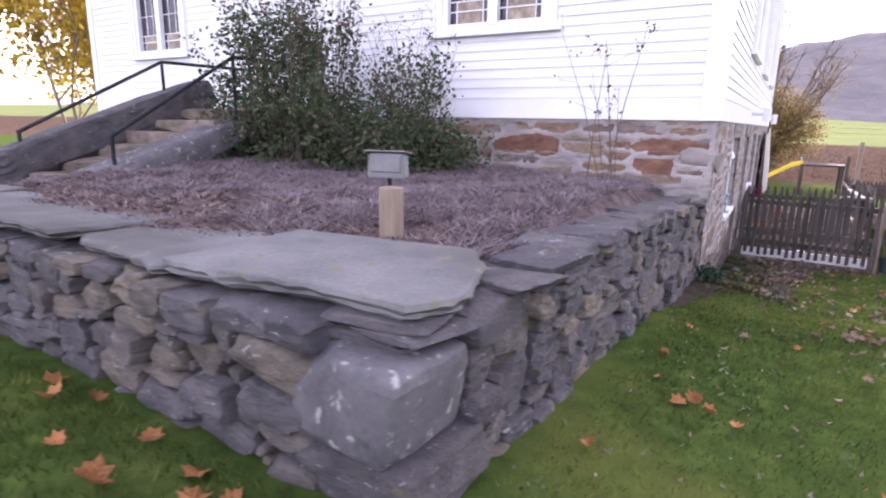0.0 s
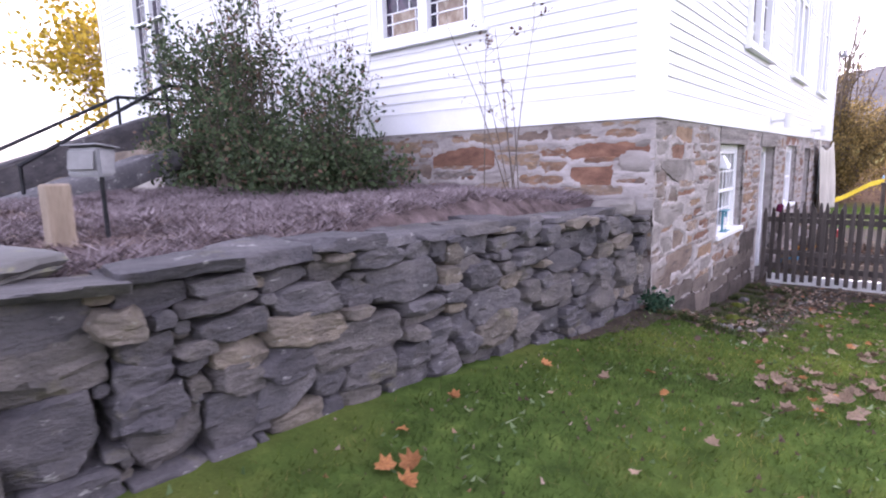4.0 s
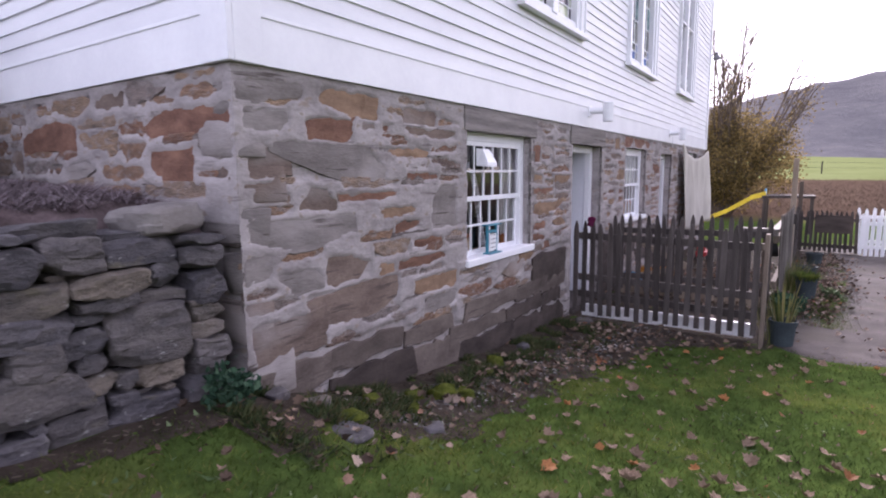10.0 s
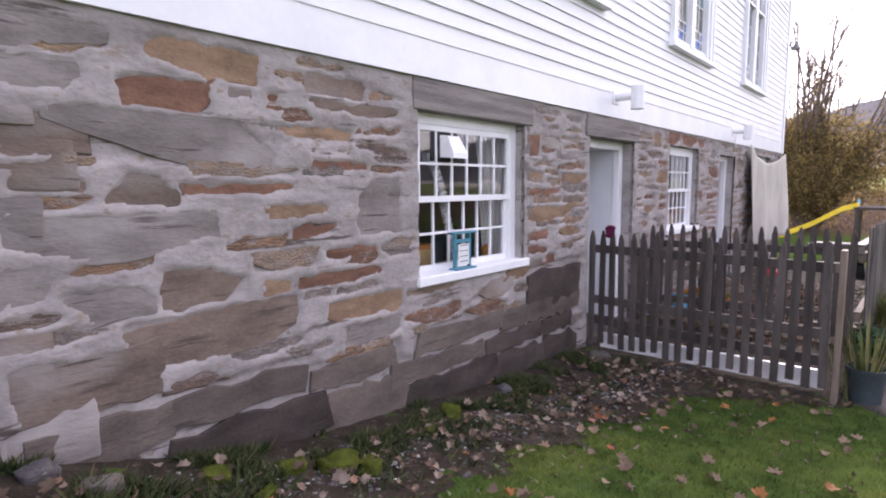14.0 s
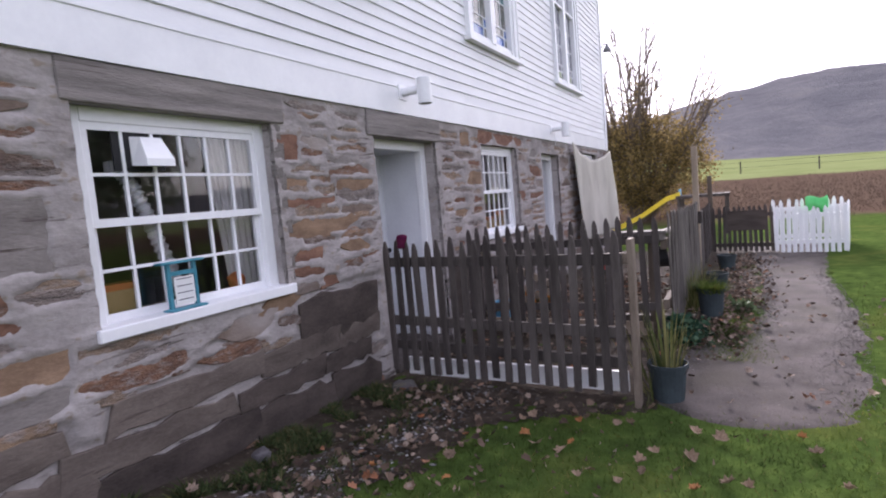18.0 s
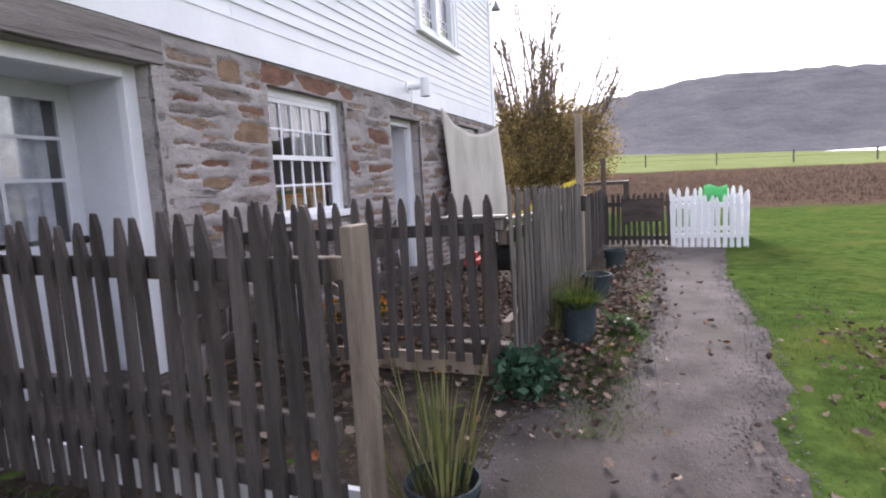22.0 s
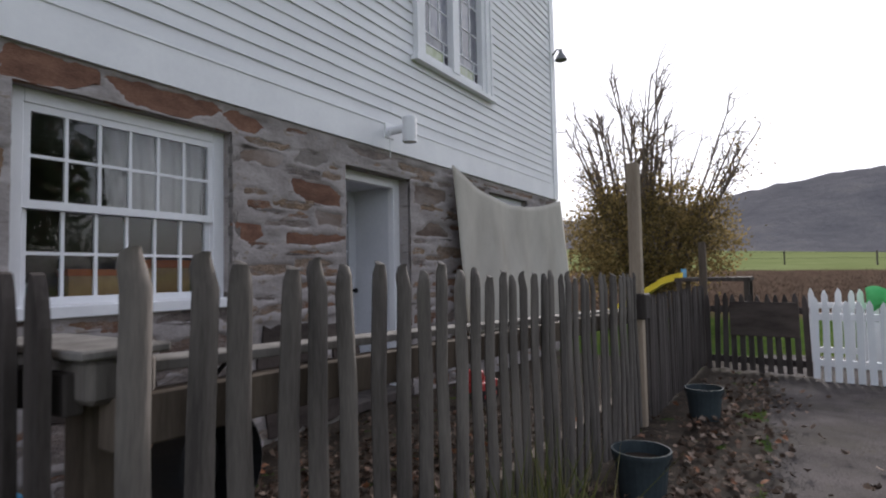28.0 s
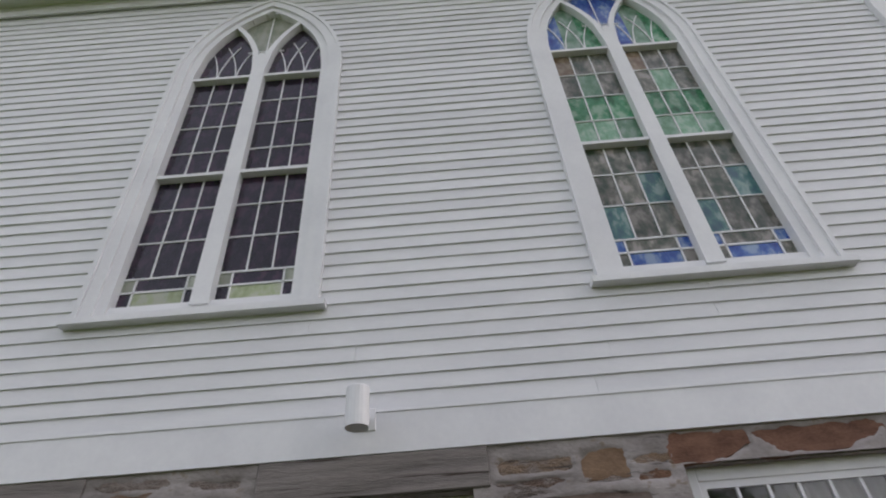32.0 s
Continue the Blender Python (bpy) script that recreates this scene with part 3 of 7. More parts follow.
def mortar_skin(a, b, z0, z1, holes, stones, place, parent, steps):
    """The uneven mortar between the stones: a buckled sheet that leaves the openings free. Over each stone it opens in a ragged patch,
    often cut off aslant at an end, and laps over the stone's edges. steps: (from, spacing) along the wall."""
    res, r = 0.01, np.random.default_rng(len(stones))
    seen = np.zeros((int((b - a) / res) + 3, int((z1 - z0) / res) + 3), bool)
    for u, z, w, h, kind in stones:
        more = 0.06 if kind in ("damp", "dim") else 0.0
        i0, i1 = max(0, int((u - w / 2 - more - a) / res)), min(len(seen), int((u + w / 2 + more - a) / res))
        low, high = z - h / 2 - more - z0, z + h / 2 + more - z0
        ends = [(r.uniform(0.15, 0.5), r.uniform(0.3, 0.75), r.random() < 0.5) if not more and r.random() < (0.6 if w > 2 * h else 0.35) else None for _ in range(2)]
        for i in range(i0, i1):
            f, lo, hi = (i - i0) / max(1, i1 - i0), low, high
            for way, end in zip((f, 1 - f), ends):
                if end:
                    cut = end[1] * h * max(0.0, 1 - way / end[0])
                    lo, hi = (lo + cut, hi) if end[2] else (lo, hi - cut)
            seen[i, max(0, int(lo / res)):max(0, int(hi / res))] = True
    deep, core = seen.astype(float), seen
    for k in range(2):
        core = core & np.roll(core, 1, 0) & np.roll(core, -1, 0) & np.roll(core, 1, 1) & np.roll(core, -1, 1)
        deep += core
    us = np.unique(np.round(np.concatenate([np.arange(p, q, d) for (p, d), (q, _) in zip(steps, steps[1:] + [(b, 0)])] + [[b], [h[0] - 0.002 for h in holes], [h[1] + 0.002 for h in holes]]), 4))
    zs = np.unique(np.round(np.concatenate([np.arange(z0, z1, steps[0][1]), [z1], [h[2] - 0.002 for h in holes], [h[3] + 0.002 for h in holes]]), 4))
    us, zs = us[(us >= a) & (us <= b)], zs[(zs >= z0) & (zs <= z1)]
    turned, verts = place(0, 0).to_3x3() @ Vector((0, -1, 0)), []
    for z in zs:
        for u in us:
            q = 0.012 + 0.010 * noise.noise(Vector((u * 3.5, z * 7, 1))) + 0.008 * noise.noise(Vector((u * 11, z * 26, 7)))
            i = int((u - a + 0.028 * noise.noise(Vector((u * 8, z * 15, 3)))) / res)
            j = int((z - z0 + 0.017 * noise.noise(Vector((u * 11, z * 17, 9)))) / res)
            q -= 0.009 * deep[min(max(i, 0), len(deep) - 1), min(max(j, 0), deep.shape[1] - 1)]
            verts.append(tuple(place(u, z).translation + turned * max(q, -0.014)))
    n, faces = len(us), []
    for j in range(len(zs) - 1):
        for i in range(n - 1):
            u, z = (us[i] + us[i + 1]) / 2, (zs[j] + zs[j + 1]) / 2
            if not any(h[0] < u < h[1] and h[2] < z < h[3] for h in holes):
                faces.append((j * n + i, j * n + i + 1, (j + 1) * n + i + 1, (j + 1) * n + i))
    mesh_ob("mortar", verts, faces, M["mortar"], parent, smooth=True)


side_wall = tagged(part("wall_east", stone_wall(), M["mortar"]), "rubble stone basement wall with pale mortar", "wall", kind="structure")
front_wall = tagged(part("wall_south", boxes((LEFT, WX - THICK, FY + 0.02, FY + THICK, -0.4, SID)), M["mortar"]), "rubble stone basement wall behind the planting bed", "wall", kind="structure")
tagged(part("wall_back", boxes((LEFT, LEFT + 0.4, FY + THICK, BACK, -0.4, SID), (LEFT + 0.4, WX - THICK, BACK - 0.4, BACK, -0.4, SID)), M["mortar"]), "rubble stone basement walls", "wall", kind="structure")
tagged(part("floor", boxes((LEFT + 0.4, WX - 0.01, FY + THICK, BACK - 0.4, -0.12, -0.03)), M["plaster"]), "basement floor, coloured dark for the unlit room", "floor", kind="structure")
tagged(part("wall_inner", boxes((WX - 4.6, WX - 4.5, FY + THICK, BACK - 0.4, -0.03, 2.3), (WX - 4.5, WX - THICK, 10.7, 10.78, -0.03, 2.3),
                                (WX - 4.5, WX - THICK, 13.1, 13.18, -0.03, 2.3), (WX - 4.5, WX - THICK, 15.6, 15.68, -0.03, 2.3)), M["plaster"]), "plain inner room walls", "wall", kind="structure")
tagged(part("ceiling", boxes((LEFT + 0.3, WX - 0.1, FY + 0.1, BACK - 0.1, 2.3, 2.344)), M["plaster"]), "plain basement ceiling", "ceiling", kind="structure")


# pointed windows of the upper storey: (middle, sill height, half width, height of the springing, apex)
class Gothic:
    def __init__(self, mid, sill=3.43, half=0.86, spring=6.45, apex=7.85):
        self.mid, self.sill, self.half, self.spring, self.apex = mid, sill, half, spring, apex

    def reach(self, z, inset=0.0):
        """Half the opening's width at height z."""
        h = self.half - inset
        if z < self.sill or z > self.apex - inset:
            return 0.0
        if z < self.spring:
            return h
        rise = self.apex - inset - self.spring
        rad = (h * h + rise * rise) / (2 * h)
        return max(0.0, math.sqrt(max(0.0, rad * rad - (z - self.spring) ** 2)) - (rad - h))


SIDE_WINDOWS = [Gothic(10.70), Gothic(14.43), Gothic(18.14)]
FRONT_WINDOWS = [Gothic(-3.39), Gothic(-10.6)]
BOARD = 0.116


def spans(z0, z1, a, b, windows):
    """The stretches of a board from a to b that no window takes away."""
    cuts = sorted((w.mid - r, w.mid + r) for w in windows if (r := min(w.reach(z0 + 0.001, 0.1), w.reach(z1 - 0.001, 0.1))) > 0.02)
    out, at = [], a
    for lo, hi in cuts:
        out.append((at, lo))
        at = hi
    return out + [(at, b)]


def clapboards(face, a, b, windows, parent, along_y):
    """Overlapping boards, thick at the lower edge, each board a piece; and the sheathing behind them."""
    z, k, back = SKIRT, 0, bmesh.new()
    while z < EAVE - 0.02:
        top = min(z + BOARD + 0.012, EAVE)
        for lo, hi in spans(z, top, a, b, windows):
            joint = [lo, hi]
            if hi - lo > 5:
                r = np.random.default_rng(k * 7 + int(abs(lo) * 10))
                joint = [lo, lo + (hi - lo) * r.uniform(0.25, 0.75), hi]
            for p, q in zip(joint, joint[1:]):
                r = np.random.default_rng(k * 31 + int(abs(p) * 100))
                o, s = 0.021 + r.uniform(-0.0015, 0.0025), r.uniform(-0.002, 0.002)
                prof = [(0.0, z), (o, z + s), (o - 0.002, z + s + 0.004), (0.006, top), (0.0, top)]
                if along_y:
                    verts = [(face + d, yy, zz) for yy in (p + 0.0015, q) for d, zz in prof]
                else:
                    verts = [(xx, face - d, zz) for xx in (q, p + 0.0015) for d, zz in prof]
                faces = [(i, (i + 1) % 5, 5 + (i + 1) % 5, 5 + i) for i in range(5)] + [(4, 3, 2, 1, 0), (5, 6, 7, 8, 9)]
                mesh_ob("clapboard", verts, faces, M["white"], parent)
            if along_y:
                box(back, face - 0.12, face, lo, hi, z, min(z + BOARD, EAVE))
            else:
                box(back, lo, hi, face, face + 0.12, z, min(z + BOARD, EAVE))
        z += BOARD
        k += 1
    return back


UX = WX + 0.012
upper_side = thing("wall_upper_east", "white painted clapboard wall above the stone basement", "wall", kind="structure")
upper_front = thing("wall_upper_south", "white painted clapboard front wall of the church", "wall", kind="structure")
part("sheathing", clapboards(UX, FY + 0.17, BACK - 0.17, SIDE_WINDOWS, upper_side, True), M["white"], upper_side)
part("sheathing", clapboards(FY - 0.012, LEFT + 0.17, WX - 0.17, FRONT_WINDOWS, upper_front, False), M["white"], upper_front)
# skirt boards and corner boards
part("skirt_board", boxes((UX - 0.12, UX + 0.022, FY + 0.17, BACK - 0.17, SID, SKIRT - 0.018)), M["trim"], upper_side)
part("drip_cap", boxes((UX - 0.12, UX + 0.03, FY + 0.17, BACK - 0.17, SKIRT - 0.018, SKIRT)), M["trim"], upper_side)
part("skirt_board", boxes((LEFT + 0.17, WX - 0.17, FY - 0.034, FY + 0.1, SID, SKIRT - 0.018)), M["trim"], upper_front)
part("drip_cap", boxes((LEFT + 0.17, WX - 0.17, FY - 0.042, FY + 0.1, SKIRT - 0.018, SKIRT)), M["trim"], upper_front)
part("corner_board", boxes((UX - 0.12, UX + 0.036, FY - 0.012, FY + 0.17, SID - 0.004, EAVE), bevel=0.004), M["trim"], upper_side)
part("corner_board", boxes((UX - 0.12, UX + 0.036, BACK - 0.17, BACK + 0.012, SID - 0.004, EAVE), bevel=0.004), M["trim"], upper_side)
part("corner_board", boxes((WX - 0.17, UX + 0.036, FY - 0.05, FY - 0.0125, SID - 0.004, EAVE), bevel=0.004), M["trim"], upper_front)
part("corner_board", boxes((LEFT, LEFT + 0.17, FY - 0.05, FY + 0.1, SID - 0.004, EAVE), bevel=0.004), M["trim"], upper_front)
tagged(part("wall_upper_north", boxes((LEFT, WX - 0.2, BACK - 0.12, BACK, SID, EAVE), (LEFT, LEFT + 0.12, FY + 0.1, BACK - 0.12, SID, EAVE)), M["white"]), "white painted church walls", "wall", kind="structure")
tagged(part("ceiling_upper", boxes((LEFT + 0.13, WX - 0.14, FY + 0.13, BACK - 0.13, EAVE - 0.3, EAVE - 0.2)), M["plaster"]), "church ceiling", "ceiling", kind="structure")
tagged(part("floor_upper", boxes((LEFT + 0.13, WX - 0.12, FY + 0.12, BACK - 0.13, 2.346, 2.4)), M["wood_dark"]), "church floor", "floor", kind="structure")

# eaves and roof
roof = thing("roof", "grey shingled gable roof with white boxed eaves", "roof", kind="structure")
part("soffit", boxes((UX - 0.12, UX + 0.42, FY - 0.35, BACK + 0.35, EAVE, EAVE + 0.03)), M["trim"], roof)
part("frieze", boxes((UX + 0.0365, UX + 0.06, FY + 0.0, BACK, EAVE - 0.22, EAVE)), M["trim"], roof)
part("crown", boxes((UX + 0.42, UX + 0.46, FY - 0.35, BACK + 0.35, EAVE - 0.015, EAVE + 0.2), (UX + 0.46, UX + 0.5, FY - 0.36, BACK + 0.36, EAVE + 0.12, EAVE + 0.22)), M["trim"], roof)
bm = bmesh.new()
ridge = (LEFT + WX) / 2
for sgn, edge in ((1, UX + 0.52), (-1, LEFT - 0.5)):
    vs = [bm.verts.new(p) for p in ((edge, FY - 0.4, EAVE + 0.22), (edge, BACK + 0.4, EAVE + 0.22), (ridge, BACK + 0.4, EAVE + 4.6), (ridge, FY - 0.4, EAVE + 4.6),
                                    (edge, FY - 0.4, EAVE + 0.26), (edge, BACK + 0.4, EAVE + 0.26), (ridge, BACK + 0.4, EAVE + 4.66), (ridge, FY - 0.4, EAVE + 4.66))]
    for q in ((0, 1, 2, 3), (7, 6, 5, 4), (0, 4, 5, 1), (1, 5, 6, 2), (3, 2, 6, 7), (0, 3, 7, 4)):
        bm.faces.new([vs[i] for i in q])
part("roof_plane", bm, M["slate"], roof)
bm = bmesh.new()
for y in (FY, BACK - 0.1):
    vs = [bm.verts.new(p) for p in ((LEFT, y, EAVE), (UX, y, EAVE), (ridge, y, EAVE + 4.5), (LEFT, y + 0.1, EAVE), (UX, y + 0.1, EAVE), (ridge, y + 0.1, EAVE + 4.5))]
    for q in ((0, 1, 2), (5, 4, 3), (0, 3, 4, 1), (1, 4, 5, 2), (2, 5, 3, 0)):
        bm.faces.new([vs[i] for i in q])
part("gable", bm, M["white"], roof)


# ---- pointed stained-glass windows ----
def prism(outline, d0, d1, put):
    """An outline of (s, z) pairs pushed out from depth d0 to d1; put turns (s, d, z) into a place."""
    n = len(outline)
    verts = [put(s, d, z) for d in (d0, d1) for s, z in outline]
    faces = [(i, (i + 1) % n, n + (i + 1) % n, n + i) for i in range(n)] + [tuple(range(n))[::-1], tuple(range(n, 2 * n))]
    return verts, faces


def band(outer, inner, d0, d1, put):
    """A strip between two curves of as many points, pushed out from d0 to d1."""
    n = len(outer)
    verts = [put(s, d, z) for d in (d0, d1) for c in (outer, inner) for s, z in c]
    faces = []
    for i in range(n - 1):
        for a, b in ((0, n), (3 * n, 2 * n)):
            faces.append((a + i, a + i + 1, b + i + 1, b + i))
        faces += [(i, i + 1, 2 * n + i + 1, 2 * n + i), (n + i, n + i + 1, 3 * n + i + 1, 3 * n + i)]
    return verts, faces


def join(pieces):
    verts, faces = [], []
    for v, f in pieces:
        k = len(verts)
        verts += v
        faces += [tuple(i + k for i in q) for q in f]
    return verts, faces


def gothic_window(name, w, along_y, glass, label):
    if along_y:
        def put(s, d, z):
            return (UX + d, w.mid + s, z)
    else:
        def put(s, d, z):
            return (w.mid + s, FY - 0.012 - d, z)
    win = tagged(thing(name, label, "window"), kind="structure")

    def arch(inset, n=14):
        zs = [w.sill] + list(w.spring + (w.apex - inset - w.spring) * np.sin(np.linspace(0, np.pi / 2, n)))
        left = [(-w.reach(z - 1e-6 if z > w.spring else z, inset), z) for z in zs]
        return left + [(-s, z) for s, z in left[::-1][1:]]

    mesh_ob("casing", *band(arch(0.0), arch(0.115), 0.0, 0.055, put), M["trim"], win)
    mesh_ob("inner_frame", *band(arch(0.112), arch(0.195), -0.08, 0.028, put), M["trim"], win)
    mesh_ob("back_band", *band(arch(-0.02), arch(0.02), 0.0, 0.072, put), M["trim"], win)
    sill = [(-0.93, w.sill - 0.05), (0.93, w.sill - 0.05), (0.93, w.sill), (-0.93, w.sill)]
    mesh_ob("window_sill", *join([prism(sill, 0.0, 0.1, put), prism([(-0.7, w.sill), (0.7, w.sill), (0.7, w.sill + 0.06), (-0.7, w.sill + 0.06)], -0.08, 0.02, put)]), M["trim"], win)
    H, m = w.half - 0.195, 0.07
    spring, rise = w.spring, w.apex - 0.195 - w.spring
    R = (H * H + rise * rise) / (2 * H)
    lh, lc = (H - m) / 2, (H + m) / 2

    def light_top(s):
        return spring + math.sqrt(max(0.0, R * R - (R - lh + abs(s)) ** 2))

    def arch_top(s):
        return spring + math.sqrt(max(0.0, R * R - (R - H + abs(s)) ** 2))

    mesh_ob("mullion", *prism([(-m, w.sill + 0.08), (m, w.sill + 0.08), (m, spring + 0.05), (0.03, spring + 0.3), (-0.03, spring + 0.3), (-m, spring + 0.05)], -0.08, 0.03, put), M["trim"], win)
    ss = np.linspace(-lh, lh, 15)
    for c in (-lc, lc):
        mesh_ob("tracery", *band([(c + s * 1.22, light_top(s) + 0.05 * (1 - abs(s) / lh) + 0.03) for s in ss], [(c + s, light_top(s)) for s in ss], -0.08, 0.026, put), M["trim"], win)
    g0, g1 = -0.065, -0.055
    z_low = [w.sill + 0.06, w.sill + 0.28, w.sill + 0.405]
    z_mid, z_bar = 4.90, 6.36
    rows_a = list(np.linspace(z_low[2], z_mid, 4))
    rows_b = list(np.linspace(z_mid, z_bar, 5))
    bars = []

    def bar(s0, s1, z0, z1, d=-0.045):
        bars.append(prism([(s0, z0), (s1, z0), (s1, z1), (s0, z1)], -0.075, d, put))

    for c in (-lc, lc):
        cols = np.linspace(c - lh, c + lh, 4)
        for k, (rows, kind) in enumerate(((rows_a, "low"), (rows_b, "high"))):
            for j, (z0, z1) in enumerate(zip(rows, rows[1:])):
                for i, (s0, s1) in enumerate(zip(cols, cols[1:])):
                    mesh_ob("pane", *prism([(s0, z0), (s1, z0), (s1, z1), (s0, z1)], g0, g1, put), glass(kind, j, i), win)
                bar(cols[0], cols[3], z1 - 0.006, z1 + 0.006)
            for s in cols[1:3]:
                bar(s - 0.006, s + 0.006, rows[0], rows[-1])
        e = 0.1
        low_cols = [cols[0], cols[0] + e, cols[3] - e, cols[3]]
        for j, (z0, z1) in enumerate(zip(z_low, z_low[1:])):
            for i, (s0, s1) in enumerate(zip(low_cols, low_cols[1:])):
                mesh_ob("pane", *prism([(s0, z0), (s1, z0), (s1, z1), (s0, z1)], g0, g1, put), glass("foot", j, i), win)
            bar(cols[0], cols[3], z1 - 0.008, z1 + 0.008)
        for s in low_cols[1:3]:
            bar(s - 0.007, s + 0.007, z_low[0], z_low[2])
        for z in (z_mid, z_bar):
            bar(cols[0], cols[3], z - 0.018, z + 0.018, 0.015)
        for i, (s0, s1) in enumerate(zip(cols, cols[1:])):
            top = [(s, max(z_bar, light_top(s - c))) for s in np.linspace(s1, s0, 6)]
            mesh_ob("pane", *prism([(s0, z_bar), (s1, z_bar)] + top, g0, g1, put), glass("head", 0, i), win)
        for s, way in ((cols[1], 1), (cols[2], -1), (cols[1], -1), (cols[2], 1)):
            curve = [(s + way * (R - math.sqrt(max(0, R * R - h * h))), z_bar + h) for h in np.linspace(0, 0.9, 9)]
            curve = [(a, z) for a, z in curve if z < light_top(a - c)]
            if len(curve) > 1:
                bars.append(band([(a - 0.006, z) for a, z in curve], [(a + 0.006, z) for a, z in curve], -0.075, -0.045, put))
    ss = np.linspace(-lc, lc, 13)
    low = [(s, light_top(abs(s) - lc) + 0.05) for s in ss]
    high = [(s, max(light_top(abs(s) - lc) + 0.05, arch_top(s))) for s in ss]
    mesh_ob("pane", *band(low, high, g0, g1, put), glass("crest", 0, 0), win)
    bar(-0.006, 0.006, low[6][1], high[6][1])
    bar(-0.2, 0.2, low[6][1] + 0.4, low[6][1] + 0.412)
    mesh_ob("leading", *join(bars), M["trim"], win, "pale glazing bars")
    return win


G = {
    "plum": stained("deep plum glass", (0.012, 0.010, 0.020), (0.024, 0.016, 0.032), (0.05, 0.026, 0.05)),
    "cream": stained("pale green opal glass", (0.36, 0.42, 0.24), (0.48, 0.54, 0.34), (0.56, 0.58, 0.46)),
    "sage": stained("sage opal glass", (0.30, 0.33, 0.26), (0.40, 0.42, 0.34), (0.46, 0.47, 0.40)),
    "smoke": stained("smoky brown green glass", (0.05, 0.075, 0.055), (0.15, 0.15, 0.125), (0.32, 0.295, 0.27), 7.0),
    "green": stained("bright green glass", (0.012, 0.11, 0.04), (0.06, 0.27, 0.13), (0.28, 0.44, 0.32), 6.0),
    "mint": stained("mint streaked glass", (0.12, 0.26, 0.16), (0.20, 0.36, 0.25), (0.34, 0.46, 0.38), 8.0),
    "blue": stained("blue streaked glass", (0.015, 0.04, 0.26), (0.05, 0.13, 0.42), (0.26, 0.36, 0.54), 6.0),
    "sea": stained("blue green glass", (0.05, 0.12, 0.16), (0.08, 0.2, 0.2), (0.25, 0.36, 0.34), 8.0),
    "veil": stained("grey veiled glass", (0.20, 0.20, 0.24), (0.27, 0.27, 0.31), (0.34, 0.33, 0.36), 5.0),
    "amber": stained("amber brown glass", (0.16, 0.1, 0.06), (0.24, 0.17, 0.11), (0.34, 0.27, 0.2), 8.0),
}


def glass_plum(kind, j, i):
    if kind == "foot":
        return G["cream"] if (j == 0 and i == 1) else G["sage"] if (j == 1 and i != 1) else G["plum"]
    return G["sage"] if kind == "crest" else G["plum"]


def glass_green(kind, j, i):
    if kind == "foot":
        return G["blue"] if (j == 0 and i == 1) or (j == 1 and i != 1) else G["smoke"]
    if kind == "head":
        return G[("blue", "mint", "green")[i]]
    if kind == "crest":
        return G["blue"]
    if kind == "high":
        return G[("mint", "green", "smoke", "smoke")[j]] if (i + j) % 3 else G[("mint", "green", "mint", "amber")[j]]
    return G["sea"] if (i * 2 + j) % 5 == 0 else G["smoke"]


def glass_veil(kind, j, i):
    if kind == "foot":
        return G["cream"] if j == 0 and i == 1 else G["plum"] if j == 0 else G["veil"]
    return G["sage"] if kind == "crest" else G["veil"]


def glass_front(kind, j, i):
    if kind == "foot":
        return G["amber"] if i == 1 else G["plum"]
    return G["plum"]


gothic_window("window_1", SIDE_WINDOWS[0], True, glass_plum, "white pointed window with dark plum stained glass")
gothic_window("window_2", SIDE_WINDOWS[1], True, glass_green, "white pointed window with green and blue stained glass")
gothic_window("window_3", SIDE_WINDOWS[2], True, glass_veil, "white pointed window with grey glass")
gothic_window("window_4", FRONT_WINDOWS[0], False, glass_front, "white pointed front window with dark and amber glass")
gothic_window("window_5", FRONT_WINDOWS[1], False, glass_front, "white pointed front window with dark glass")


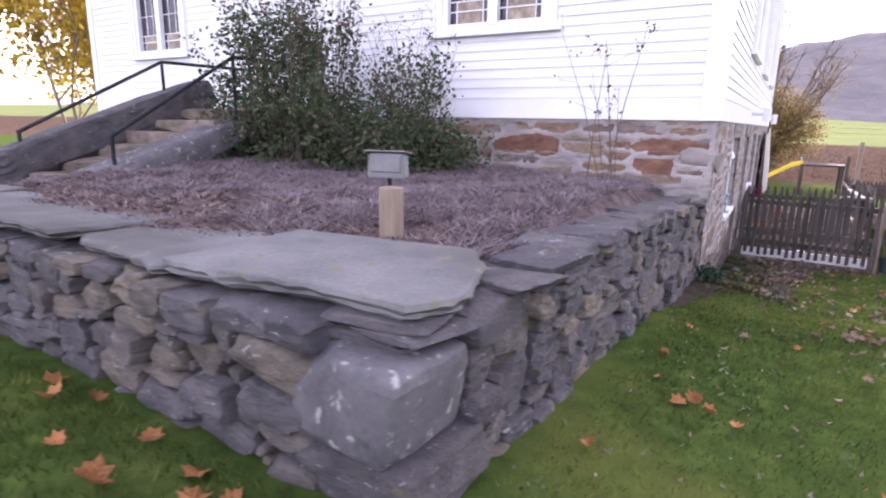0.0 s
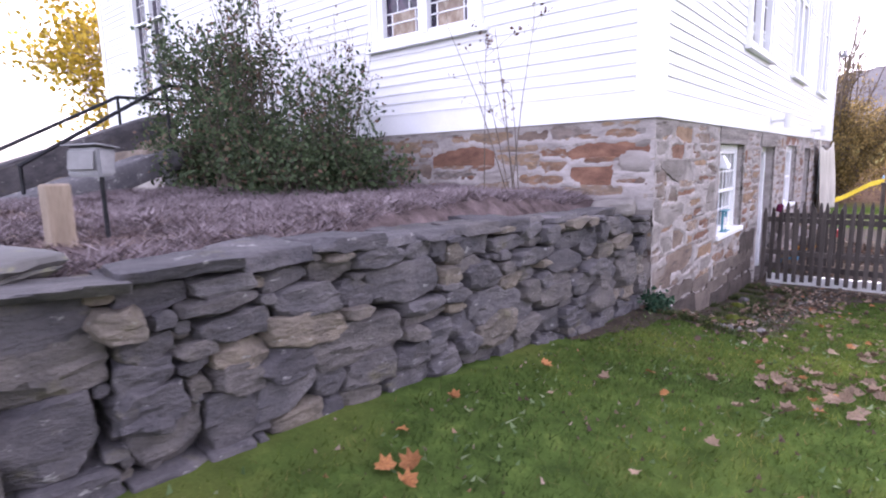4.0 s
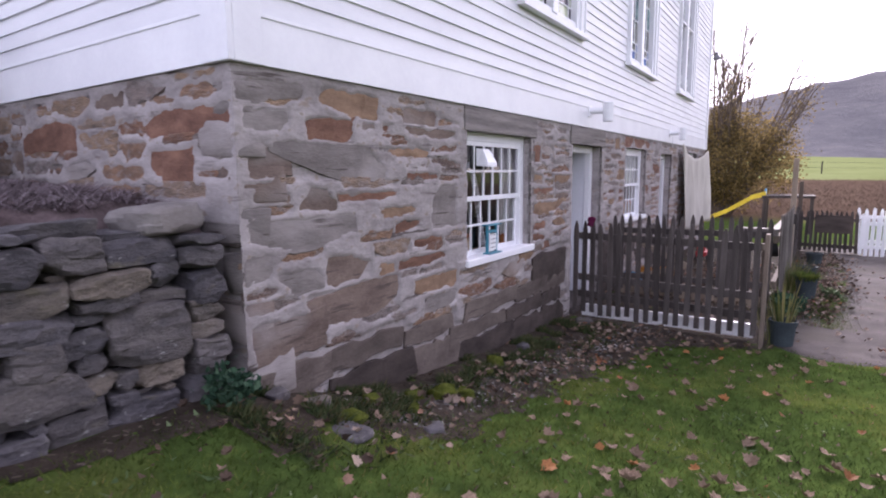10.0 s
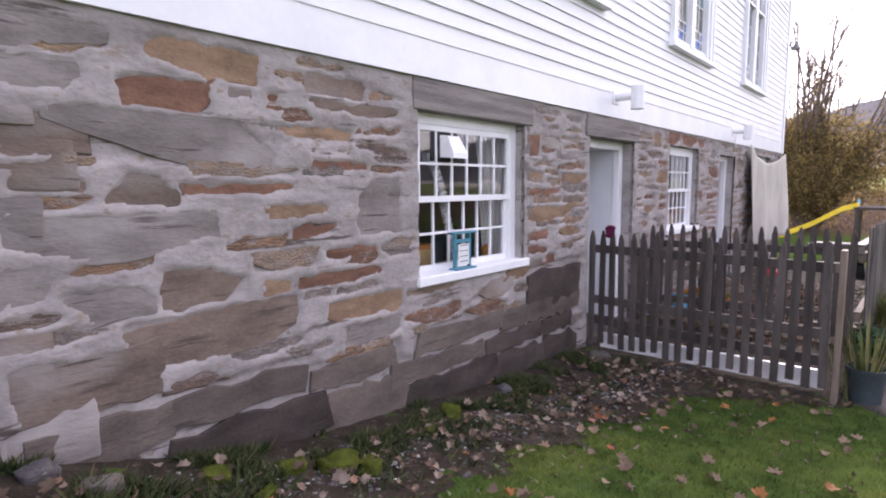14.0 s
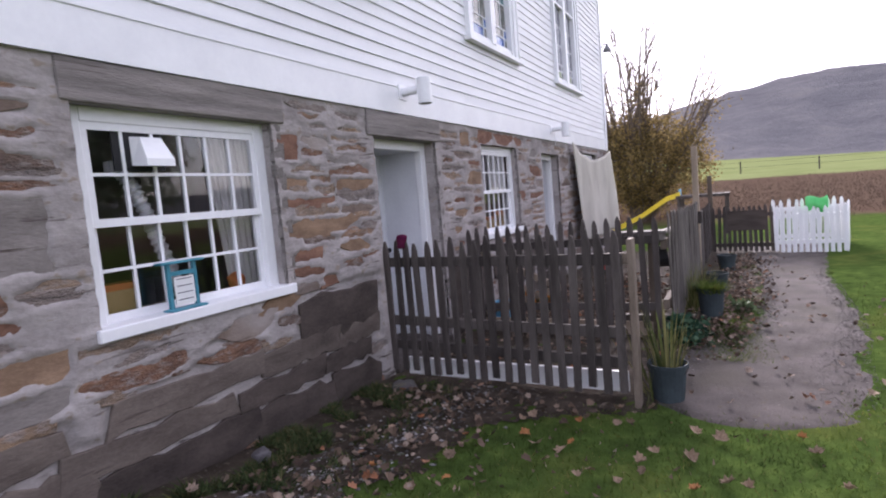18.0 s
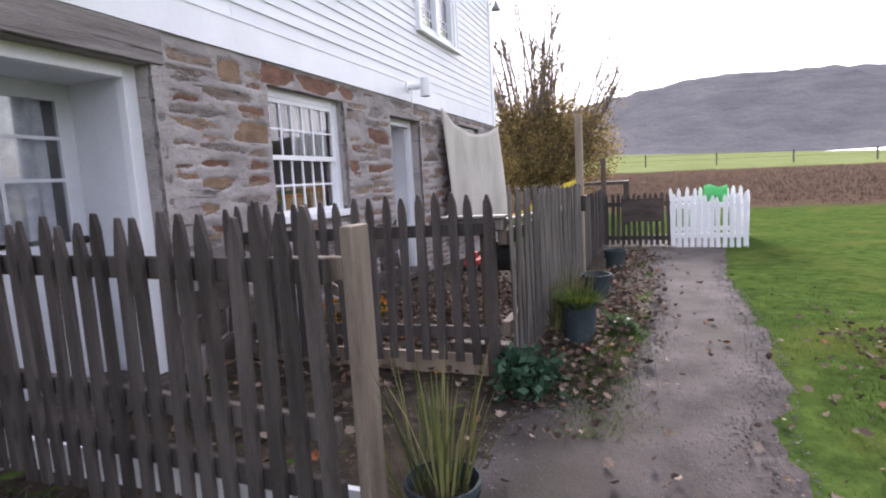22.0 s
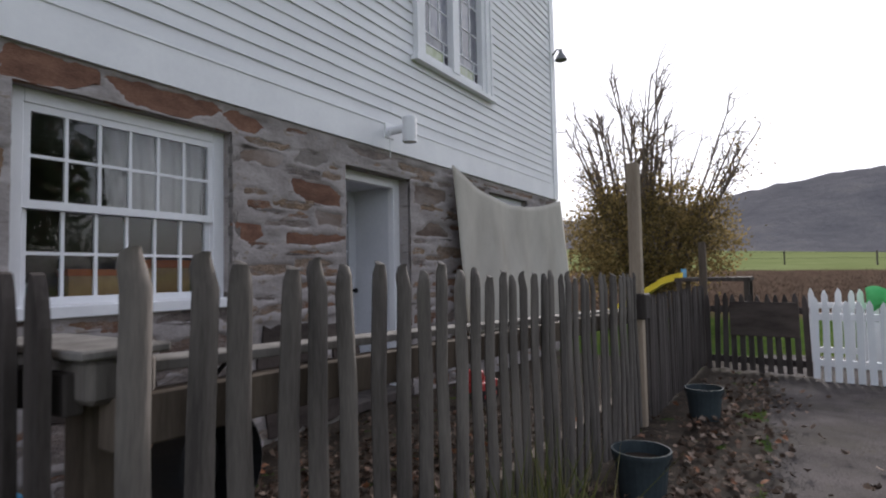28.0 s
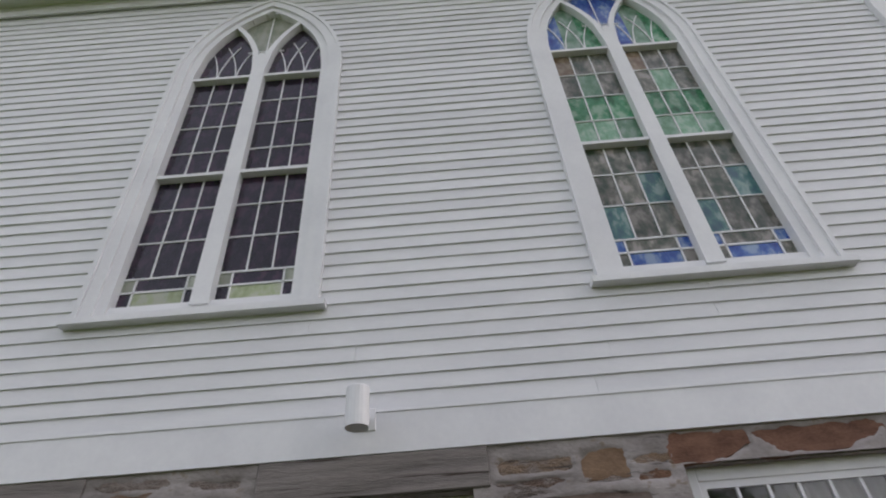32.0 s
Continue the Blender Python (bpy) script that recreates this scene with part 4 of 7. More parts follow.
# ---- sash windows and doors of the basement ----
def sash_window(name, y0, y1, z0, z1, label):
    win = tagged(thing(name, label, "window"), kind="structure")
    f, x0, x1 = 0.085, WX - 0.22, WX - 0.078
    part("window_frame", boxes((x0, x1, y0, y0 + f, z0, z1), (x0, x1, y1 - f, y1, z0, z1), (x0, x1, y0 + f, y1 - f, z1 - f * 0.9, z1), bevel=0.004), M["trim"], win)
    part("window_sill", boxes((x0, WX + 0.045, y0 - 0.03, y1 + 0.05, z0 - 0.055, z0 + 0.012), bevel=0.006), M["trim"], win)
    ya, yb, za, zb = y0 + f, y1 - f, z0 + 0.012, z1 - f * 0.9
    mid = (za + zb) / 2
    for low, high, x in ((za, mid + 0.02, WX - 0.14), (mid - 0.02, zb, WX - 0.105)):
        sash = part("sash", boxes((x - 0.018, x + 0.018, ya, ya + 0.035, low, high), (x - 0.018, x + 0.018, yb - 0.035, yb, low, high),
                                  (x - 0.018, x + 0.018, ya + 0.035, yb - 0.035, low, low + 0.045), (x - 0.018, x + 0.018, ya + 0.035, yb - 0.035, high - 0.04, high)), M["trim"], win)
        cols, rows = np.linspace(ya + 0.035, yb - 0.035, 7), np.linspace(low + 0.045, high - 0.04, 3)
        bm = boxes(*[(x - 0.012, x + 0.014, c - 0.009, c + 0.009, rows[0], rows[2]) for c in cols[1:6]])
        box(bm, x - 0.0125, x + 0.0145, cols[0], cols[6], rows[1] - 0.009, rows[1] + 0.009)
        part("muntins", bm, M["trim"], sash)
        for j in range(2):
            for i in range(6):
                t = rng.uniform(-0.0015, 0.0015)
                g = mesh_ob("pane", [(x + t, cols[i], rows[j]), (x, cols[i + 1], rows[j]), (x - t, cols[i + 1], rows[j + 1]), (x + t * 0.5, cols[i], rows[j + 1])], [(0, 1, 2, 3)], M["glass"], sash)
                g.visible_shadow = False
    return win


sash_window("window_6", *OPENINGS[0], "white twelve over twelve sash window in the stone wall")
sash_window("window_7", *OPENINGS[2], "white sash window below rust red lintel stones")
sash_window("window_8", *OPENINGS[4], "white sash window half hidden behind the hung cloth")


def basement_door(name, y0, y1, z0, z1, label):
    d = tagged(thing(name, label, "door"), kind="structure")
    part("door_frame", boxes((WX - 0.2, WX - 0.125, y0, y0 + 0.07, z0, z1), (WX - 0.2, WX - 0.125, y1 - 0.1, y1, z0, z1), (WX - 0.2, WX - 0.125, y0 + 0.07, y1 - 0.1, z1 - 0.09, z1), bevel=0.004), M["trim"], d)
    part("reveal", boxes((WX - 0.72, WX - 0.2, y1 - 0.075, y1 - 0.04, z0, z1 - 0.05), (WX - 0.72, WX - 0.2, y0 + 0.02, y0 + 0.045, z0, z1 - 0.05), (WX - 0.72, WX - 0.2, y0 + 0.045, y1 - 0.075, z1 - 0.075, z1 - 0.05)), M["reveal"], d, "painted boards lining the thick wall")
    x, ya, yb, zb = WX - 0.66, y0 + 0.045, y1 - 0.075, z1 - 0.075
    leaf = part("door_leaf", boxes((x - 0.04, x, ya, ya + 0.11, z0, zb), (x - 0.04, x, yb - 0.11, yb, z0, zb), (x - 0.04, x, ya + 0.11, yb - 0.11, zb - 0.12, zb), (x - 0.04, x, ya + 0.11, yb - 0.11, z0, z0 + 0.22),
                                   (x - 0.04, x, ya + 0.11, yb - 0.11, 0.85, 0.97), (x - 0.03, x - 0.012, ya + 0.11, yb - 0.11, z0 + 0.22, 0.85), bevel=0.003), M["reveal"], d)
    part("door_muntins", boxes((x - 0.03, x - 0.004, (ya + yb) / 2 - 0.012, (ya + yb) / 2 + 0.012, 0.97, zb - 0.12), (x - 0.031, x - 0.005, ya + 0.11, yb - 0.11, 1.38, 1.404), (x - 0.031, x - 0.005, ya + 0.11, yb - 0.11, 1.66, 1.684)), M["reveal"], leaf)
    g = part("pane", boxes((x - 0.022, x - 0.018, ya + 0.11, yb - 0.11, 0.97, zb - 0.12)), M["glass"], leaf)
    g.visible_shadow = False
    bm = lathe(bmesh.new(), [(0.004, 0), (0.012, 0.004), (0.012, 0.03), (0.026, 0.04), (0.028, 0.055), (0.018, 0.07), (0.004, 0.072)], 12)
    h = part("door_handle", bm, M["iron"], leaf, smooth=True)
    h.matrix_basis = pose(x, yb - 0.06, 0.98, 0, 90, 0)
    part("threshold", boxes((WX - 0.62, WX + 0.05, y0 + 0.02, y1 - 0.02, -0.07, 0.02), bevel=0.01), M["wood"], d)


basement_door("door_1", *OPENINGS[1], "white glazed door set deep in the stone wall")
basement_door("door_2", *OPENINGS[3], "white door set deep in the stone wall")


# curtains: pleated cloth hung behind the panes
def curtain(y0, y1, z0, z1, x, draw, label, material):
    n, rows = 40, 8
    verts, faces = [], []
    for j in range(rows + 1):
        f = j / rows
        a, b = y0 + (y1 - y0) * 0.0, y1 - (y1 - y0) * draw * (1 - f) ** 0.7
        for i in range(n + 1):
            s = i / n
            verts.append((x + 0.018 * math.sin(s * 38 + 0.7 * math.sin(f * 3)), a + (b - a) * s, z0 + (z1 - z0) * f))
    for j in range(rows):
        for i in range(n):
            k = j * (n + 1) + i
            faces.append((k, k + 1, k + n + 2, k + n + 1))
    ob = mesh_ob("curtain", verts, faces, material, smooth=True)
    return tagged(ob, label, "curtain", "basement window curtains")


M["curtain"] = surface("thin white curtain cloth", (0.55, 0.54, 0.52), (0.72, 0.71, 0.69), 2.0, 80.0, 0.95, 0.1)
M["lace"] = surface("white lace", (0.42, 0.44, 0.5), (0.78, 0.8, 0.84), 9.0, 60.0, 0.95, 0.1)
curtain(10.14, 9.7, 1.0, 2.08, WX - 0.3, 0.35, "white curtain drawn to one side of the window", M["curtain"])
curtain(14.95, 14.25, 1.55, 2.1, WX - 0.33, 0.1, "short white curtain in the top of the window", M["curtain"])
curtain(11.57, 12.3, 1.0, 1.95, WX - 0.74, 0.0, "lace curtain behind the glazed door", M["lace"])
curtain(16.37, 16.95, 1.0, 1.95, WX - 0.74, 0.0, "lace curtain behind the far glazed door", M["lace"])


# ---- white vent hoods on the skirt board ----
def vent_hood(y, z):
    v = thing("vent_pipe", "white plastic vent pipe with a hanging hood", "vent pipe", "vent pipes on the clapboards")
    bm = tube(bmesh.new(), [(UX + 0.02, y, z), (UX + 0.25, y, z)], 0.04, 14)
    part("pipe", bm, M["trim"], v, smooth=False)
    bm = bmesh.new()
    lathe(bm, [(0.062, -0.14), (0.068, -0.14), (0.068, 0.09), (0.064, 0.1), (0.03, 0.105), (0.028, 0.095), (0.06, 0.08), (0.06, -0.135)], 20, (UX + 0.27, y, z))
    hood = part("hood", bm, M["trim"], v)
    part("flange", boxes((UX + 0.015, UX + 0.035, y - 0.07, y + 0.07, z - 0.07, z + 0.07), bevel=0.004), M["trim"], v)
    # black disc across the opening, standing in for the shade within the hood
    part("mouth", lathe(bmesh.new(), [(0.058, -0.12), (0.058, -0.118)], 20, (UX + 0.27, y, z)), M["black"], hood, "black disc in place of the shade inside the mouth")


vent_hood(11.92, 2.55)
vent_hood(16.8, 2.53)

# ---- dry-stone retaining wall of the planting bed ----
def build_face(parent, start, end, base, top, seed, marked=(), out_side=(1, 0), jut=0.05):
    """Lays packed stones along the line from start to end; out_side is the way that the face looks."""
    s, e = Vector(start), Vector(end)
    length = (e - s).length
    way = (e - s).normalized()
    turn = math.degrees(math.atan2(way.y, way.x))
    r = np.random.default_rng(seed + 5)
    tiers = ((int(60 * length), 0.42, 0.2, 0.16, 0.09), (int(200 * length), 0.34, 0.13, 0.1, 0.05), (int(400 * length), 0.2, 0.08, 0.05, 0.03), (int(500 * length), 0.1, 0.06, 0.025, 0.02))
    for k, (u, z, w, h, c) in enumerate(pack(length, base, top, [(*q, "") for q in marked], seed, tiers, 1, 0.45)):
        d = r.uniform(0.26, 0.34)
        verts, faces = rock_data(w + 0.004, d, h + 0.004, seed * 1000 + k, r.uniform(14, 34), r.uniform(0.08, 0.14), 11 if w > 0.16 else 8, 6)
        p = s + way * u
        off = r.uniform(-jut, jut * 0.5) - d / 2 - (0.03 if w < 0.09 else 0)
        place = pose(p.x + out_side[0] * off, p.y + out_side[1] * off, z, r.uniform(-4, 4), r.uniform(-3, 3), turn + r.uniform(-6, 6))
        mesh_ob("stone", verts, faces, M["dry"], parent, smooth="edges", place=place)


retaining = thing("retaining_wall", "dry-stone retaining wall of grey blocks with flagstone caps", "stone wall", kind="structure")
# the larger stones of the east face: along it, height of the middle, width, height
DRY_A = [(0.20, 1.57, 0.60, 0.24), (0.03, 1.47, 0.29, 0.08), (0.03, 1.35, 0.32, 0.21), (0.38, 1.39, 0.36, 0.21), (0.34, 1.30, 0.24, 0.07), (0.38, 1.16, 0.28, 0.26), (0.08, 1.22, 0.21, 0.13), (0.61, 1.49, 0.17, 0.11)]
DRY_B = [(0.73, 1.58, 0.23, 0.17), (0.97, 1.55, 0.23, 0.09), (1.24, 1.53, 0.20, 0.09), (1.47, 1.51, 0.24, 0.11), (0.93, 1.49, 0.30, 0.06), (1.35, 1.42, 0.33, 0.14), (0.98, 1.39, 0.28, 0.10), (1.31, 1.30, 0.39, 0.14), (0.68, 1.38, 0.16, 0.09), (0.84, 1.34, 0.15, 0.06), (1.01, 1.28, 0.22, 0.12), (1.22, 1.18, 0.27, 0.15), (1.62, 1.17, 0.55, 0.20), (0.68, 1.27, 0.18, 0.16), (1.00, 1.18, 0.19, 0.14), (0.69, 1.15, 0.24, 0.17), (0.97, 1.08, 0.20, 0.11), (1.21, 1.05, 0.28, 0.19), (1.43, 1.03, 0.17, 0.15), (1.67, 1.02, 0.30, 0.16), (0.99, 0.99, 0.24, 0.15), (0.74, 1.03, 0.25, 0.19), (1.62, 1.39, 0.19, 0.13), (1.93, 1.39, 0.47, 0.20)]
DRY_C = [(2.32, 1.49, 0.15, 0.12), (2.45, 1.42, 0.23, 0.08), (2.50, 1.51, 0.24, 0.11), (2.55, 1.33, 0.29, 0.15), (2.31, 1.25, 0.21, 0.08), (2.58, 1.14, 0.33, 0.21), (2.36, 1.05, 0.23, 0.17), (2.67, 0.98, 0.37, 0.20), (2.40, 0.95, 0.16, 0.11), (2.52, 0.86, 0.35, 0.13), (2.80, 1.32, 0.15, 0.10), (2.81, 1.25, 0.26, 0.10), (2.84, 1.12, 0.20, 0.16), (3.03, 1.25, 0.25, 0.11), (3.07, 1.13, 0.21, 0.15), (3.01, 0.99, 0.20, 0.18), (3.07, 1.36, 0.45, 0.11), (2.83, 1.49, 0.39, 0.10), (3.25, 1.18, 0.18, 0.13), (3.54, 1.27, 0.45, 0.16)]
DRY_D = [(3.53, 1.15, 0.35, 0.12), (3.38, 1.05, 0.36, 0.13), (4.04, 1.15, 0.50, 0.12), (3.81, 1.06, 0.41, 0.14), (3.42, 0.99, 0.43, 0.12), (3.04, 0.89, 0.30, 0.13), (3.33, 0.86, 0.27, 0.16), (3.56, 0.84, 0.18, 0.15), (3.84, 0.77, 0.40, 0.13), (4.09, 0.87, 0.44, 0.22), (4.15, 1.01, 0.20, 0.16), (4.35, 1.04, 0.21, 0.13), (4.44, 1.20, 0.24, 0.07), (4.19, 1.25, 0.23, 0.13), (3.91, 1.32, 0.24, 0.17), (3.67, 1.41, 0.51, 0.12), (3.31, 1.48, 0.22, 0.12), (4.47, 1.29, 0.34, 0.10), (4.63, 1.02, 0.37, 0.29), (3.09, 1.52, 0.23, 0.09)]
build_face(retaining, (-0.79, 1.42), (-0.64, 6.42), lambda u: float(land(-0.65, 1.42 + u)) - 0.06, lambda u: float(np.interp(u, [0, 0.5, 2.6, 4.1, 5.0], [1.62, 1.62, 1.58, 1.53, 1.46])), 11, DRY_A + DRY_B + DRY_C + DRY_D)
build_face(retaining, (-7.0, 1.0), (-1.22, 1.0), lambda u: float(land(-1, 0.95)) - 0.06, lambda u: 1.6, 23, out_side=(0, -1))
# the great corner block, its footing and the thin layers on top of it
for k, (x, y, w, d, z0, z1, turn) in enumerate(((-0.93, 1.3, 0.3, 0.44, 0.86, 1.02, 6), (-1.26, 1.24, 0.36, 0.4, 0.86, 1.04, -4), (-1.03, 1.22, 0.52, 0.46, 1.01, 1.19, 3), (-1.07, 1.2, 0.47, 0.44, 1.185, 1.525, -4), (-1.12, 1.34, 0.4, 0.42, 1.525, 1.56, 7), (-1.0, 1.34, 0.34, 0.42, 1.558, 1.588, -6), (-1.1, 1.36, 0.44, 0.44, 1.586, 1.622, 4))):
    verts, faces = rock_data(w, d, z1 - z0 + 0.006, 1200 + k, 9.0 if k == 3 else 18.0, 0.06, 12, 1 if k == 3 else 6)
    mesh_ob("stone", verts, faces, M["block"] if k == 3 else M["dry"], retaining, smooth="edges", place=pose(x, y, (z0 + z1) / 2, 0, 0, turn))
part("fill", boxes((-7.0, -1.06, 1.25, 6.5, 0.3, 1.5)), M["soil"], retaining, "dark earth behind the stones")


def slab(x, y, w, d, turn, z, thick, seed, parent, tilt=0.0):
    """A capping flagstone with a broken outline and split edges."""
    r = np.random.default_rng(seed)
    corners = [(-0.5, -0.42), (-0.3, -0.5), (0.1, -0.47), (0.42, -0.5), (0.5, -0.3), (0.47, 0.2), (0.38, 0.5), (-0.1, 0.46), (-0.44, 0.5), (-0.5, 0.1)]
    corners = [((a + r.uniform(-0.06, 0.06)) * w, (b + r.uniform(-0.06, 0.06)) * d) for a, b in corners]
    rim = []
    for k, (a, b) in enumerate(corners):
        c, e = corners[(k + 1) % len(corners)]
        rim += [(a + (c - a) * q + r.uniform(-0.012, 0.012), b + (e - b) * q + r.uniform(-0.012, 0.012)) for q in (0, 0.2, 0.4, 0.6, 0.8)]
    n, rings = len(rim), []
    for zz, inset in ((0, 0.06), (0.3, 0.016), (0.42, 0.03), (0.7, 0.0), (0.93, 0.008), (1.0, 0.02)):
        ring = []
        for a, b in rim:
            long = math.hypot(a, b)
            q = 1 - (inset + (r.uniform(-0.012, 0.012) if zz < 0.9 else 0)) / long
            ring.append((a * q, b * q, thick * zz + (r.uniform(-0.006, 0.006) if 0 < zz < 0.9 else 0)))
        rings.append(ring)
    inner = [(a * 0.6, b * 0.6, thick + 0.003) for a, b in rim]
    verts = [v for g in rings for v in g] + inner + [(0, 0, thick + 0.004), (0, 0, 0)]
    faces, c0 = [], len(rings) * n
    for q in range(len(rings)):
        for i in range(n):
            j = (i + 1) % n
            faces.append((q * n + i, q * n + j, (q + 1) * n + j, (q + 1) * n + i))
    for i in range(n):
        j = (i + 1) % n
        faces += [(c0 + i, c0 + j, c0 + n), (j, i, c0 + n + 1)]
    mesh_ob("capstone", verts, faces, M["flag"], parent, smooth="edges", place=pose(x, y, z, tilt, 0, turn))


slab(-1.5, 1.52, 1.24, 0.8, 8, 1.62, 0.08, 3, retaining, 0.5)
slab(-2.6, 1.5, 1.05, 0.75, -6, 1.60, 0.06, 4, retaining)
slab(-3.6, 1.5, 1.2, 0.85, 3, 1.62, 0.07, 5, retaining, -1.5)
slab(-4.6, 1.4, 1.2, 0.8, -3, 1.61, 0.06, 6, retaining)
slab(-5.8, 1.45, 1.2, 0.8, 5, 1.61, 0.06, 9, retaining)
for k, (y, w, d, z) in enumerate(((1.9, 0.36, 0.44, 1.6), (2.25, 0.4, 0.36, 1.61), (2.62, 0.34, 0.4, 1.6), (2.98, 0.4, 0.36, 1.59), (3.3, 0.34, 0.3, 1.585), (3.62, 0.36, 0.4, 1.58), (3.95, 0.34, 0.34, 1.57), (4.28, 0.4, 0.4, 1.56), (4.62, 0.34, 0.32, 1.555), (4.98, 0.42, 0.36, 1.535), (5.35, 0.36, 0.34, 1.51), (5.7, 0.36, 0.36, 1.49), (5.98, 0.3, 0.32, 1.47))):
    thick = 0.04 + (k * 5 % 4) * 0.014
    verts, faces = rock_data(d, w * 1.04, thick, 1400 + k, 20.0, 0.14, 9, 6)
    mesh_ob("capstone", verts, faces, M["dry"], retaining, smooth="edges", place=pose(-0.93 + 0.03 * math.sin(k * 2.3), y, z + thick * 0.35, (k * 5) % 7 - 3, (k * 3) % 8 - 4, (k * 37) % 31 - 15))
verts, faces = rock_data(0.38, 0.38, 0.16, 5, 4.5, 0.1, 11, 4)
mesh_ob("stone", verts, faces, M["boulder"], retaining, smooth="edges", place=pose(-0.88, 6.2, 1.54, 4, -5, 8))


# ---- planting bed ----
def bed_height(x, y):
    lumps = np.sin(5.3 * x + 1.7 * np.sin(3.1 * y)) * np.sin(4.7 * y + 1.9 * np.sin(2.3 * x)) + 0.6 * np.sin(11 * x + 2 * np.sin(7 * y)) * np.sin(9.5 * y + 1.2)
    return 1.66 + 0.032 * lumps * np.clip((y - 1.7) / 0.6, 0, 1) + 0.05 * np.sin(x * 1.3) * np.sin(y * 1.1) - 0.24 * np.exp(-((x + 0.9) / 0.17) ** 2) - 0.05 * np.exp(-((y - 1.3) / 0.3) ** 2)


tagged(sheet("planting_bed", np.linspace(-6.4, -0.92, 90), np.linspace(1.35, FY - 0.005, 90), 0.0, M["mulch"], 0.008, height=bed_height),
       "mulched bed with withered grey ground cover", "planting bed", kind="structure")


def scatter_blades(name, n, where, height, size, lean, material, label, category, wide=0.12, seed=1):
    """Many thin blades in one mesh: where gives places, height the ground."""
    r = np.random.default_rng(seed)
    x, y = where(r, n)
    n = len(x)
    z = height(x, y)
    a, tall = r.uniform(0, 2 * np.pi, n), r.uniform(0.5, 1.2, n) * size
    dx, dy = np.cos(a), np.sin(a)
    lx, ly = r.normal(0, lean, n) * tall, r.normal(0, lean, n) * tall
    w = tall * wide
    v = np.empty((n, 3, 3))
    v[:, 0] = np.stack([x - dx * w, y - dy * w, z - 0.004], -1)
    v[:, 1] = np.stack([x + dx * w, y + dy * w, z - 0.004], -1)
    v[:, 2] = np.stack([x + lx, y + ly, z + tall], -1)
    me = bpy.data.meshes.new(name)
    me.vertices.add(3 * n)
    me.vertices.foreach_set("co", v.reshape(-1))
    me.loops.add(3 * n)
    me.loops.foreach_set("vertex_index", np.arange(3 * n, dtype=np.int32))
    me.polygons.add(n)
    me.polygons.foreach_set("loop_start", np.arange(0, 3 * n, 3, dtype=np.int32))
    me.polygons.foreach_set("loop_total", np.full(n, 3, dtype=np.int32))
    me.update()
    me.validate()
    me.materials.append(material)
    return tagged(new(name, me), label, category, kind="stuff")


def island_material(name, stops, rough=0.9, thin=0.0):
    """Small loose pieces, each in a colour of its own; thin: the share of light that leaves let through."""
    m, t, b = nodes_of(name)
    who = t.nodes.new("ShaderNodeNewGeometry").outputs["Random Per Island"]
    c = ramp(t, who, stops)
    t.links.new(c, b.inputs["Base Color"])
    if thin:
        lit, both = t.nodes.new("ShaderNodeBsdfTranslucent"), t.nodes.new("ShaderNodeMixShader")
        both.inputs[0].default_value = thin
        t.links.new(c, lit.inputs["Color"])
        t.links.new(b.outputs[0], both.inputs[1])
        t.links.new(lit.outputs[0], both.inputs[2])
        t.links.new(both.outputs[0], t.nodes["Material Output"].inputs["Surface"])
    b.inputs["Roughness"].default_value = rough
    b.inputs["Specular IOR Level"].default_value = 0.15
    return m


def grass_material():
    """Blades in tones of their own, over patches of darker and yellower grass."""
    m, t, b = nodes_of("grass blades")
    g = t.nodes.new("ShaderNodeNewGeometry")
    c = ramp(t, g.outputs["Random Per Island"], [(0, (0.036, 0.062, 0.013)), (0.5, (0.064, 0.107, 0.023)), (0.85, (0.1, 0.146, 0.036)), (1, (0.16, 0.15, 0.06))])
    for scale, low, high in ((0.9, (0.62, 0.66, 0.7), (1.5, 1.32, 1.15)), (4.5, (0.72, 0.74, 0.76), (1.28, 1.24, 1.15))):
        c = mixed(t, 1.0, c, ramp(t, noise_of(t, g.outputs["Position"], scale, 3.0), [(0.38, low), (0.64, high)]), "MULTIPLY")
    t.links.new(c, b.inputs["Base Color"])
    lit, both = t.nodes.new("ShaderNodeBsdfTranslucent"), t.nodes.new("ShaderNodeMixShader")
    both.inputs[0].default_value = 0.35
    t.links.new(c, lit.inputs["Color"])
    t.links.new(b.outputs[0], both.inputs[1])
    t.links.new(lit.outputs[0], both.inputs[2])
    t.links.new(both.outputs[0], t.nodes["Material Output"].inputs["Surface"])
    b.inputs["Roughness"].default_value = 0.9
    b.inputs["Specular IOR Level"].default_value = 0.1
    return m


M["litter"] = island_material("withered stalks", [(0, (0.085, 0.064, 0.066)), (0.5, (0.2, 0.158, 0.166)), (1, (0.33, 0.28, 0.29))])
M["blade"] = grass_material()


def in_bed(r, n):
    x, y = r.uniform(-6.2, -1.15, n), r.uniform(1.8, 6.4, n)
    k = np.array([noise.noise(Vector((a * 1.4, b * 1.4, 0))) for a, b in zip(x, y)]) + (y - 2.2) * 0.35
    keep = k > 0.05
    return x[keep], y[keep]


scatter_blades("withered_ground_cover", 80000, in_bed, bed_height, 0.06, 1.7, M["litter"], "withered grey ground cover in the bed", "dead plants", 0.09, 3)


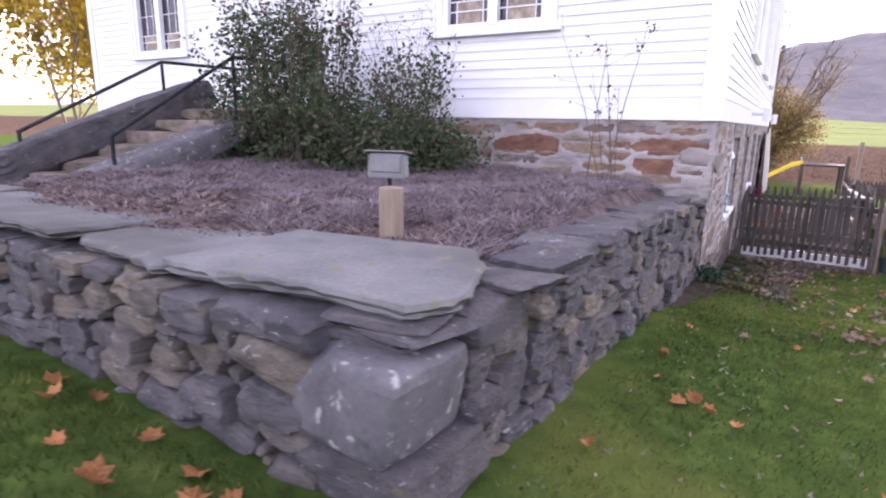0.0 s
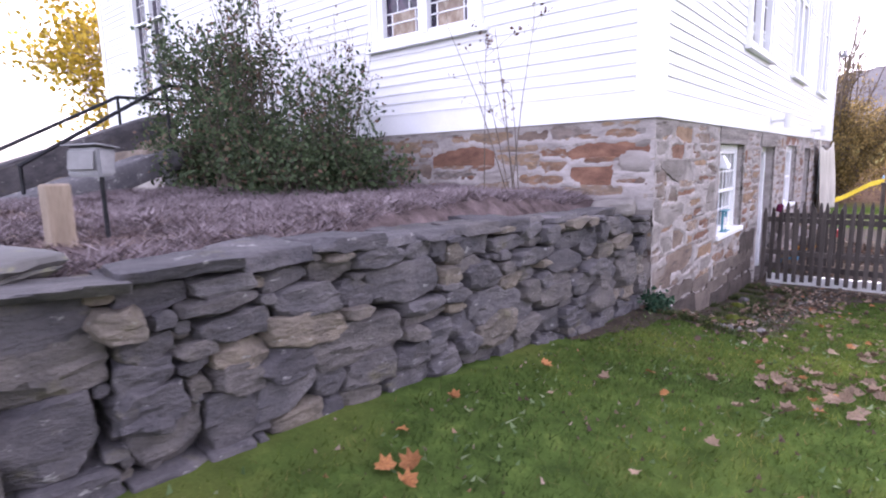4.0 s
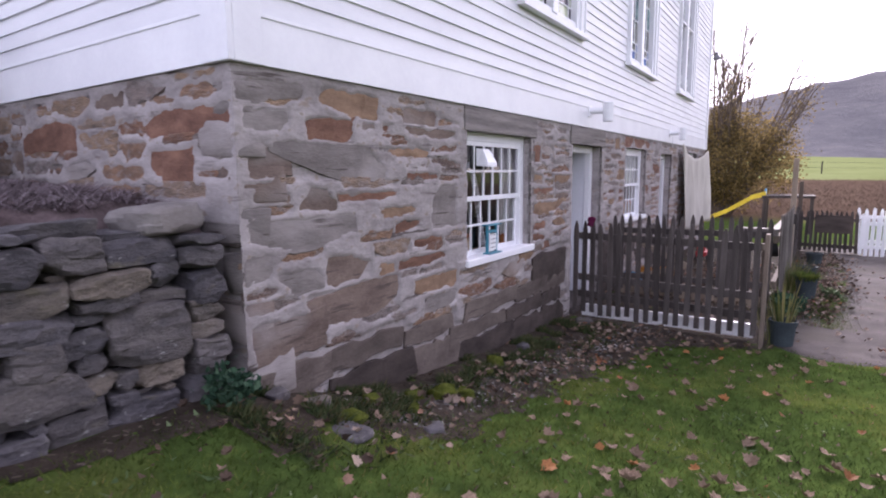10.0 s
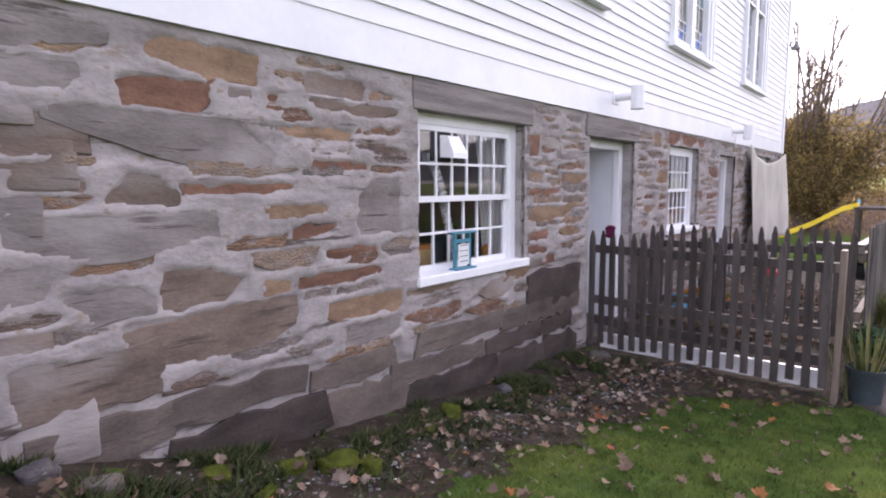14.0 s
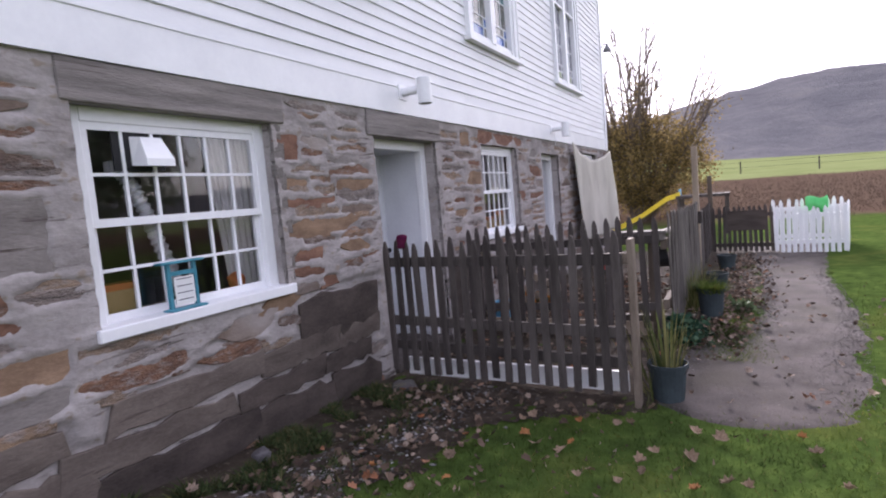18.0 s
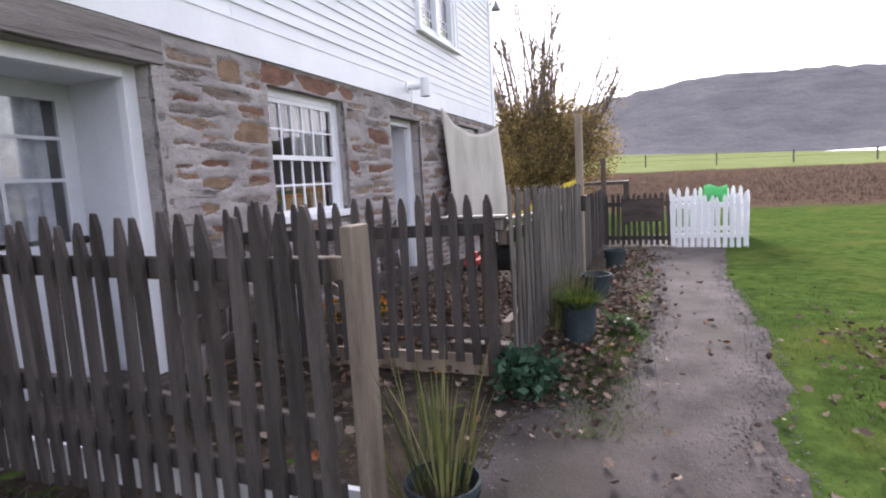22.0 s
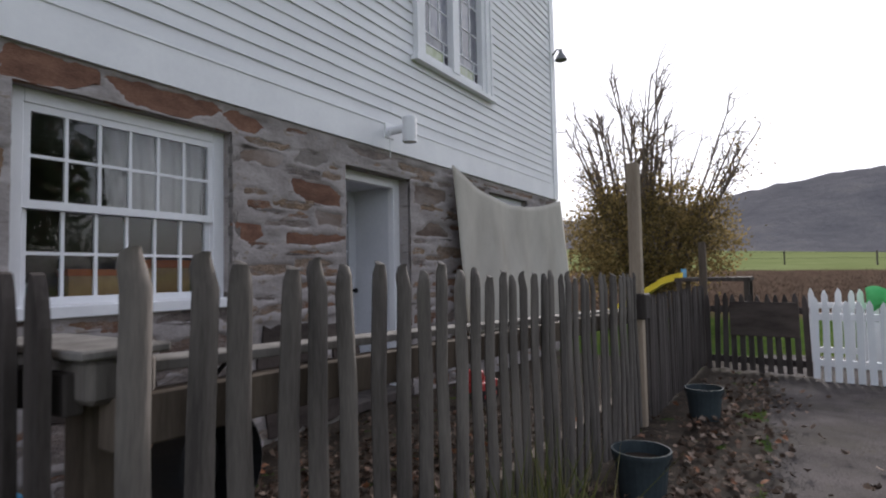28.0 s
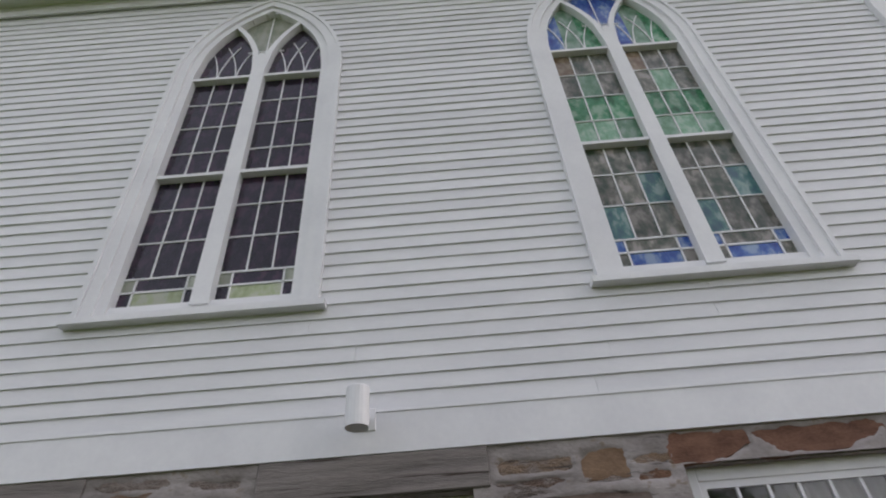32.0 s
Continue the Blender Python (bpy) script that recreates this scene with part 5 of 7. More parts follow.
def on_lawn(r, n):
    y = r.triangular(-1.2, 5, 17, n)
    x = r.uniform(-0.7, 5.5, n)
    edge = np.interp(y, [-2, 6.0, 7, 8, 9.5, 10.5, 11.2, 12, 22], [-0.75, -0.5, 0.15, 0.3, 0.35, 0.6, 1.5, 3.2, 3.8])
    keep = (x > edge + r.normal(0, 0.08, n)) & ~((np.abs(x - path_mid(y)) < path_half(y) * r.normal(0.84, 0.17, n)) & (y > 10.9 + np.abs(r.normal(0, 0.15, n))))
    return x[keep], y[keep]


scatter_blades("lawn_grass", 230000, on_lawn, land, 0.03, 0.7, M["blade"], "short damp green lawn grass", "grass", 0.1, 5)
scatter_blades("lawn_grass", 22000, lambda r, n: ((lambda x, y: (x, y))(r.uniform(-5, -0.8, n), r.uniform(-1.6, 0.95, n))), land, 0.042, 0.55, M["blade"], "short damp green lawn grass", "grass", 0.1, 6)


M["clover"] = island_material("clover leaves", [(0, (0.06, 0.1, 0.035)), (0.6, (0.12, 0.17, 0.075)), (1, (0.2, 0.23, 0.13))], 0.8, 0.2)


def clover_at(r, n):
    x, y = on_lawn(r, n)
    k = np.array([noise.noise(Vector((a * 2.2, b * 2.2, 8))) for a, b in zip(x, y)])
    keep = (k > 0.02) & (y < 9)
    return x[keep], y[keep]


scatter_blades("clover", 9000, clover_at, lambda x, y: land(x, y) + 0.014, 0.016, 1.2, M["clover"], "pale clover leaves among the lawn grass", "clover", 0.75, 22)


# ---- fences ----
def picket_data(w, h, thick, tip, seed):
    r = np.random.default_rng(seed)
    j = r.uniform(-0.004, 0.004, 7)
    out = [(-w / 2, 0), (w / 2, 0), (w / 2 + j[0], h - tip), (w * 0.36 + j[1], h - tip * 0.5), (w * 0.12, h - tip * 0.05), (-w * 0.12 + j[2], h), (-w * 0.36 + j[3], h - tip * 0.5), (-w / 2 + j[4], h - tip)]
    n = len(out)
    verts = [(x, y, z) for y in (-thick / 2, thick / 2) for x, z in out]
    faces = [tuple(range(n)), tuple(range(n, 2 * n))[::-1]] + [(i, n + i, n + (i + 1) % n, (i + 1) % n) for i in range(n)]
    return verts, faces


def stick_data(rad, h, seed):
    """A flattened, roughly peeled picket with a blunt point."""
    r = np.random.default_rng(seed)
    n, verts = 10, []
    for z, k in ((0, 1.0), (h * 0.35, 1.05), (h * 0.7, 0.98), (h - 0.08, 0.96), (h - 0.035, 0.85), (h - 0.01, 0.6), (h, 0.28)):
        cx, cy = r.uniform(-0.006, 0.006, 2)
        for i in range(n):
            a = 2 * math.pi * i / n
            q = rad * k * r.uniform(0.95, 1.05)
            verts.append((cx + q * math.cos(a), cy + 0.38 * q * math.sin(a), z))
    faces = [(j * n + i, j * n + (i + 1) % n, (j + 1) * n + (i + 1) % n, (j + 1) * n + i) for j in range(6) for i in range(n)]
    return verts, faces + [tuple(range(6 * n, 7 * n))]


def fence(name, start, end, z0, pitch, data, material, rails, label, group="", rail_off=0.03, rail_size=(0.035, 0.08), rail_mat=None, lean=1.2, seed=0, jump=0.012, kind="fence"):
    """Pickets in a line from start to end, nailed to rails at the heights given; rail_off: the side that the rails are on."""
    s, e = Vector((*start, 0)), Vector((*end, 0))
    length = (e - s).length
    turn = math.degrees(math.atan2(e.y - s.y, e.x - s.x))
    f = thing(name, label, kind, group)
    r = np.random.default_rng(seed + 3)
    protos = []
    for k in range(5):
        me = bpy.data.meshes.new("picket")
        v, fc = data(seed * 10 + k)
        me.from_pydata(v, [], fc)
        me.materials.append(material)
        if len(v) > 40:
            me.polygons.foreach_set("use_smooth", [True] * len(me.polygons))
            me.set_sharp_from_angle(angle=radians(40))
        protos.append(me)
    count = max(2, int(round(length / pitch)) + 1)
    for k in range(count):
        p = s.lerp(e, k / (count - 1))
        ground = z0(k / (count - 1)) if callable(z0) else z0
        o = new("picket", protos[int(r.integers(5))])
        o.matrix_basis = pose(p.x, p.y, ground + r.normal(0, jump), r.normal(0, lean * 0.6), r.normal(0, lean), turn + r.normal(0, 3))
        o.parent = f
    q = Vector((-(e - s).y, (e - s).x, 0)).normalized() * rail_off
    for z, extra in rails:
        bm = box(bmesh.new(), -extra, length + extra, -rail_size[0] / 2, rail_size[0] / 2, -rail_size[1] / 2, rail_size[1] / 2, bevel=0.004)
        o = part("rail", bm, rail_mat or material, f)
        a = (z0(0) if callable(z0) else z0) + z
        b = (z0(1) if callable(z0) else z0) + z
        o.matrix_basis = pose(s.x + q.x, s.y + q.y, a, 0, -math.degrees(math.atan2(b - a, length)), turn)
    return f


def post(parent, x, y, z0, z1, size, material, name="post", turn=0.0, cap=0.0):
    o = part(name, box(bmesh.new(), -size / 2, size / 2, -size / 2, size / 2, 0, z1 - z0, bevel=0.006), material, parent)
    o.matrix_basis = pose(x, y, z0, 0, 0, turn)
    return o


def spear(seed):
    return picket_data(0.056, 1.13, 0.02, 0.12, seed)


fence_a = fence("picket_gate", (-0.50, 11.22), (1.47, 11.06), 0.05, 0.1095, spear, M["wood"], [(0.94, 0.02), (0.43, 0.02), (0.22, 0.02)], "dark weathered picket gate standing across the path to the door", rail_off=0.035, seed=1, kind="gate", lean=0.5, jump=0.018)
part("gate_post", boxes((1.52, 1.56, 11.13, 11.25, -0.08, 1.12), bevel=0.004), M["wood_tan"], fence_a, "tan plank set on edge as a post")
part("latch_block", boxes((1.3, 1.519, 11.135, 11.18, 0.95, 1.025), bevel=0.005), M["wood_tan"], fence_a)
part("kick_board", boxes((-0.45, 1.45, 11.34, 11.37, -0.03, 0.12)), M["trim"], fence_a, "white board along the ground")
fence_b = fence("picket_gate", (-0.55, 12.98), (1.47, 13.03), lambda f: 0.02 + 0.02 * f, 0.118, lambda k: picket_data(0.058, 1.12, 0.022, 0.1, k), M["wood"], [(0.88, 0.03), (0.2, 0.03)],
                "dark weathered picket gate with a diagonal brace", rail_off=0.04, seed=2, kind="gate", lean=0.7)
post(fence_b, 1.425, 13.15, -0.08, 0.895, 0.09, M["wood_brown"], "gate_post")
for x, z, long, tilt in ((-0.53, 0.87, 1.1, 24.4), (-0.6, 0.09, 1.12, -17.5)):
    brace = part("brace", box(bmesh.new(), 0, long, -0.015, 0.015, -0.035, 0.035, bevel=0.003), M["wood_pale"], fence_b, "pale diagonal brace")
    brace.matrix_basis = pose(x, 13.07, z, 0, tilt, 1.5)
part("kick_board", boxes((-0.5, 1.4, 13.1, 13.13, -0.08, 0.07)), M["wood_pale"], fence_b, "pale board along the ground")
part("cap_beam", boxes((1.05, 1.55, 13.07, 13.2, 0.9, 0.985), bevel=0.012), M["wood_grey"], fence_b)
part("cap_board", boxes((1.12, 1.56, 13.05, 13.22, 0.985, 1.003), bevel=0.004), M["wood_silver"], fence_b, "pale board on top of the beam")
part("foot_beam", boxes((1.1, 1.54, 13.18, 13.28, 0.0, 0.12), bevel=0.01), M["wood_grey"], fence_b)
fence_c = fence("stick_fence", (1.6, 13.13), (1.62, 16.95), lambda f: 0.0 - 0.08 * f, 0.1175, lambda k: stick_data(0.035, 1.17, k), M["wood_grey"], [(0.86, 0.02), (0.25, 0.02)],
                "fence of rounded silvery grey wooden pickets", rail_off=0.07, rail_size=(0.06, 0.1), rail_mat=M["wood_brown"], seed=3, jump=0.012, lean=0.5)
# added pale strip: stands in for sunlight on the rail's top face
board = part("rail_board", box(bmesh.new(), 0, 3.7, -0.05, 0.05, -0.012, 0.012, bevel=0.003), M["wood_silver"], fence_c, "pale strip added along the rail for its sunlit top face")
board.matrix_basis = pose(1.48, 13.2, 0.955, 0, 2.0, 90)
fence_d = fence("picket_fence", (1.62, 17.3), (1.66, 20.6), -0.1, 0.1, lambda k: picket_data(0.07, 1.02, 0.02, 0.09, k), M["wood"], [(0.8, 0.02), (0.2, 0.02)], "brown weathered picket fence along the path", rail_off=0.04, seed=4)
post(fence_d, 1.60, 17.1, -0.12, 1.99, 0.09, M["wood_pale"], "tall_post")
part("post_block", boxes((1.53, 1.68, 17.02, 17.2, 0.75, 0.95), bevel=0.01), M["wood"], fence_d)
post(fence_d, 1.66, 20.7, -0.15, 1.5, 0.09, M["wood_brown"], "tall_post")
fence_e = fence("picket_fence", (1.72, 20.5), (2.8, 20.35), -0.13, 0.1, lambda k: picket_data(0.06, 0.95, 0.02, 0.09, k), M["wood"], [(0.75, 0.02), (0.12, 0.02)], "dark picket gate with a plain board on it", rail_off=0.04, seed=5)
b = part("board", box(bmesh.new(), 0, 0.74, -0.012, 0.012, 0, 0.42, bevel=0.003), M["wood_dark"], fence_e, "plain dark board nailed across the pickets")
b.matrix_basis = pose(1.98, 20.43, 0.3, 0, 0, -8)
fence_f = fence("white_picket_fence", (2.86, 20.15), (3.98, 20.05), lambda f: -0.13 - 0.06 * math.sin(math.pi * f), 0.105, lambda k: picket_data(0.066, 0.92, 0.02, 0.08, k), M["trim"], [(0.7, 0.02), (0.18, 0.02)], "white painted picket gate at the end of the path", rail_off=0.04, seed=6)
fence("white_picket_fence", (4.02, 20.1), (4.3, 21.9), -0.18, 0.11, lambda k: picket_data(0.07, 0.92, 0.02, 0.08, k), M["trim"], [(0.7, 0.02), (0.18, 0.02)], "white painted picket fence running back from the gate", rail_off=0.04, seed=7)
fence("white_picket_fence", (2.9, 21.9), (4.2, 21.95), -0.2, 0.15, lambda k: picket_data(0.07, 1.02, 0.02, 0.08, k), M["trim"], [(0.8, 0.02), (0.18, 0.02)], "white painted picket fence behind the gate", rail_off=0.04, seed=8)

# ---- cloth sheet hung over the far basement window ----
n, rows, verts, faces = 44, 22, [], []
for j in range(rows + 1):
    g = j / rows
    for i in range(n + 1):
        f = i / n
        top = 2.37 - 0.34 * (1 - (2 * f - 1) ** 2) * (1 - 0.35 * f) - 0.04 * f
        y = 17.88 + 3.5 * f + (1 - f) * 0.12 * g
        z = top + (0.42 - top) * g
        x = WX + 0.10 + 0.10 * g + 0.05 * math.sin(f * 26 + 2.0 * g) * (0.3 + g) * (1 - 0.5 * f) + 0.06 * math.sin(f * 9 - g * 2.2) * g
        verts.append((x, y, z))
for j in range(rows):
    for i in range(n):
        k = j * (n + 1) + i
        faces.append((k, k + 1, k + n + 2, k + n + 1))
sheet_ob = mesh_ob("hung_cloth", verts, faces, M["cloth"], smooth=True)
sol = sheet_ob.modifiers.new("thickness", "SOLIDIFY")
sol.thickness = 0.004
tagged(sheet_ob, "unbleached cloth sheet sagging from the clapboards, stained below", "cloth sheet")

# ---- hill and far trees ----
hy, hx = np.linspace(150, 620, 40), np.linspace(-420, 520, 160)
X, Y = np.meshgrid(hx, hy)
az = np.degrees(np.arctan2(-(X - 2), Y - 12))
crest = np.interp(az, [-50, -30, -16, -6, 0, 6, 12, 30, 50], [3.8, 6.2, 7.1, 7.4, 6.8, 5.8, 5.1, 4.8, 4.4])
rise = np.sin(np.clip((Y - 150) / 250, 0, 1) * np.pi / 2) ** 1.2
Z = 3 + (np.tan(np.radians(crest)) * 400 - 3) * rise + rng.normal(0, 0.6, X.shape) * (rise > 0.02)
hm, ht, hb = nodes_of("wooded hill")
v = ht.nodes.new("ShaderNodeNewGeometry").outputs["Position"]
# tones of bare woods, lightened to carry the distant haze in the colour
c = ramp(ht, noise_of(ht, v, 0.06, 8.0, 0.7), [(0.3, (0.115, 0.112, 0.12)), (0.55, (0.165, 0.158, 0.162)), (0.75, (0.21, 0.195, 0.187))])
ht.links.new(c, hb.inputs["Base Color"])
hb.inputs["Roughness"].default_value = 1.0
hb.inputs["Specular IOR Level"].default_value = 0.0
bumped(ht, hb, noise_of(ht, v, 0.3, 6.0, 0.7), 0.6, 2.0)
nx = len(hx)
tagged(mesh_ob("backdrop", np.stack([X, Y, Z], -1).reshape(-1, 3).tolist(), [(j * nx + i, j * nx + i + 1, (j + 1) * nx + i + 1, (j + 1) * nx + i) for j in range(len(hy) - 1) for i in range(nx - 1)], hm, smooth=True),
       "long wooded hill of bare trees, haze lightened into its grey", "hill", kind="structure")


# ---- trees and bushes ----
def branch(bm, p, d, length, rad, level, r, tips, spread, up, gens):
    pts, radii, q, way = [p], [rad], Vector(p), Vector(d)
    steps = 4
    for k in range(steps):
        way = (way + Vector(r.normal(0, 0.13, 3)) + Vector((0, 0, up))).normalized()
        q = q + way * length / steps
        pts.append(q.copy())
        radii.append(rad * (1 - 0.6 * (k + 1) / steps) + (0.006 if level > 1 else 0.003))
    tube(bm, pts, radii, 6 if level < 2 else 4, cap=level == 0)
    if level >= gens:
        tips.append((pts[-1], way))
        tips.append((pts[2], way))
        return
    for k in range(int(r.integers(3, 5))):
        at = int(r.integers(1, steps + 1))
        side = Vector(r.normal(0, 1, 3))
        side = (side - side.dot(way) * way).normalized()
        branch(bm, pts[at], (way * (1 - spread * 0.5) + side * spread).normalized(), length * r.uniform(0.55, 0.8), radii[at] * 0.62, level + 1, r, tips, spread, up, gens)


def leaf_cloud(points, count, spread, size, r, keep=None):
    """Small folded leaves scattered round points, in arrays."""
    pts = np.array(points)
    base = pts[r.integers(len(pts), size=count)] + r.normal(0, spread, (count, 3))
    if keep is not None:
        base = base[keep(base)]
    n = len(base)
    a = r.normal(0, 1, (n, 3))
    a /= np.linalg.norm(a, axis=1)[:, None]
    b = np.cross(a, r.normal(0, 1, (n, 3)))
    b /= np.linalg.norm(b, axis=1)[:, None]
    s = size * r.uniform(0.6, 1.3, n)[:, None]
    v = np.stack([base, base + a * s * 0.5 + b * s * 0.32, base + a * s, base + a * s * 0.5 - b * s * 0.32], 1).reshape(-1, 3)
    return v.tolist(), [(4 * i, 4 * i + 1, 4 * i + 2, 4 * i + 3) for i in range(n)]


M["leaf_olive"] = island_material("olive yellow leaves", [(0, (0.085, 0.068, 0.03)), (0.5, (0.175, 0.132, 0.055)), (1, (0.3, 0.22, 0.09))], 0.9, 0.6)
M["leaf_yellow"] = island_material("yellow maple leaves", [(0, (0.25, 0.17, 0.02)), (0.5, (0.48, 0.34, 0.04)), (1, (0.60, 0.45, 0.08))], 0.9, 0.5)
M["leaf_green"] = island_material("dark green leaves", [(0, (0.036, 0.05, 0.028)), (0.5, (0.072, 0.105, 0.05)), (0.85, (0.115, 0.155, 0.08)), (1, (0.22, 0.13, 0.1))], 0.6, 0.35)
M["leaf_dry"] = island_material("brown seed heads", [(0, (0.06, 0.03, 0.02)), (1, (0.16, 0.09, 0.06))])


def tree(name, x, y, z, height, spread, gens, leaf_mat, leaves, leaf_size, label, seed, leaf_top=1.0, stems=3, lean=0.35, up=0.05):
    """Stems from one foot, limbs and twigs; leaves on the twigs below leaf_top."""
    r = np.random.default_rng(seed)
    t = thing(name, label, "tree")
    bm, tips = bmesh.new(), []
    for k in range(stems):
        a = 2 * math.pi * (k + r.uniform(-0.2, 0.2)) / stems
        d = Vector((lean * math.cos(a), lean * math.sin(a), 1)).normalized() if stems > 1 else Vector((0, 0, 1))
        branch(bm, Vector((x + 0.1 * math.cos(a), y + 0.1 * math.sin(a), z - 0.1)), d, height * r.uniform(0.36, 0.48), height * 0.0055 + 0.02, 0, r, tips, spread, up, gens)
    part("trunk", bm, M["twig"], t)
    pts = [tuple(p) for p, _ in tips]
    low = [p for p in pts if p[2] < z + height * leaf_top]
    v, f = leaf_cloud(low or pts, leaves, height * 0.035, leaf_size, r, lambda b: b[:, 2] < z + height * leaf_top * 1.05)
    mesh_ob("crown", v, f, leaf_mat, t)
    return t


def fan_tree(name, x, y, z, label, seed):
    """Many long stems fanning up from one foot, bare above, in a broad leafy skirt below."""
    r = np.random.default_rng(seed)
    t = thing(name, label, "tree")
    bm, spots = bmesh.new(), []
    for k in range(34):
        a, lean = 2 * math.pi * k * 0.618, 0.05 + 0.5 * ((k * 0.377) % 1)
        long = r.uniform(6.8, 9.2) * (1 - 0.4 * lean)
        d = Vector((math.cos(a) * lean, math.sin(a) * lean, 1)).normalized()
        p, pts = Vector((x + 0.25 * math.cos(a), y + 0.25 * math.sin(a), z - 0.1)), []
        for i in range(8):
            pts.append(p.copy())
            d = (d + Vector(r.normal(0, 0.06, 3)) + Vector((0, 0, 0.015))).normalized()
            p = p + d * long / 7
        tube(bm, pts, [0.07 * (1 - i / 7.6) + 0.015 for i in range(8)], 6, cap=False)
        for q in range(11):
            i = int(r.integers(2, 7))
            o = pts[i].lerp(pts[i + 1], r.random())
            w = (d * 0.8 + Vector(r.normal(0, 0.45, 3)) + Vector((math.cos(a), math.sin(a), 0.3)) * 0.25).normalized()
            m = r.uniform(0.6, 1.7) * (1.15 - i / 10)
            e = o + w * m + Vector((0, 0, 0.15 * m))
            tube(bm, [o, o.lerp(e, 0.5) + Vector(r.normal(0, 0.06, 3)), e], [0.026, 0.019, 0.012], 4, cap=False)
            for _ in range(3):
                o2 = o.lerp(e, r.uniform(0.3, 1))
                e2 = o2 + (w + Vector(r.normal(0, 0.5, 3))).normalized() * r.uniform(0.25, 0.7)
                tube(bm, [o2, e2], [0.014, 0.008], 3, cap=False)
                spots.append(tuple(e2))
            spots.append(tuple(e))
    part("trunk", bm, M["bark"], t)
    low = [p for p in spots if p[2] < z + 7.0]
    v, f = leaf_cloud(low, 13000, 0.16, 0.1, r, lambda b: b[:, 2] < z + 3.8 + 3.0 * r.random(len(b)) ** 2)
    u = r.normal(0, 1, (700, 3))
    u /= np.linalg.norm(u, axis=1)[:, None]
    u *= r.uniform(0.2, 1.05, 700)[:, None] ** 0.5
    v2, f2 = leaf_cloud((np.array([x, y, z + 2.5]) + u * np.array([3.0, 3.0, 2.1])).tolist(), 24000, 0.22, 0.12, r, lambda b: b[:, 2] > z + 0.3)
    mesh_ob("crown", *join([(v, f), (v2, f2)]), M["leaf_olive"], t)
    return t


def round_tree(name, x, y, z, rad, tall, label, seed):
    """A broad dark tree: trunk, limbs and a leafy head of uneven clumps."""
    r = np.random.default_rng(seed)
    t = thing(name, label, "tree")
    bm, spots = bmesh.new(), []
    tube(bm, [(x, y, z - 0.2), (x + 0.1, y, z + tall * 0.3), (x, y + 0.1, z + tall * 0.55)], [0.3, 0.24, 0.14], 8)
    for k in range(22):
        a, e = k * 2.4, r.uniform(0.35, 0.95)
        c = Vector((x + rad * 0.62 * math.cos(a), y + rad * 0.62 * math.sin(a), z + tall * e))
        s = Vector((x, y, z + tall * r.uniform(0.25, 0.5)))
        tube(bm, [s, s.lerp(c, 0.5) + Vector((0, 0, 0.2)), c], [0.09, 0.06, 0.02], 5, cap=False)
        u = r.normal(0, 1, (40, 3))
        spots += (np.array(c) + u / np.linalg.norm(u, axis=1)[:, None] * rad * 0.34 * r.uniform(0.3, 1.1, 40)[:, None]).tolist()
    part("trunk", bm, M["bark"], t)
    mesh_ob("crown", *leaf_cloud(spots, 16000, 0.3, 0.24, r), M["leaf_green"], t)
    return t


fan_tree("tree", -1.6, 33.0, -0.3, "half-bare tree with olive yellow leaves behind the church", 5)
round_tree("tree", 19.5, 19.5, -0.1, 5.0, 7.0, "broad dark leafy tree on the far side of the lawn", 6)
round_tree("tree", 27.0, 5.0, 0.8, 6.0, 9.0, "broad dark leafy tree on the far side of the lawn", 7)
tree("maple_tree", -20.5, 9.5, 0.8, 9.0, 0.75, 4, M["leaf_yellow"], 15000, 0.2, "maple tree with bright yellow autumn leaves", 8, 1.5, 3, 0.5)


def bush(name, clumps, leaves, size, label, seed, material, stems=40):
    r = np.random.default_rng(seed)
    t = thing(name, label, "bush")
    bm, pts = bmesh.new(), []
    for (cx, cy, cz, rx, ry, rz), share in clumps:
        m = int(260 * share)
        u = r.normal(0, 1, (m, 3))
        u /= np.linalg.norm(u, axis=1)[:, None]
        u *= r.uniform(0.25, 1.12, m)[:, None] ** 0.6
        pts += (np.array([cx, cy, cz]) + u * np.array([rx, ry, rz])).tolist()
        for k in range(int(stems * share)):
            e = Vector((cx + rx * r.uniform(-0.9, 0.9), cy + ry * r.uniform(-0.9, 0.9), cz + rz * r.uniform(0.5, 1.05)))
            s = Vector((cx + rx * r.uniform(-0.4, 0.4), cy + ry * r.uniform(-0.4, 0.4), 1.64))
            mid = s.lerp(e, 0.55) + Vector(r.normal(0, 0.08, 3))
            tube(bm, [s, mid, e], [0.012, 0.008, 0.003], 4, cap=False)
        for k in range(int(16 * share)):
            a = r.uniform(0, 2 * math.pi)
            s = Vector((cx + rx * 0.6 * math.cos(a), cy + ry * 0.6 * math.sin(a), cz + rz * 0.6))
            e = s + Vector((0.5 * math.cos(a) * r.random(), 0.35 * math.sin(a) * r.random() - 0.05, r.uniform(0.25, 0.75)))
            tube(bm, [s, s.lerp(e, 0.5) + Vector((0, 0, 0.05)), e], [0.006, 0.004, 0.002], 4, cap=False)
            pts += [tuple(s.lerp(e, q)) for q in (0.55, 0.8, 1.0)]
    part("stem", bm, M["bark"], t)["kind"] = "stuff"
    pts = [p for p in pts if p[2] > 1.66]
    v, f = leaf_cloud(pts, leaves, 0.085, size, r, lambda b: (b[:, 2] > 1.66) & (b[:, 1] < FY - 0.05))
    mesh_ob("foliage", v, f, material, t)["kind"] = "stuff"
    return t


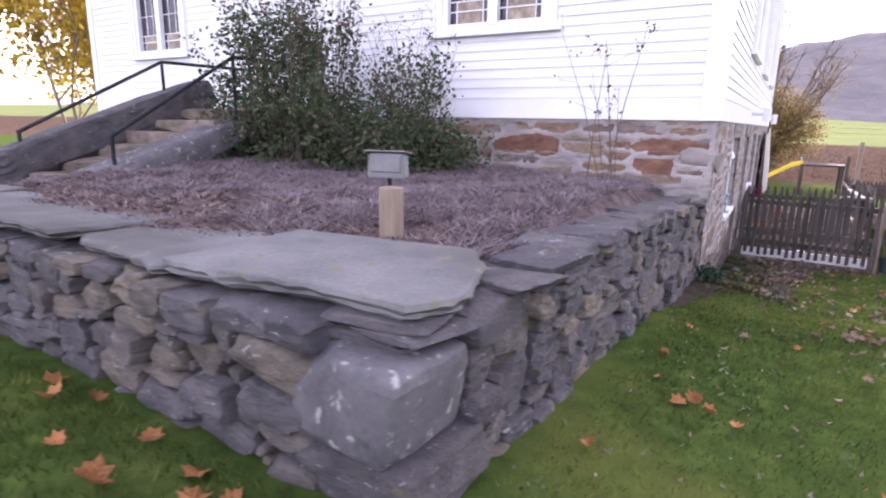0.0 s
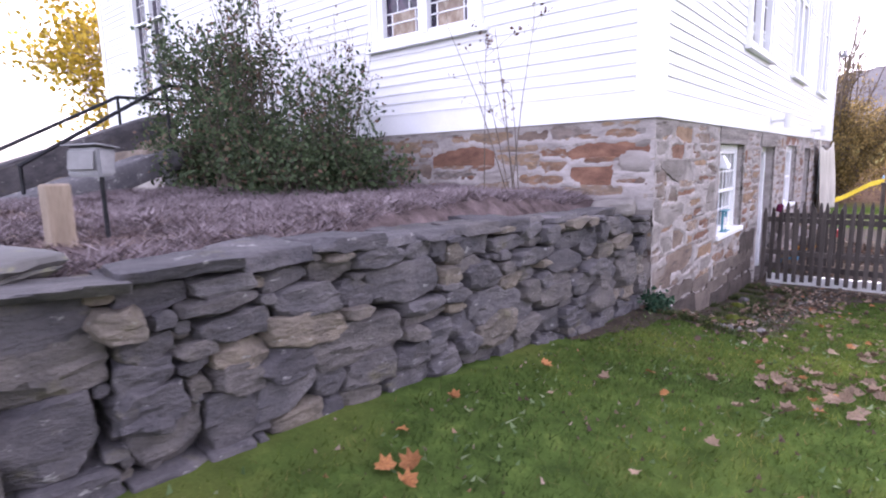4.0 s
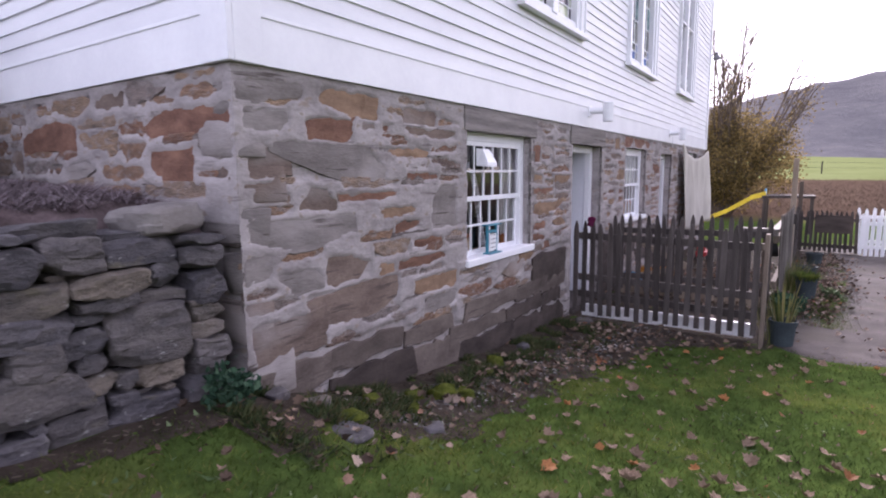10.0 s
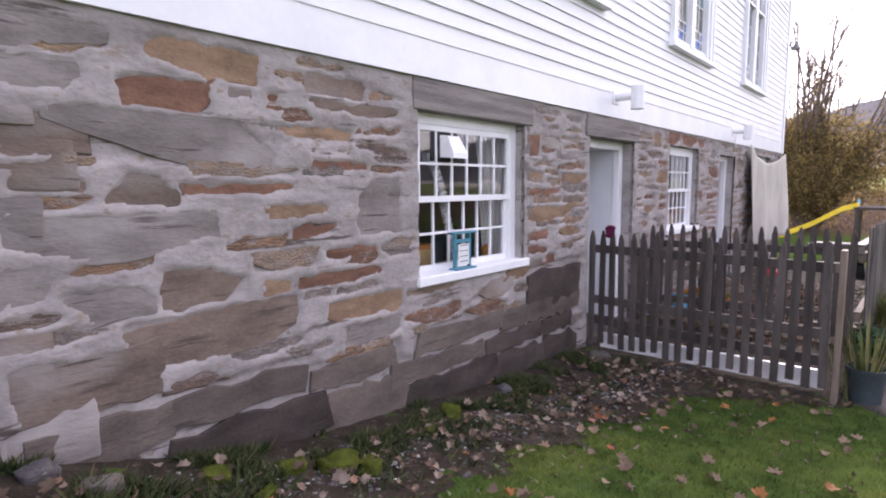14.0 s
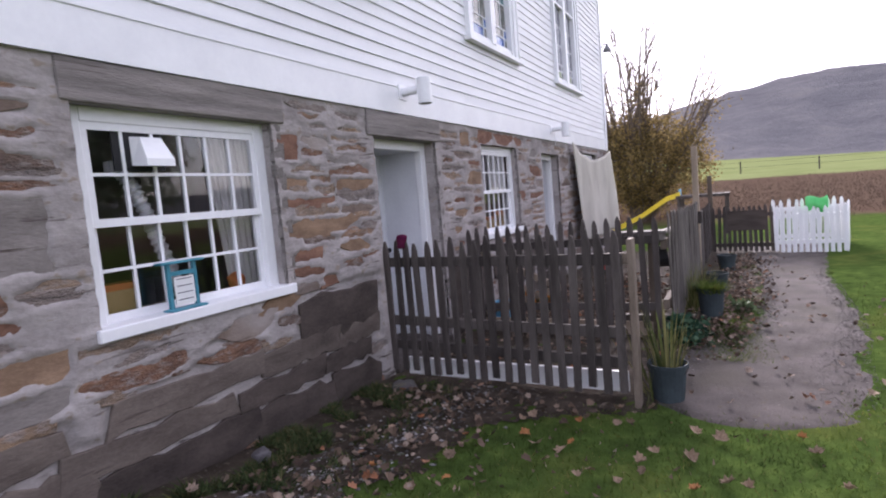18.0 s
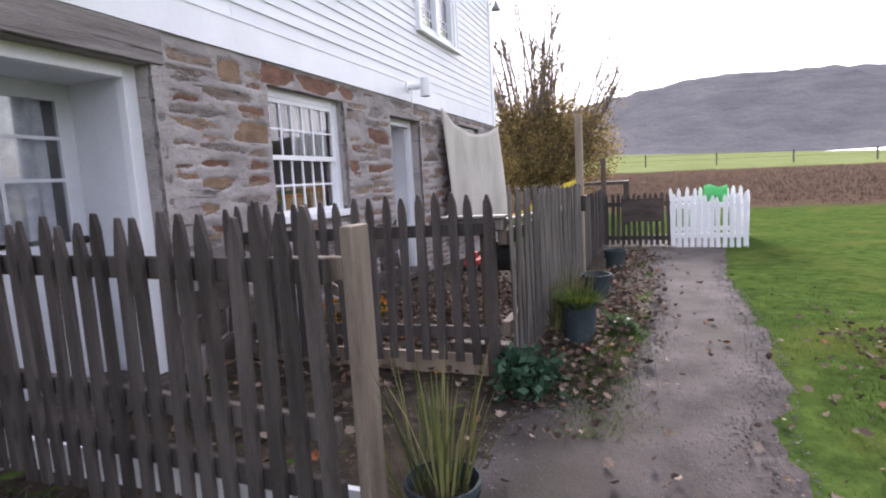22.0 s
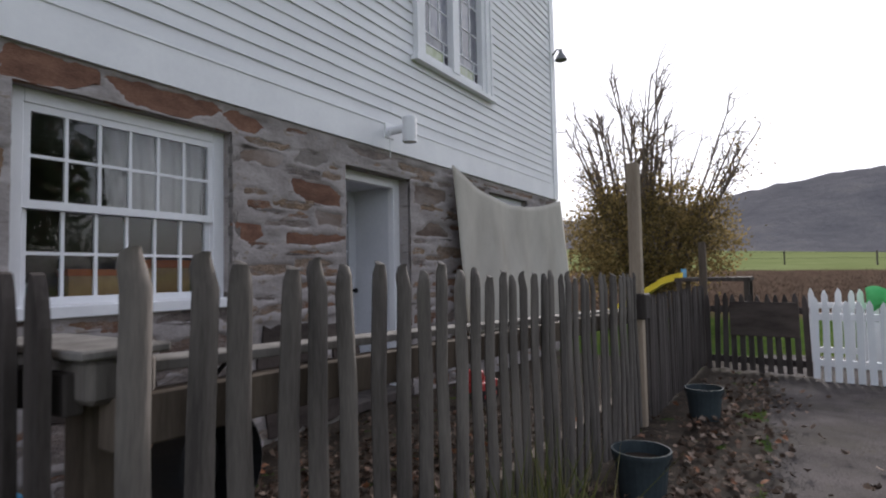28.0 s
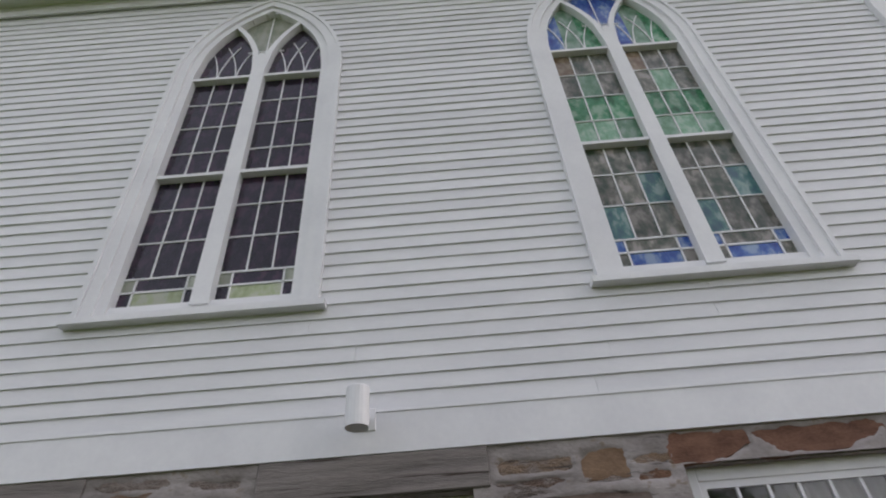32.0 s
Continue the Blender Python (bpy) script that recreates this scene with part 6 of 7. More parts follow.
bush("shrub", [((-5.6, 5.2, 2.4, 1.1, 0.85, 0.95), 1.0), ((-4.6, 5.35, 2.05, 1.15, 0.75, 0.48), 0.85), ((-6.4, 5.2, 2.2, 0.7, 0.7, 0.6), 0.6), ((-3.8, 5.6, 1.95, 0.7, 0.6, 0.4), 0.45), ((-5.9, 5.3, 3.2, 0.55, 0.5, 0.65), 0.35)],
     24000, 0.06, "dense dark green shrub against the church front", 4, M["leaf_green"])


def bare_shrub(name, x, y, count, tall, label, seed, reach=0.5):
    r = np.random.default_rng(seed)
    t = thing(name, label, "bush")
    bm, heads = bmesh.new(), []
    for k in range(count):
        a = r.uniform(0, 2 * math.pi)
        d = reach * r.uniform(0.2, 1.0)
        s = Vector((x + r.normal(0, 0.08), y + r.normal(0, 0.06), 1.64))
        e = s + Vector((d * math.cos(a), -abs(d * math.sin(a)) * 0.6, tall * r.uniform(0.6, 1.05)))
        mid = s.lerp(e, 0.5) + Vector((0, 0, 0.12))
        tube(bm, [s, mid, e], [0.006, 0.004, 0.0018], 4, cap=False)
        for q in range(3):
            p = s.lerp(e, r.uniform(0.6, 1.0)) + Vector((0, 0, 0.05))
            f = p + Vector((r.normal(0, 0.12), r.normal(0, 0.06), r.uniform(0.03, 0.2)))
            tube(bm, [p, f], [0.0025, 0.0012], 3, cap=False)
            heads.append(tuple(f))
    part("stem", bm, M["bark"], t)["kind"] = "stuff"
    v, f = leaf_cloud(heads, len(heads) * 5, 0.025, 0.035, r)
    mesh_ob("seed_head", v, f, M["leaf_dry"], t)["kind"] = "stuff"


bare_shrub("bare_shrub", -4.1, 5.7, 40, 1.7, "bare brown stems with dry seed heads beside the shrub", 12, 0.9)
bare_shrub("bare_shrub", -5.2, 5.4, 50, 2.5, "bare purple brown stems rising out of the shrub", 13, 1.0)
bare_shrub("bare_shrub", -1.5, 5.4, 7, 1.5, "a few bare thin stems by the church corner", 14, 0.7)

# ---- front steps and iron rails ----
steps = thing("front_steps", "worn stone steps with sloping stone sides", "steps")
M["tread"] = surface("worn brown stone tread", (0.12, 0.095, 0.08), (0.27, 0.22, 0.18), 4.0, 40.0, 0.85, 0.6, 0.01, (1, 1, 2), 0.2, True, stains=(0.09, 0.075, 0.06), gloss=0.2)
for k in range(6):
    verts, faces = rock_data(1.35, 0.6, 0.2, 300 + k, 12.0, 0.07, 8, 3)
    mesh_ob("step", verts, faces, M["tread"], steps, smooth=False, place=pose(-7.0, 3.1 + 0.4 * k, 1.5 + 0.16 * k, 0, 0, 0))
for x, y, z, wide, long, tall, tilt, s in ((-7.85, 4.0, 2.12, 0.5, 3.2, 0.5, 20, 1), (-6.3, 3.75, 1.82, 0.46, 2.3, 0.3, 17, 2)):
    verts, faces = rock_data(wide, long, tall, 320 + s, 6.0, 0.16, 13, 4)
    mesh_ob("side_stone", verts, faces, M["dry" if s == 1 else "block"], steps, smooth="edges", place=pose(x, y, z, tilt, 0, 0))
part("landing", boxes((-8.1, -5.8, 5.4, FY - 0.01, 1.2, 2.3), bevel=0.02), M["flag"], steps)
for x, y0, z0, foot in ((-7.75, 2.8, 2.06, 1.45), (-6.2, 3.05, 2.05, 1.75)):
    rail = thing("handrail", "black iron pipe handrail beside the stone steps", "handrail", "handrails of the front steps")
    part("rail", tube(bmesh.new(), [(x, y0, z0), (x, 4.7, 3.04), (x, 6.3, 3.06)], 0.024, 8), M["iron"], rail)
    for y, low, high in ((y0 + 0.02, foot, z0 + 0.01), (4.7, 2.1, 3.04), (6.25, 2.28, 3.05)):
        part("baluster", tube(bmesh.new(), [(x, y, low), (x, y, high)], 0.022, 8), M["iron"], rail)


# ---- rubble stones of the basement walls ----
SIDE_A = [(7.41, 2.22, 0.54, 0.17, "tan"), (7.23, 2.04, 0.41, 0.15, "rust"), (7.26, 1.84, 0.97, 0.22, "slate"), (7.10, 1.62, 0.32, 0.15, "brown"), (7.58, 1.62, 0.63, 0.07, "rust"),
          (8.19, 2.19, 0.43, 0.14, "brown"), (7.58, 2.08, 0.12, 0.04, "brown"), (7.78, 2.09, 0.11, 0.05, "rust"), (8.34, 2.08, 0.69, 0.07, "brown"), (7.99, 1.92, 0.60, 0.07, "tan"),
          (8.20, 1.76, 0.41, 0.05, "rust"), (6.74, 2.07, 0.30, 0.12, "slate"), (6.74, 1.84, 0.29, 0.16, "brown"), (6.75, 1.64, 0.26, 0.07, "brown"), (7.93, 1.50, 0.44, 0.07, "tan"),
          (8.01, 1.38, 0.33, 0.08, "rust"), (8.26, 1.24, 0.42, 0.07, "rust"), (7.02, 1.41, 0.84, 0.18, "slate"), (8.50, 1.50, 0.36, 0.36, "slate")]
SIDE_A2 = [(7.36, 1.15, 0.42, 0.18, "brown"), (6.66, 1.22, 0.13, 0.07, "rust"), (7.42, 0.91, 0.92, 0.25, "brown"), (6.85, 0.80, 0.55, 0.24, "brown"), (8.19, 1.09, 0.62, 0.08, "rust"),
           (7.77, 1.09, 0.16, 0.07, "tan"), (8.38, 0.88, 0.62, 0.14, "tan"), (8.44, 0.70, 0.48, 0.14, "slate"), (6.95, 1.13, 0.34, 0.14, "slate"), (6.80, 2.24, 0.42, 0.09, "slate")]
SIDE_B = [(10.32, 1.97, 0.22, 0.19, "rust"), (10.63, 2.02, 0.32, 0.09, "brown"), (10.50, 1.57, 0.58, 0.07, "rust"), (11.10, 1.49, 0.50, 0.09, "brown"), (10.65, 1.38, 0.84, 0.13, "tan"),
          (10.36, 1.71, 0.28, 0.08, "tan"), (11.01, 1.18, 0.43, 0.09, "tan"), (10.40, 1.18, 0.34, 0.08, "rust"), (10.42, 1.05, 0.31, 0.06, "rust"), (10.37, 0.95, 0.22, 0.07, "brown"),
          (10.64, 0.95, 0.18, 0.08, "rust"), (10.95, 1.90, 0.41, 0.07, "slate"), (10.75, 0.66, 0.95, 0.40, "damp"), (9.72, 0.78, 0.58, 0.14, "brown"), (11.08, 1.70, 0.51, 0.09, "tan"), (10.09, 0.88, 0.38, 0.10, "tan")]
SIDE_C = [(13.93, 2.25, 0.48, 0.15, "rust"), (14.57, 2.25, 0.75, 0.15, "rust"), (15.15, 2.25, 0.37, 0.14, "rust"), (15.88, 1.82, 0.55, 0.18, "rust"), (15.85, 1.45, 0.66, 0.09, "rust"),
          (15.99, 1.63, 0.34, 0.12, "brown"), (15.18, 1.46, 0.22, 0.12, "rust"), (15.80, 2.10, 0.38, 0.14, "slate"), (15.30, 2.03, 0.39, 0.11, "brown"), (17.57, 1.98, 0.62, 0.2, "brown"), (17.6, 1.63, 0.66, 0.17, "brown")]
SIDE_D = [(13.30, 2.21, 0.28, 0.15, "tan"), (13.49, 1.74, 0.44, 0.17, "tan"), (13.57, 1.47, 0.26, 0.07, "rust"), (13.26, 2.0, 0.53, 0.09, "brown"), (13.07, 1.34, 0.36, 0.08, "tan"),
          (13.55, 1.35, 0.3, 0.08, "rust"), (12.96, 1.15, 0.18, 0.07, "tan"), (13.07, 1.49, 0.33, 0.07, "rust"), (13.52, 1.91, 0.33, 0.06, "rust"), (13.01, 0.99, 0.16, 0.07, "rust"), (12.95, 0.72, 0.2, 0.23, "slate")]
FRONT_A = [(-2.86, 2.05, 0.90, 0.19, "rust"), (-1.92, 2.24, 0.40, 0.11, "brown"), (-1.08, 2.07, 0.80, 0.17, "rust"), (-1.26, 1.82, 0.44, 0.20, "rust"), (-2.41, 1.81, 0.46, 0.11, "slate"), (-3.43, 1.89, 0.19, 0.2, "brown")]
BASE = [(14.2, 0.5, 0.6, 0.24, "damp"), (14.9, 0.3, 0.6, 0.22, "damp")]


def rubble(a, b, z0, z1, holes, features, seed, place, parent, near):
    """Fills a mortared face with stones: the marked ones first, then what fits between them."""
    r = np.random.default_rng(seed)
    blocks = [((h0 + h1) / 2 - a, (y0 + y1) / 2, h1 - h0 + 0.05, y1 - y0 + 0.05, "hole") for h0, h1, y0, y1 in holes]
    tiers = ((int(10 * (b - a)), 0.8, 0.16, 0.3, 0.08), (int(75 * (b - a)), 0.75, 0.09, 0.2, 0.045), (int(110 * (b - a)), 0.45, 0.06, 0.12, 0.03))
    marks = blocks + [(u - a, z, w, h, c) for u, z, w, h, c in features]
    laid = [(u + a, z, w, h, c) for u, z, w, h, c in pack(b - a, lambda u: z0, lambda u: z1, marks, seed, tiers, 3, 0.6) if c != "hole"]
    rest_v, rest_f, count = [], [], 0
    for k, (u, z, w, h, c) in enumerate(laid):
        grow, out = (0.03, r.uniform(0.006, 0.0095)) if c in ("damp", "dim") else (0.045, r.uniform(-0.002, 0.007))
        v, f = flat_stone_data(w + grow, h + grow, out, seed * 1000 + k, 17 if w > 0.35 else 11, c in ("damp", "dim"))
        m = place(u, z)
        if c or (near(u) and count < 285 and w > 0.1):
            count += not c
            mesh_ob("stone", v, f, M[c] if c else M["rubble"], parent, place=m)
        else:
            n = len(rest_v)
            rest_v += [tuple(m @ Vector(p)) for p in v]
            rest_f += [tuple(i + n for i in q) for q in f]
    if rest_f:
        o = mesh_ob("small_stones", rest_v, rest_f, M["rubble_far"], parent)
        o["kind"] = "stuff"
    return laid


# grey lintels over the openings and cement render beside them
BANDS = [(8.8, 10.29, 2.13, SID), (10.17, 10.27, 0.95, 2.13), (11.3, 12.64, 2.115, SID), (12.54, 12.62, 0.4, 2.115), (15.03, 15.1, 1.0, 2.1)]
for a, b, z0, z1 in BANDS:
    if b - a > 1:
        part("lintel", boxes((WX - 0.01, WX + (0.025 if a < 10 else 0.031), a, b, z0, z1 - 0.003), bevel=0.006), M["lintel"], side_wall)
        continue
    z, k = z0, 0
    while z < z1 - 0.08:
        h = min(0.13 + 0.12 * ((k * 0.618 + a) % 1), z1 - z)
        w = (b - a) * (0.85 + 0.3 * ((k * 0.37) % 1))
        v, f = flat_stone_data(w, h - 0.012, 0.008, int(a * 100) + k, 11)
        mesh_ob("stone", v, f, M["parge"], side_wall, place=pose(WX, a + w / 2, z + h / 2, 0, 0, 90))
        z, k = z + h, k + 1
# the damp footing courses: large dull stones with hardly any mortar
u, k = 6.6, 0
while u < 11.2:
    w = 0.55 + 0.6 * ((k * 0.618) % 1)
    g = float(land(WX, u + w / 2))
    split = 0.22 + 0.08 * ((k * 0.37) % 1)
    BASE += [(u + w / 2, max(g - 0.04, -0.1) + split / 2 + 0.01, w, split, "damp" if k % 2 or u > 8.4 else "dim"), (u + w * 0.35, g + split + 0.08, w * 0.96, 0.15, "damp" if u > 8.8 else "dim")]
    if u > 8.4:
        BASE.append((u + w * 0.6, g + split + 0.25, w * 0.96, 0.16, "dim"))
    u, k = u + w * 0.98, k + 1
for u in (12.68, 12.95, 13.35, 15.25, 15.6, 15.95):
    for z in (0.06, 0.27, 0.47, 0.66):
        BASE.append((u + 0.16 + 0.1 * math.sin(u * 7 + z * 20), z, 0.3, 0.19, "damp"))
BASE = [s for s in BASE if s[1] - s[3] / 2 > -0.1]
stones = rubble(FY + 0.02, BACK - 0.02, -0.1, SID - 0.02, OPENINGS + BANDS, SIDE_A + SIDE_A2 + SIDE_B + SIDE_C + SIDE_D + BASE, 71, lambda u, z: pose(WX, u, z, 0, 0, 90), side_wall, lambda u: 6.5 < u < 16)
mortar_skin(FY - 0.013, BACK, -0.15, SID, OPENINGS, stones, lambda u, z: pose(WX, u, z, 0, 0, 90), side_wall, [(FY - 0.013, 0.018), (12.6, 0.028), (16.2, 0.05)])
stones = rubble(-6.0, WX - 0.03, 1.6, SID - 0.02, [], FRONT_A, 72, lambda u, z: pose(u, FY, z, 0, 0, 0), front_wall, lambda u: u > -5)
mortar_skin(-6.5, WX + 0.013, 1.5, SID, [], stones, lambda u, z: pose(u, FY, z, 0, 0, 0), front_wall, [(-6.5, 0.03)])
# rough quoins of the near corner
for k, (z, h) in enumerate(((0.62, 0.3), (0.95, 0.25), (1.22, 0.24), (1.48, 0.22), (1.72, 0.22), (1.96, 0.2), (2.17, 0.18))):
    w = 0.34 if k % 2 else 0.2
    v, f = rock_data(w, 0.54 - w, h, 900 + k, 12.0, 0.06, 6, 2)
    mesh_ob("stone", v, f, M["brown" if k % 3 == 1 else "slate"], side_wall, smooth=True, place=pose(WX + 0.008 - w / 2, FY - 0.008 + (0.54 - w) / 2, z))

# ---- fallen leaves ----
LEAF = [(0, -0.46), (0.13, -0.24), (0.36, -0.28), (0.34, -0.06), (0.47, 0.14), (0.33, 0.2), (0.22, 0.38), (0.13, 0.33), (0, 0.5), (-0.13, 0.33), (-0.22, 0.38), (-0.33, 0.2), (-0.47, 0.14), (-0.34, -0.06), (-0.36, -0.28), (-0.13, -0.24)]


def leaf_points(size, r):
    """A lobed leaf, curled: its rim and its middle."""
    cup, fold, twist = r.uniform(-0.2, 1.3), r.uniform(-0.6, 1.3), r.uniform(-1.2, 1.2)
    pts = [(x * size * 0.9, y * size, size * (cup * (x * x + y * y) + fold * abs(x) * 0.5 + twist * x * y)) for x, y in LEAF]
    return pts + [(0, 0, 0)]


LEAF_FACES = [(i, (i + 1) % 16, 16) for i in range(16)]
M["leaf_tan"] = surface("dry tan leaf", (0.13, 0.085, 0.058), (0.34, 0.24, 0.165), 14.0, 90.0, 0.85, 0.3, 0.003, vary=0.35, shift=True, gloss=0.2)
M["leaf_orange"] = surface("orange maple leaf", (0.20, 0.075, 0.03), (0.42, 0.19, 0.065), 14.0, 90.0, 0.8, 0.3, 0.003, vary=0.35, shift=True, gloss=0.25)
M["leaf_mix"] = island_material("dead leaves", [(0, (0.05, 0.034, 0.026)), (0.4, (0.1, 0.068, 0.048)), (0.7, (0.17, 0.118, 0.086)), (0.9, (0.31, 0.24, 0.19)), (1, (0.28, 0.11, 0.05))])
M["mulch_chip"] = island_material("bark mulch", [(0, (0.06, 0.04, 0.038)), (0.5, (0.15, 0.105, 0.1)), (0.85, (0.23, 0.175, 0.165)), (1, (0.34, 0.27, 0.22))])
leaf_meshes = {}
for kind in ("leaf_tan", "leaf_orange"):
    leaf_meshes[kind] = []
    for k in range(7):
        me = bpy.data.meshes.new("fallen_leaf")
        me.from_pydata(leaf_points(1.0, np.random.default_rng(50 + k)), [], LEAF_FACES)
        me.materials.append(M[kind])
        leaf_meshes[kind].append(me)


def drop_leaf(x, y, size, kind, r, ground=land, lift=0.022):
    o = new("fallen_leaf", leaf_meshes[kind][int(r.integers(7))])
    o.matrix_basis = pose(x, y, float(ground(x, y)) + lift, r.normal(0, 14), r.normal(0, 14), r.uniform(0, 360)) @ Matrix.Diagonal((size, size, size, 1))
    tagged(o, "curled dry tan leaf on the lawn" if kind == "leaf_tan" else "fallen orange maple leaf on the lawn", "leaf", "fallen leaves on the lawn")


r = np.random.default_rng(77)
for x, y, s in ((-2.74, 0.86, 0.16), (-2.6, 0.78, 0.17), (-2.45, 0.9, 0.12), (-1.85, 0.58, 0.19), (-1.62, 0.83, 0.18), (-1.5, 0.74, 0.17), (-1.38, 0.8, 0.14), (-1.95, 0.86, 0.14), (-1.25, 0.7, 0.13), (-2.2, 0.62, 0.12),
                (-0.26, 2.66, 0.13), (-0.2, 2.74, 0.14), (-0.12, 2.62, 0.12), (-0.5, 1.9, 0.1), (0.02, 2.55, 0.1), (0.1, 4.43, 0.09), (0.55, 2.2, 0.1), (-0.45, 3.3, 0.1), (-0.4, 2.9, 0.09)):
    drop_leaf(x, y, s * 0.8, "leaf_orange", r)
for cx, cy, sx, sy, n in ((0.86, 4.8, 0.2, 0.3, 54), (1.13, 6.9, 0.4, 0.6, 34), (0.9, 8.6, 0.4, 0.8, 22), (0.5, 3.7, 0.5, 0.7, 12), (2.9, 6.5, 0.6, 1.5, 12), (1.3, 10.3, 0.6, 0.5, 30), (3.9, 9.5, 0.6, 1.5, 10), (2.9, 10.7, 0.7, 0.3, 14), (1.7, 8.4, 0.6, 0.8, 36), (2.6, 8.0, 0.7, 1.0, 24)):
    for _ in range(n):
        drop_leaf(r.normal(cx, sx), r.normal(cy, sy), r.uniform(0.055, 0.11), "leaf_tan" if r.random() < 0.85 else "leaf_orange", r)


def leaf_litter(name, spots, size, label, seed, ground=land, lift=0.03):
    """Countless dead leaves in one mesh: spots of (x, y, spread x, spread y, number)."""
    q = np.random.default_rng(seed)
    verts, faces = [], []
    for cx, cy, sx, sy, n in spots:
        for _ in range(n):
            x, y = q.normal(cx, sx), q.normal(cy, sy)
            if x < WX + 0.06:
                continue
            m = pose(x, y, float(ground(x, y)) + lift + q.uniform(0, 0.02), q.normal(0, 22), q.normal(0, 22), q.uniform(0, 360))
            k = len(verts)
            verts += [tuple(m @ Vector(p)) for p in leaf_points(size * q.uniform(0.6, 1.3), q)]
            faces += [tuple(i + k for i in f) for f in LEAF_FACES]
    return tagged(mesh_ob(name, verts, faces, M["leaf_mix"]), label, "dead leaves", kind="stuff")


leaf_litter("leaf_litter", [(-0.1, 6.3, 0.3, 0.5, 60), (0.0, 7.6, 0.22, 0.6, 90), (0.1, 9.0, 0.2, 0.6, 150), (0.25, 10.3, 0.3, 0.4, 170), (0.3, 10.9, 0.5, 0.15, 90), (4.2, 14.1, 0.35, 0.4, 260), (3.95, 12.7, 0.3, 0.5, 240), (4.6, 11.8, 0.5, 0.5, 140)], 0.062, "dry leaves heaped beside the wall and on the lawn", 31)
leaf_litter("leaf_litter", [(2.0, 14.6, 0.18, 0.9, 480), (2.15, 16.6, 0.2, 0.8, 320), (2.2, 18.6, 0.22, 0.8, 240), (2.35, 15.2, 0.2, 0.8, 160), (1.95, 13.0, 0.25, 0.4, 90), (0.5, 14.1, 0.6, 0.7, 1700), (0.7, 15.6, 0.5, 0.7, 900), (0.5, 16.5, 0.6, 0.7, 160), (0.5, 12.2, 0.6, 0.4, 110), (2.9, 12.0, 0.5, 0.5, 30), (2.9, 15.0, 0.4, 1.5, 30)], 0.06, "dry leaves along the pickets and in the pen", 32)
scatter_blades("leaf_litter", 4200, on_lawn, lambda x, y: land(x, y) + 0.012, 0.016, 0.9, M["leaf_mix"], "scraps of dead leaves strewn over the lawn", "dead leaves", 0.7, 19)
scatter_blades("leaf_litter", 9000, lambda q, n: (q.uniform(-5.8, -1.0, n), q.uniform(1.5, 3.4, n)), bed_height, 0.035, 1.8, M["mulch_chip"], "brown bark mulch and dead leaves on the bed", "mulch", 0.25, 9)


# ---- pebbles, moss and weeds along the foot of the wall ----
def pebbles(name, n, where, size, material, label, seed, ground=land):
    q = np.random.default_rng(seed)
    x, y = where(q, n)
    z = ground(x, y) + 0.004
    s = size * q.uniform(0.4, 1.4, len(x))
    octa = np.array([(1, 0, 0), (0, 1, 0), (-1, 0, 0), (0, -1, 0), (0, 0, 0.45), (0, 0, -0.4)])
    verts = (np.stack([x, y, z], -1)[:, None] + octa[None] * q.uniform(0.6, 1.3, (len(x), 6, 3)) * s[:, None, None]).reshape(-1, 3)
    tri = np.array([(0, 1, 4), (1, 2, 4), (2, 3, 4), (3, 0, 4), (1, 0, 5), (2, 1, 5), (3, 2, 5), (0, 3, 5)])
    faces = (tri[None] + 6 * np.arange(len(x))[:, None, None]).reshape(-1, 3)
    return tagged(mesh_ob(name, verts.tolist(), faces.tolist(), material), label, "gravel", kind="stuff")


M["pebble"] = island_material("pale pebbles", [(0, (0.06, 0.053, 0.05)), (0.6, (0.11, 0.1, 0.096)), (0.9, (0.24, 0.225, 0.215)), (1, (0.44, 0.42, 0.41))])


M["path_stone"] = island_material("path gravel", [(0, (0.06, 0.053, 0.05)), (0.7, (0.125, 0.112, 0.108)), (1, (0.24, 0.225, 0.215))])


def along_wall(q, n):
    y = q.uniform(6.9, 11.3, n)
    return np.interp(y, [6.9, 8, 9.5, 11.3], [-0.2, -0.1, 0.05, 0.35]) + q.normal(0, 0.16, n), y


def on_path(q, n):
    y = q.triangular(11.0, 12.5, 21, n)
    return path_mid(y) + path_half(y) * q.uniform(-1.02, 1.02, n), y


pebbles("wall_gravel", 2400, along_wall, 0.017, M["pebble"], "pale gravel strip below the eaves", 61)
pebbles("path_gravel", 11000, on_path, 0.007, M["path_stone"], "loose grey gravel on the path", 62, lambda x, y: land(x, y) + 0.008)
M["moss"] = surface("moss", (0.035, 0.045, 0.008), (0.10, 0.115, 0.02), 14.0, 120.0, 1.0, 1.0, 0.02, gloss=0.05)
for k, (x, y, s) in enumerate(((-0.1, 6.78, 0.10), (-0.18, 7.75, 0.12), (-0.29, 7.56, 0.10), (-0.05, 7.85, 0.09), (-0.33, 8.8, 0.10), (-0.2, 8.45, 0.07), (-0.35, 7.2, 0.09), (-0.1, 7.3, 0.07))):
    v, f = rock_data(s * 1.5, s * 1.2, s * 0.9, 700 + k, 2.6, 0.35, 9, 0)
    tagged(mesh_ob("moss_cushion", v, f, M["moss"], smooth=True, place=pose(x, y, float(land(x, y)) + s * 0.22, 0, 0, k * 40)), "olive green moss cushion on the gravel", "moss", "moss cushions")
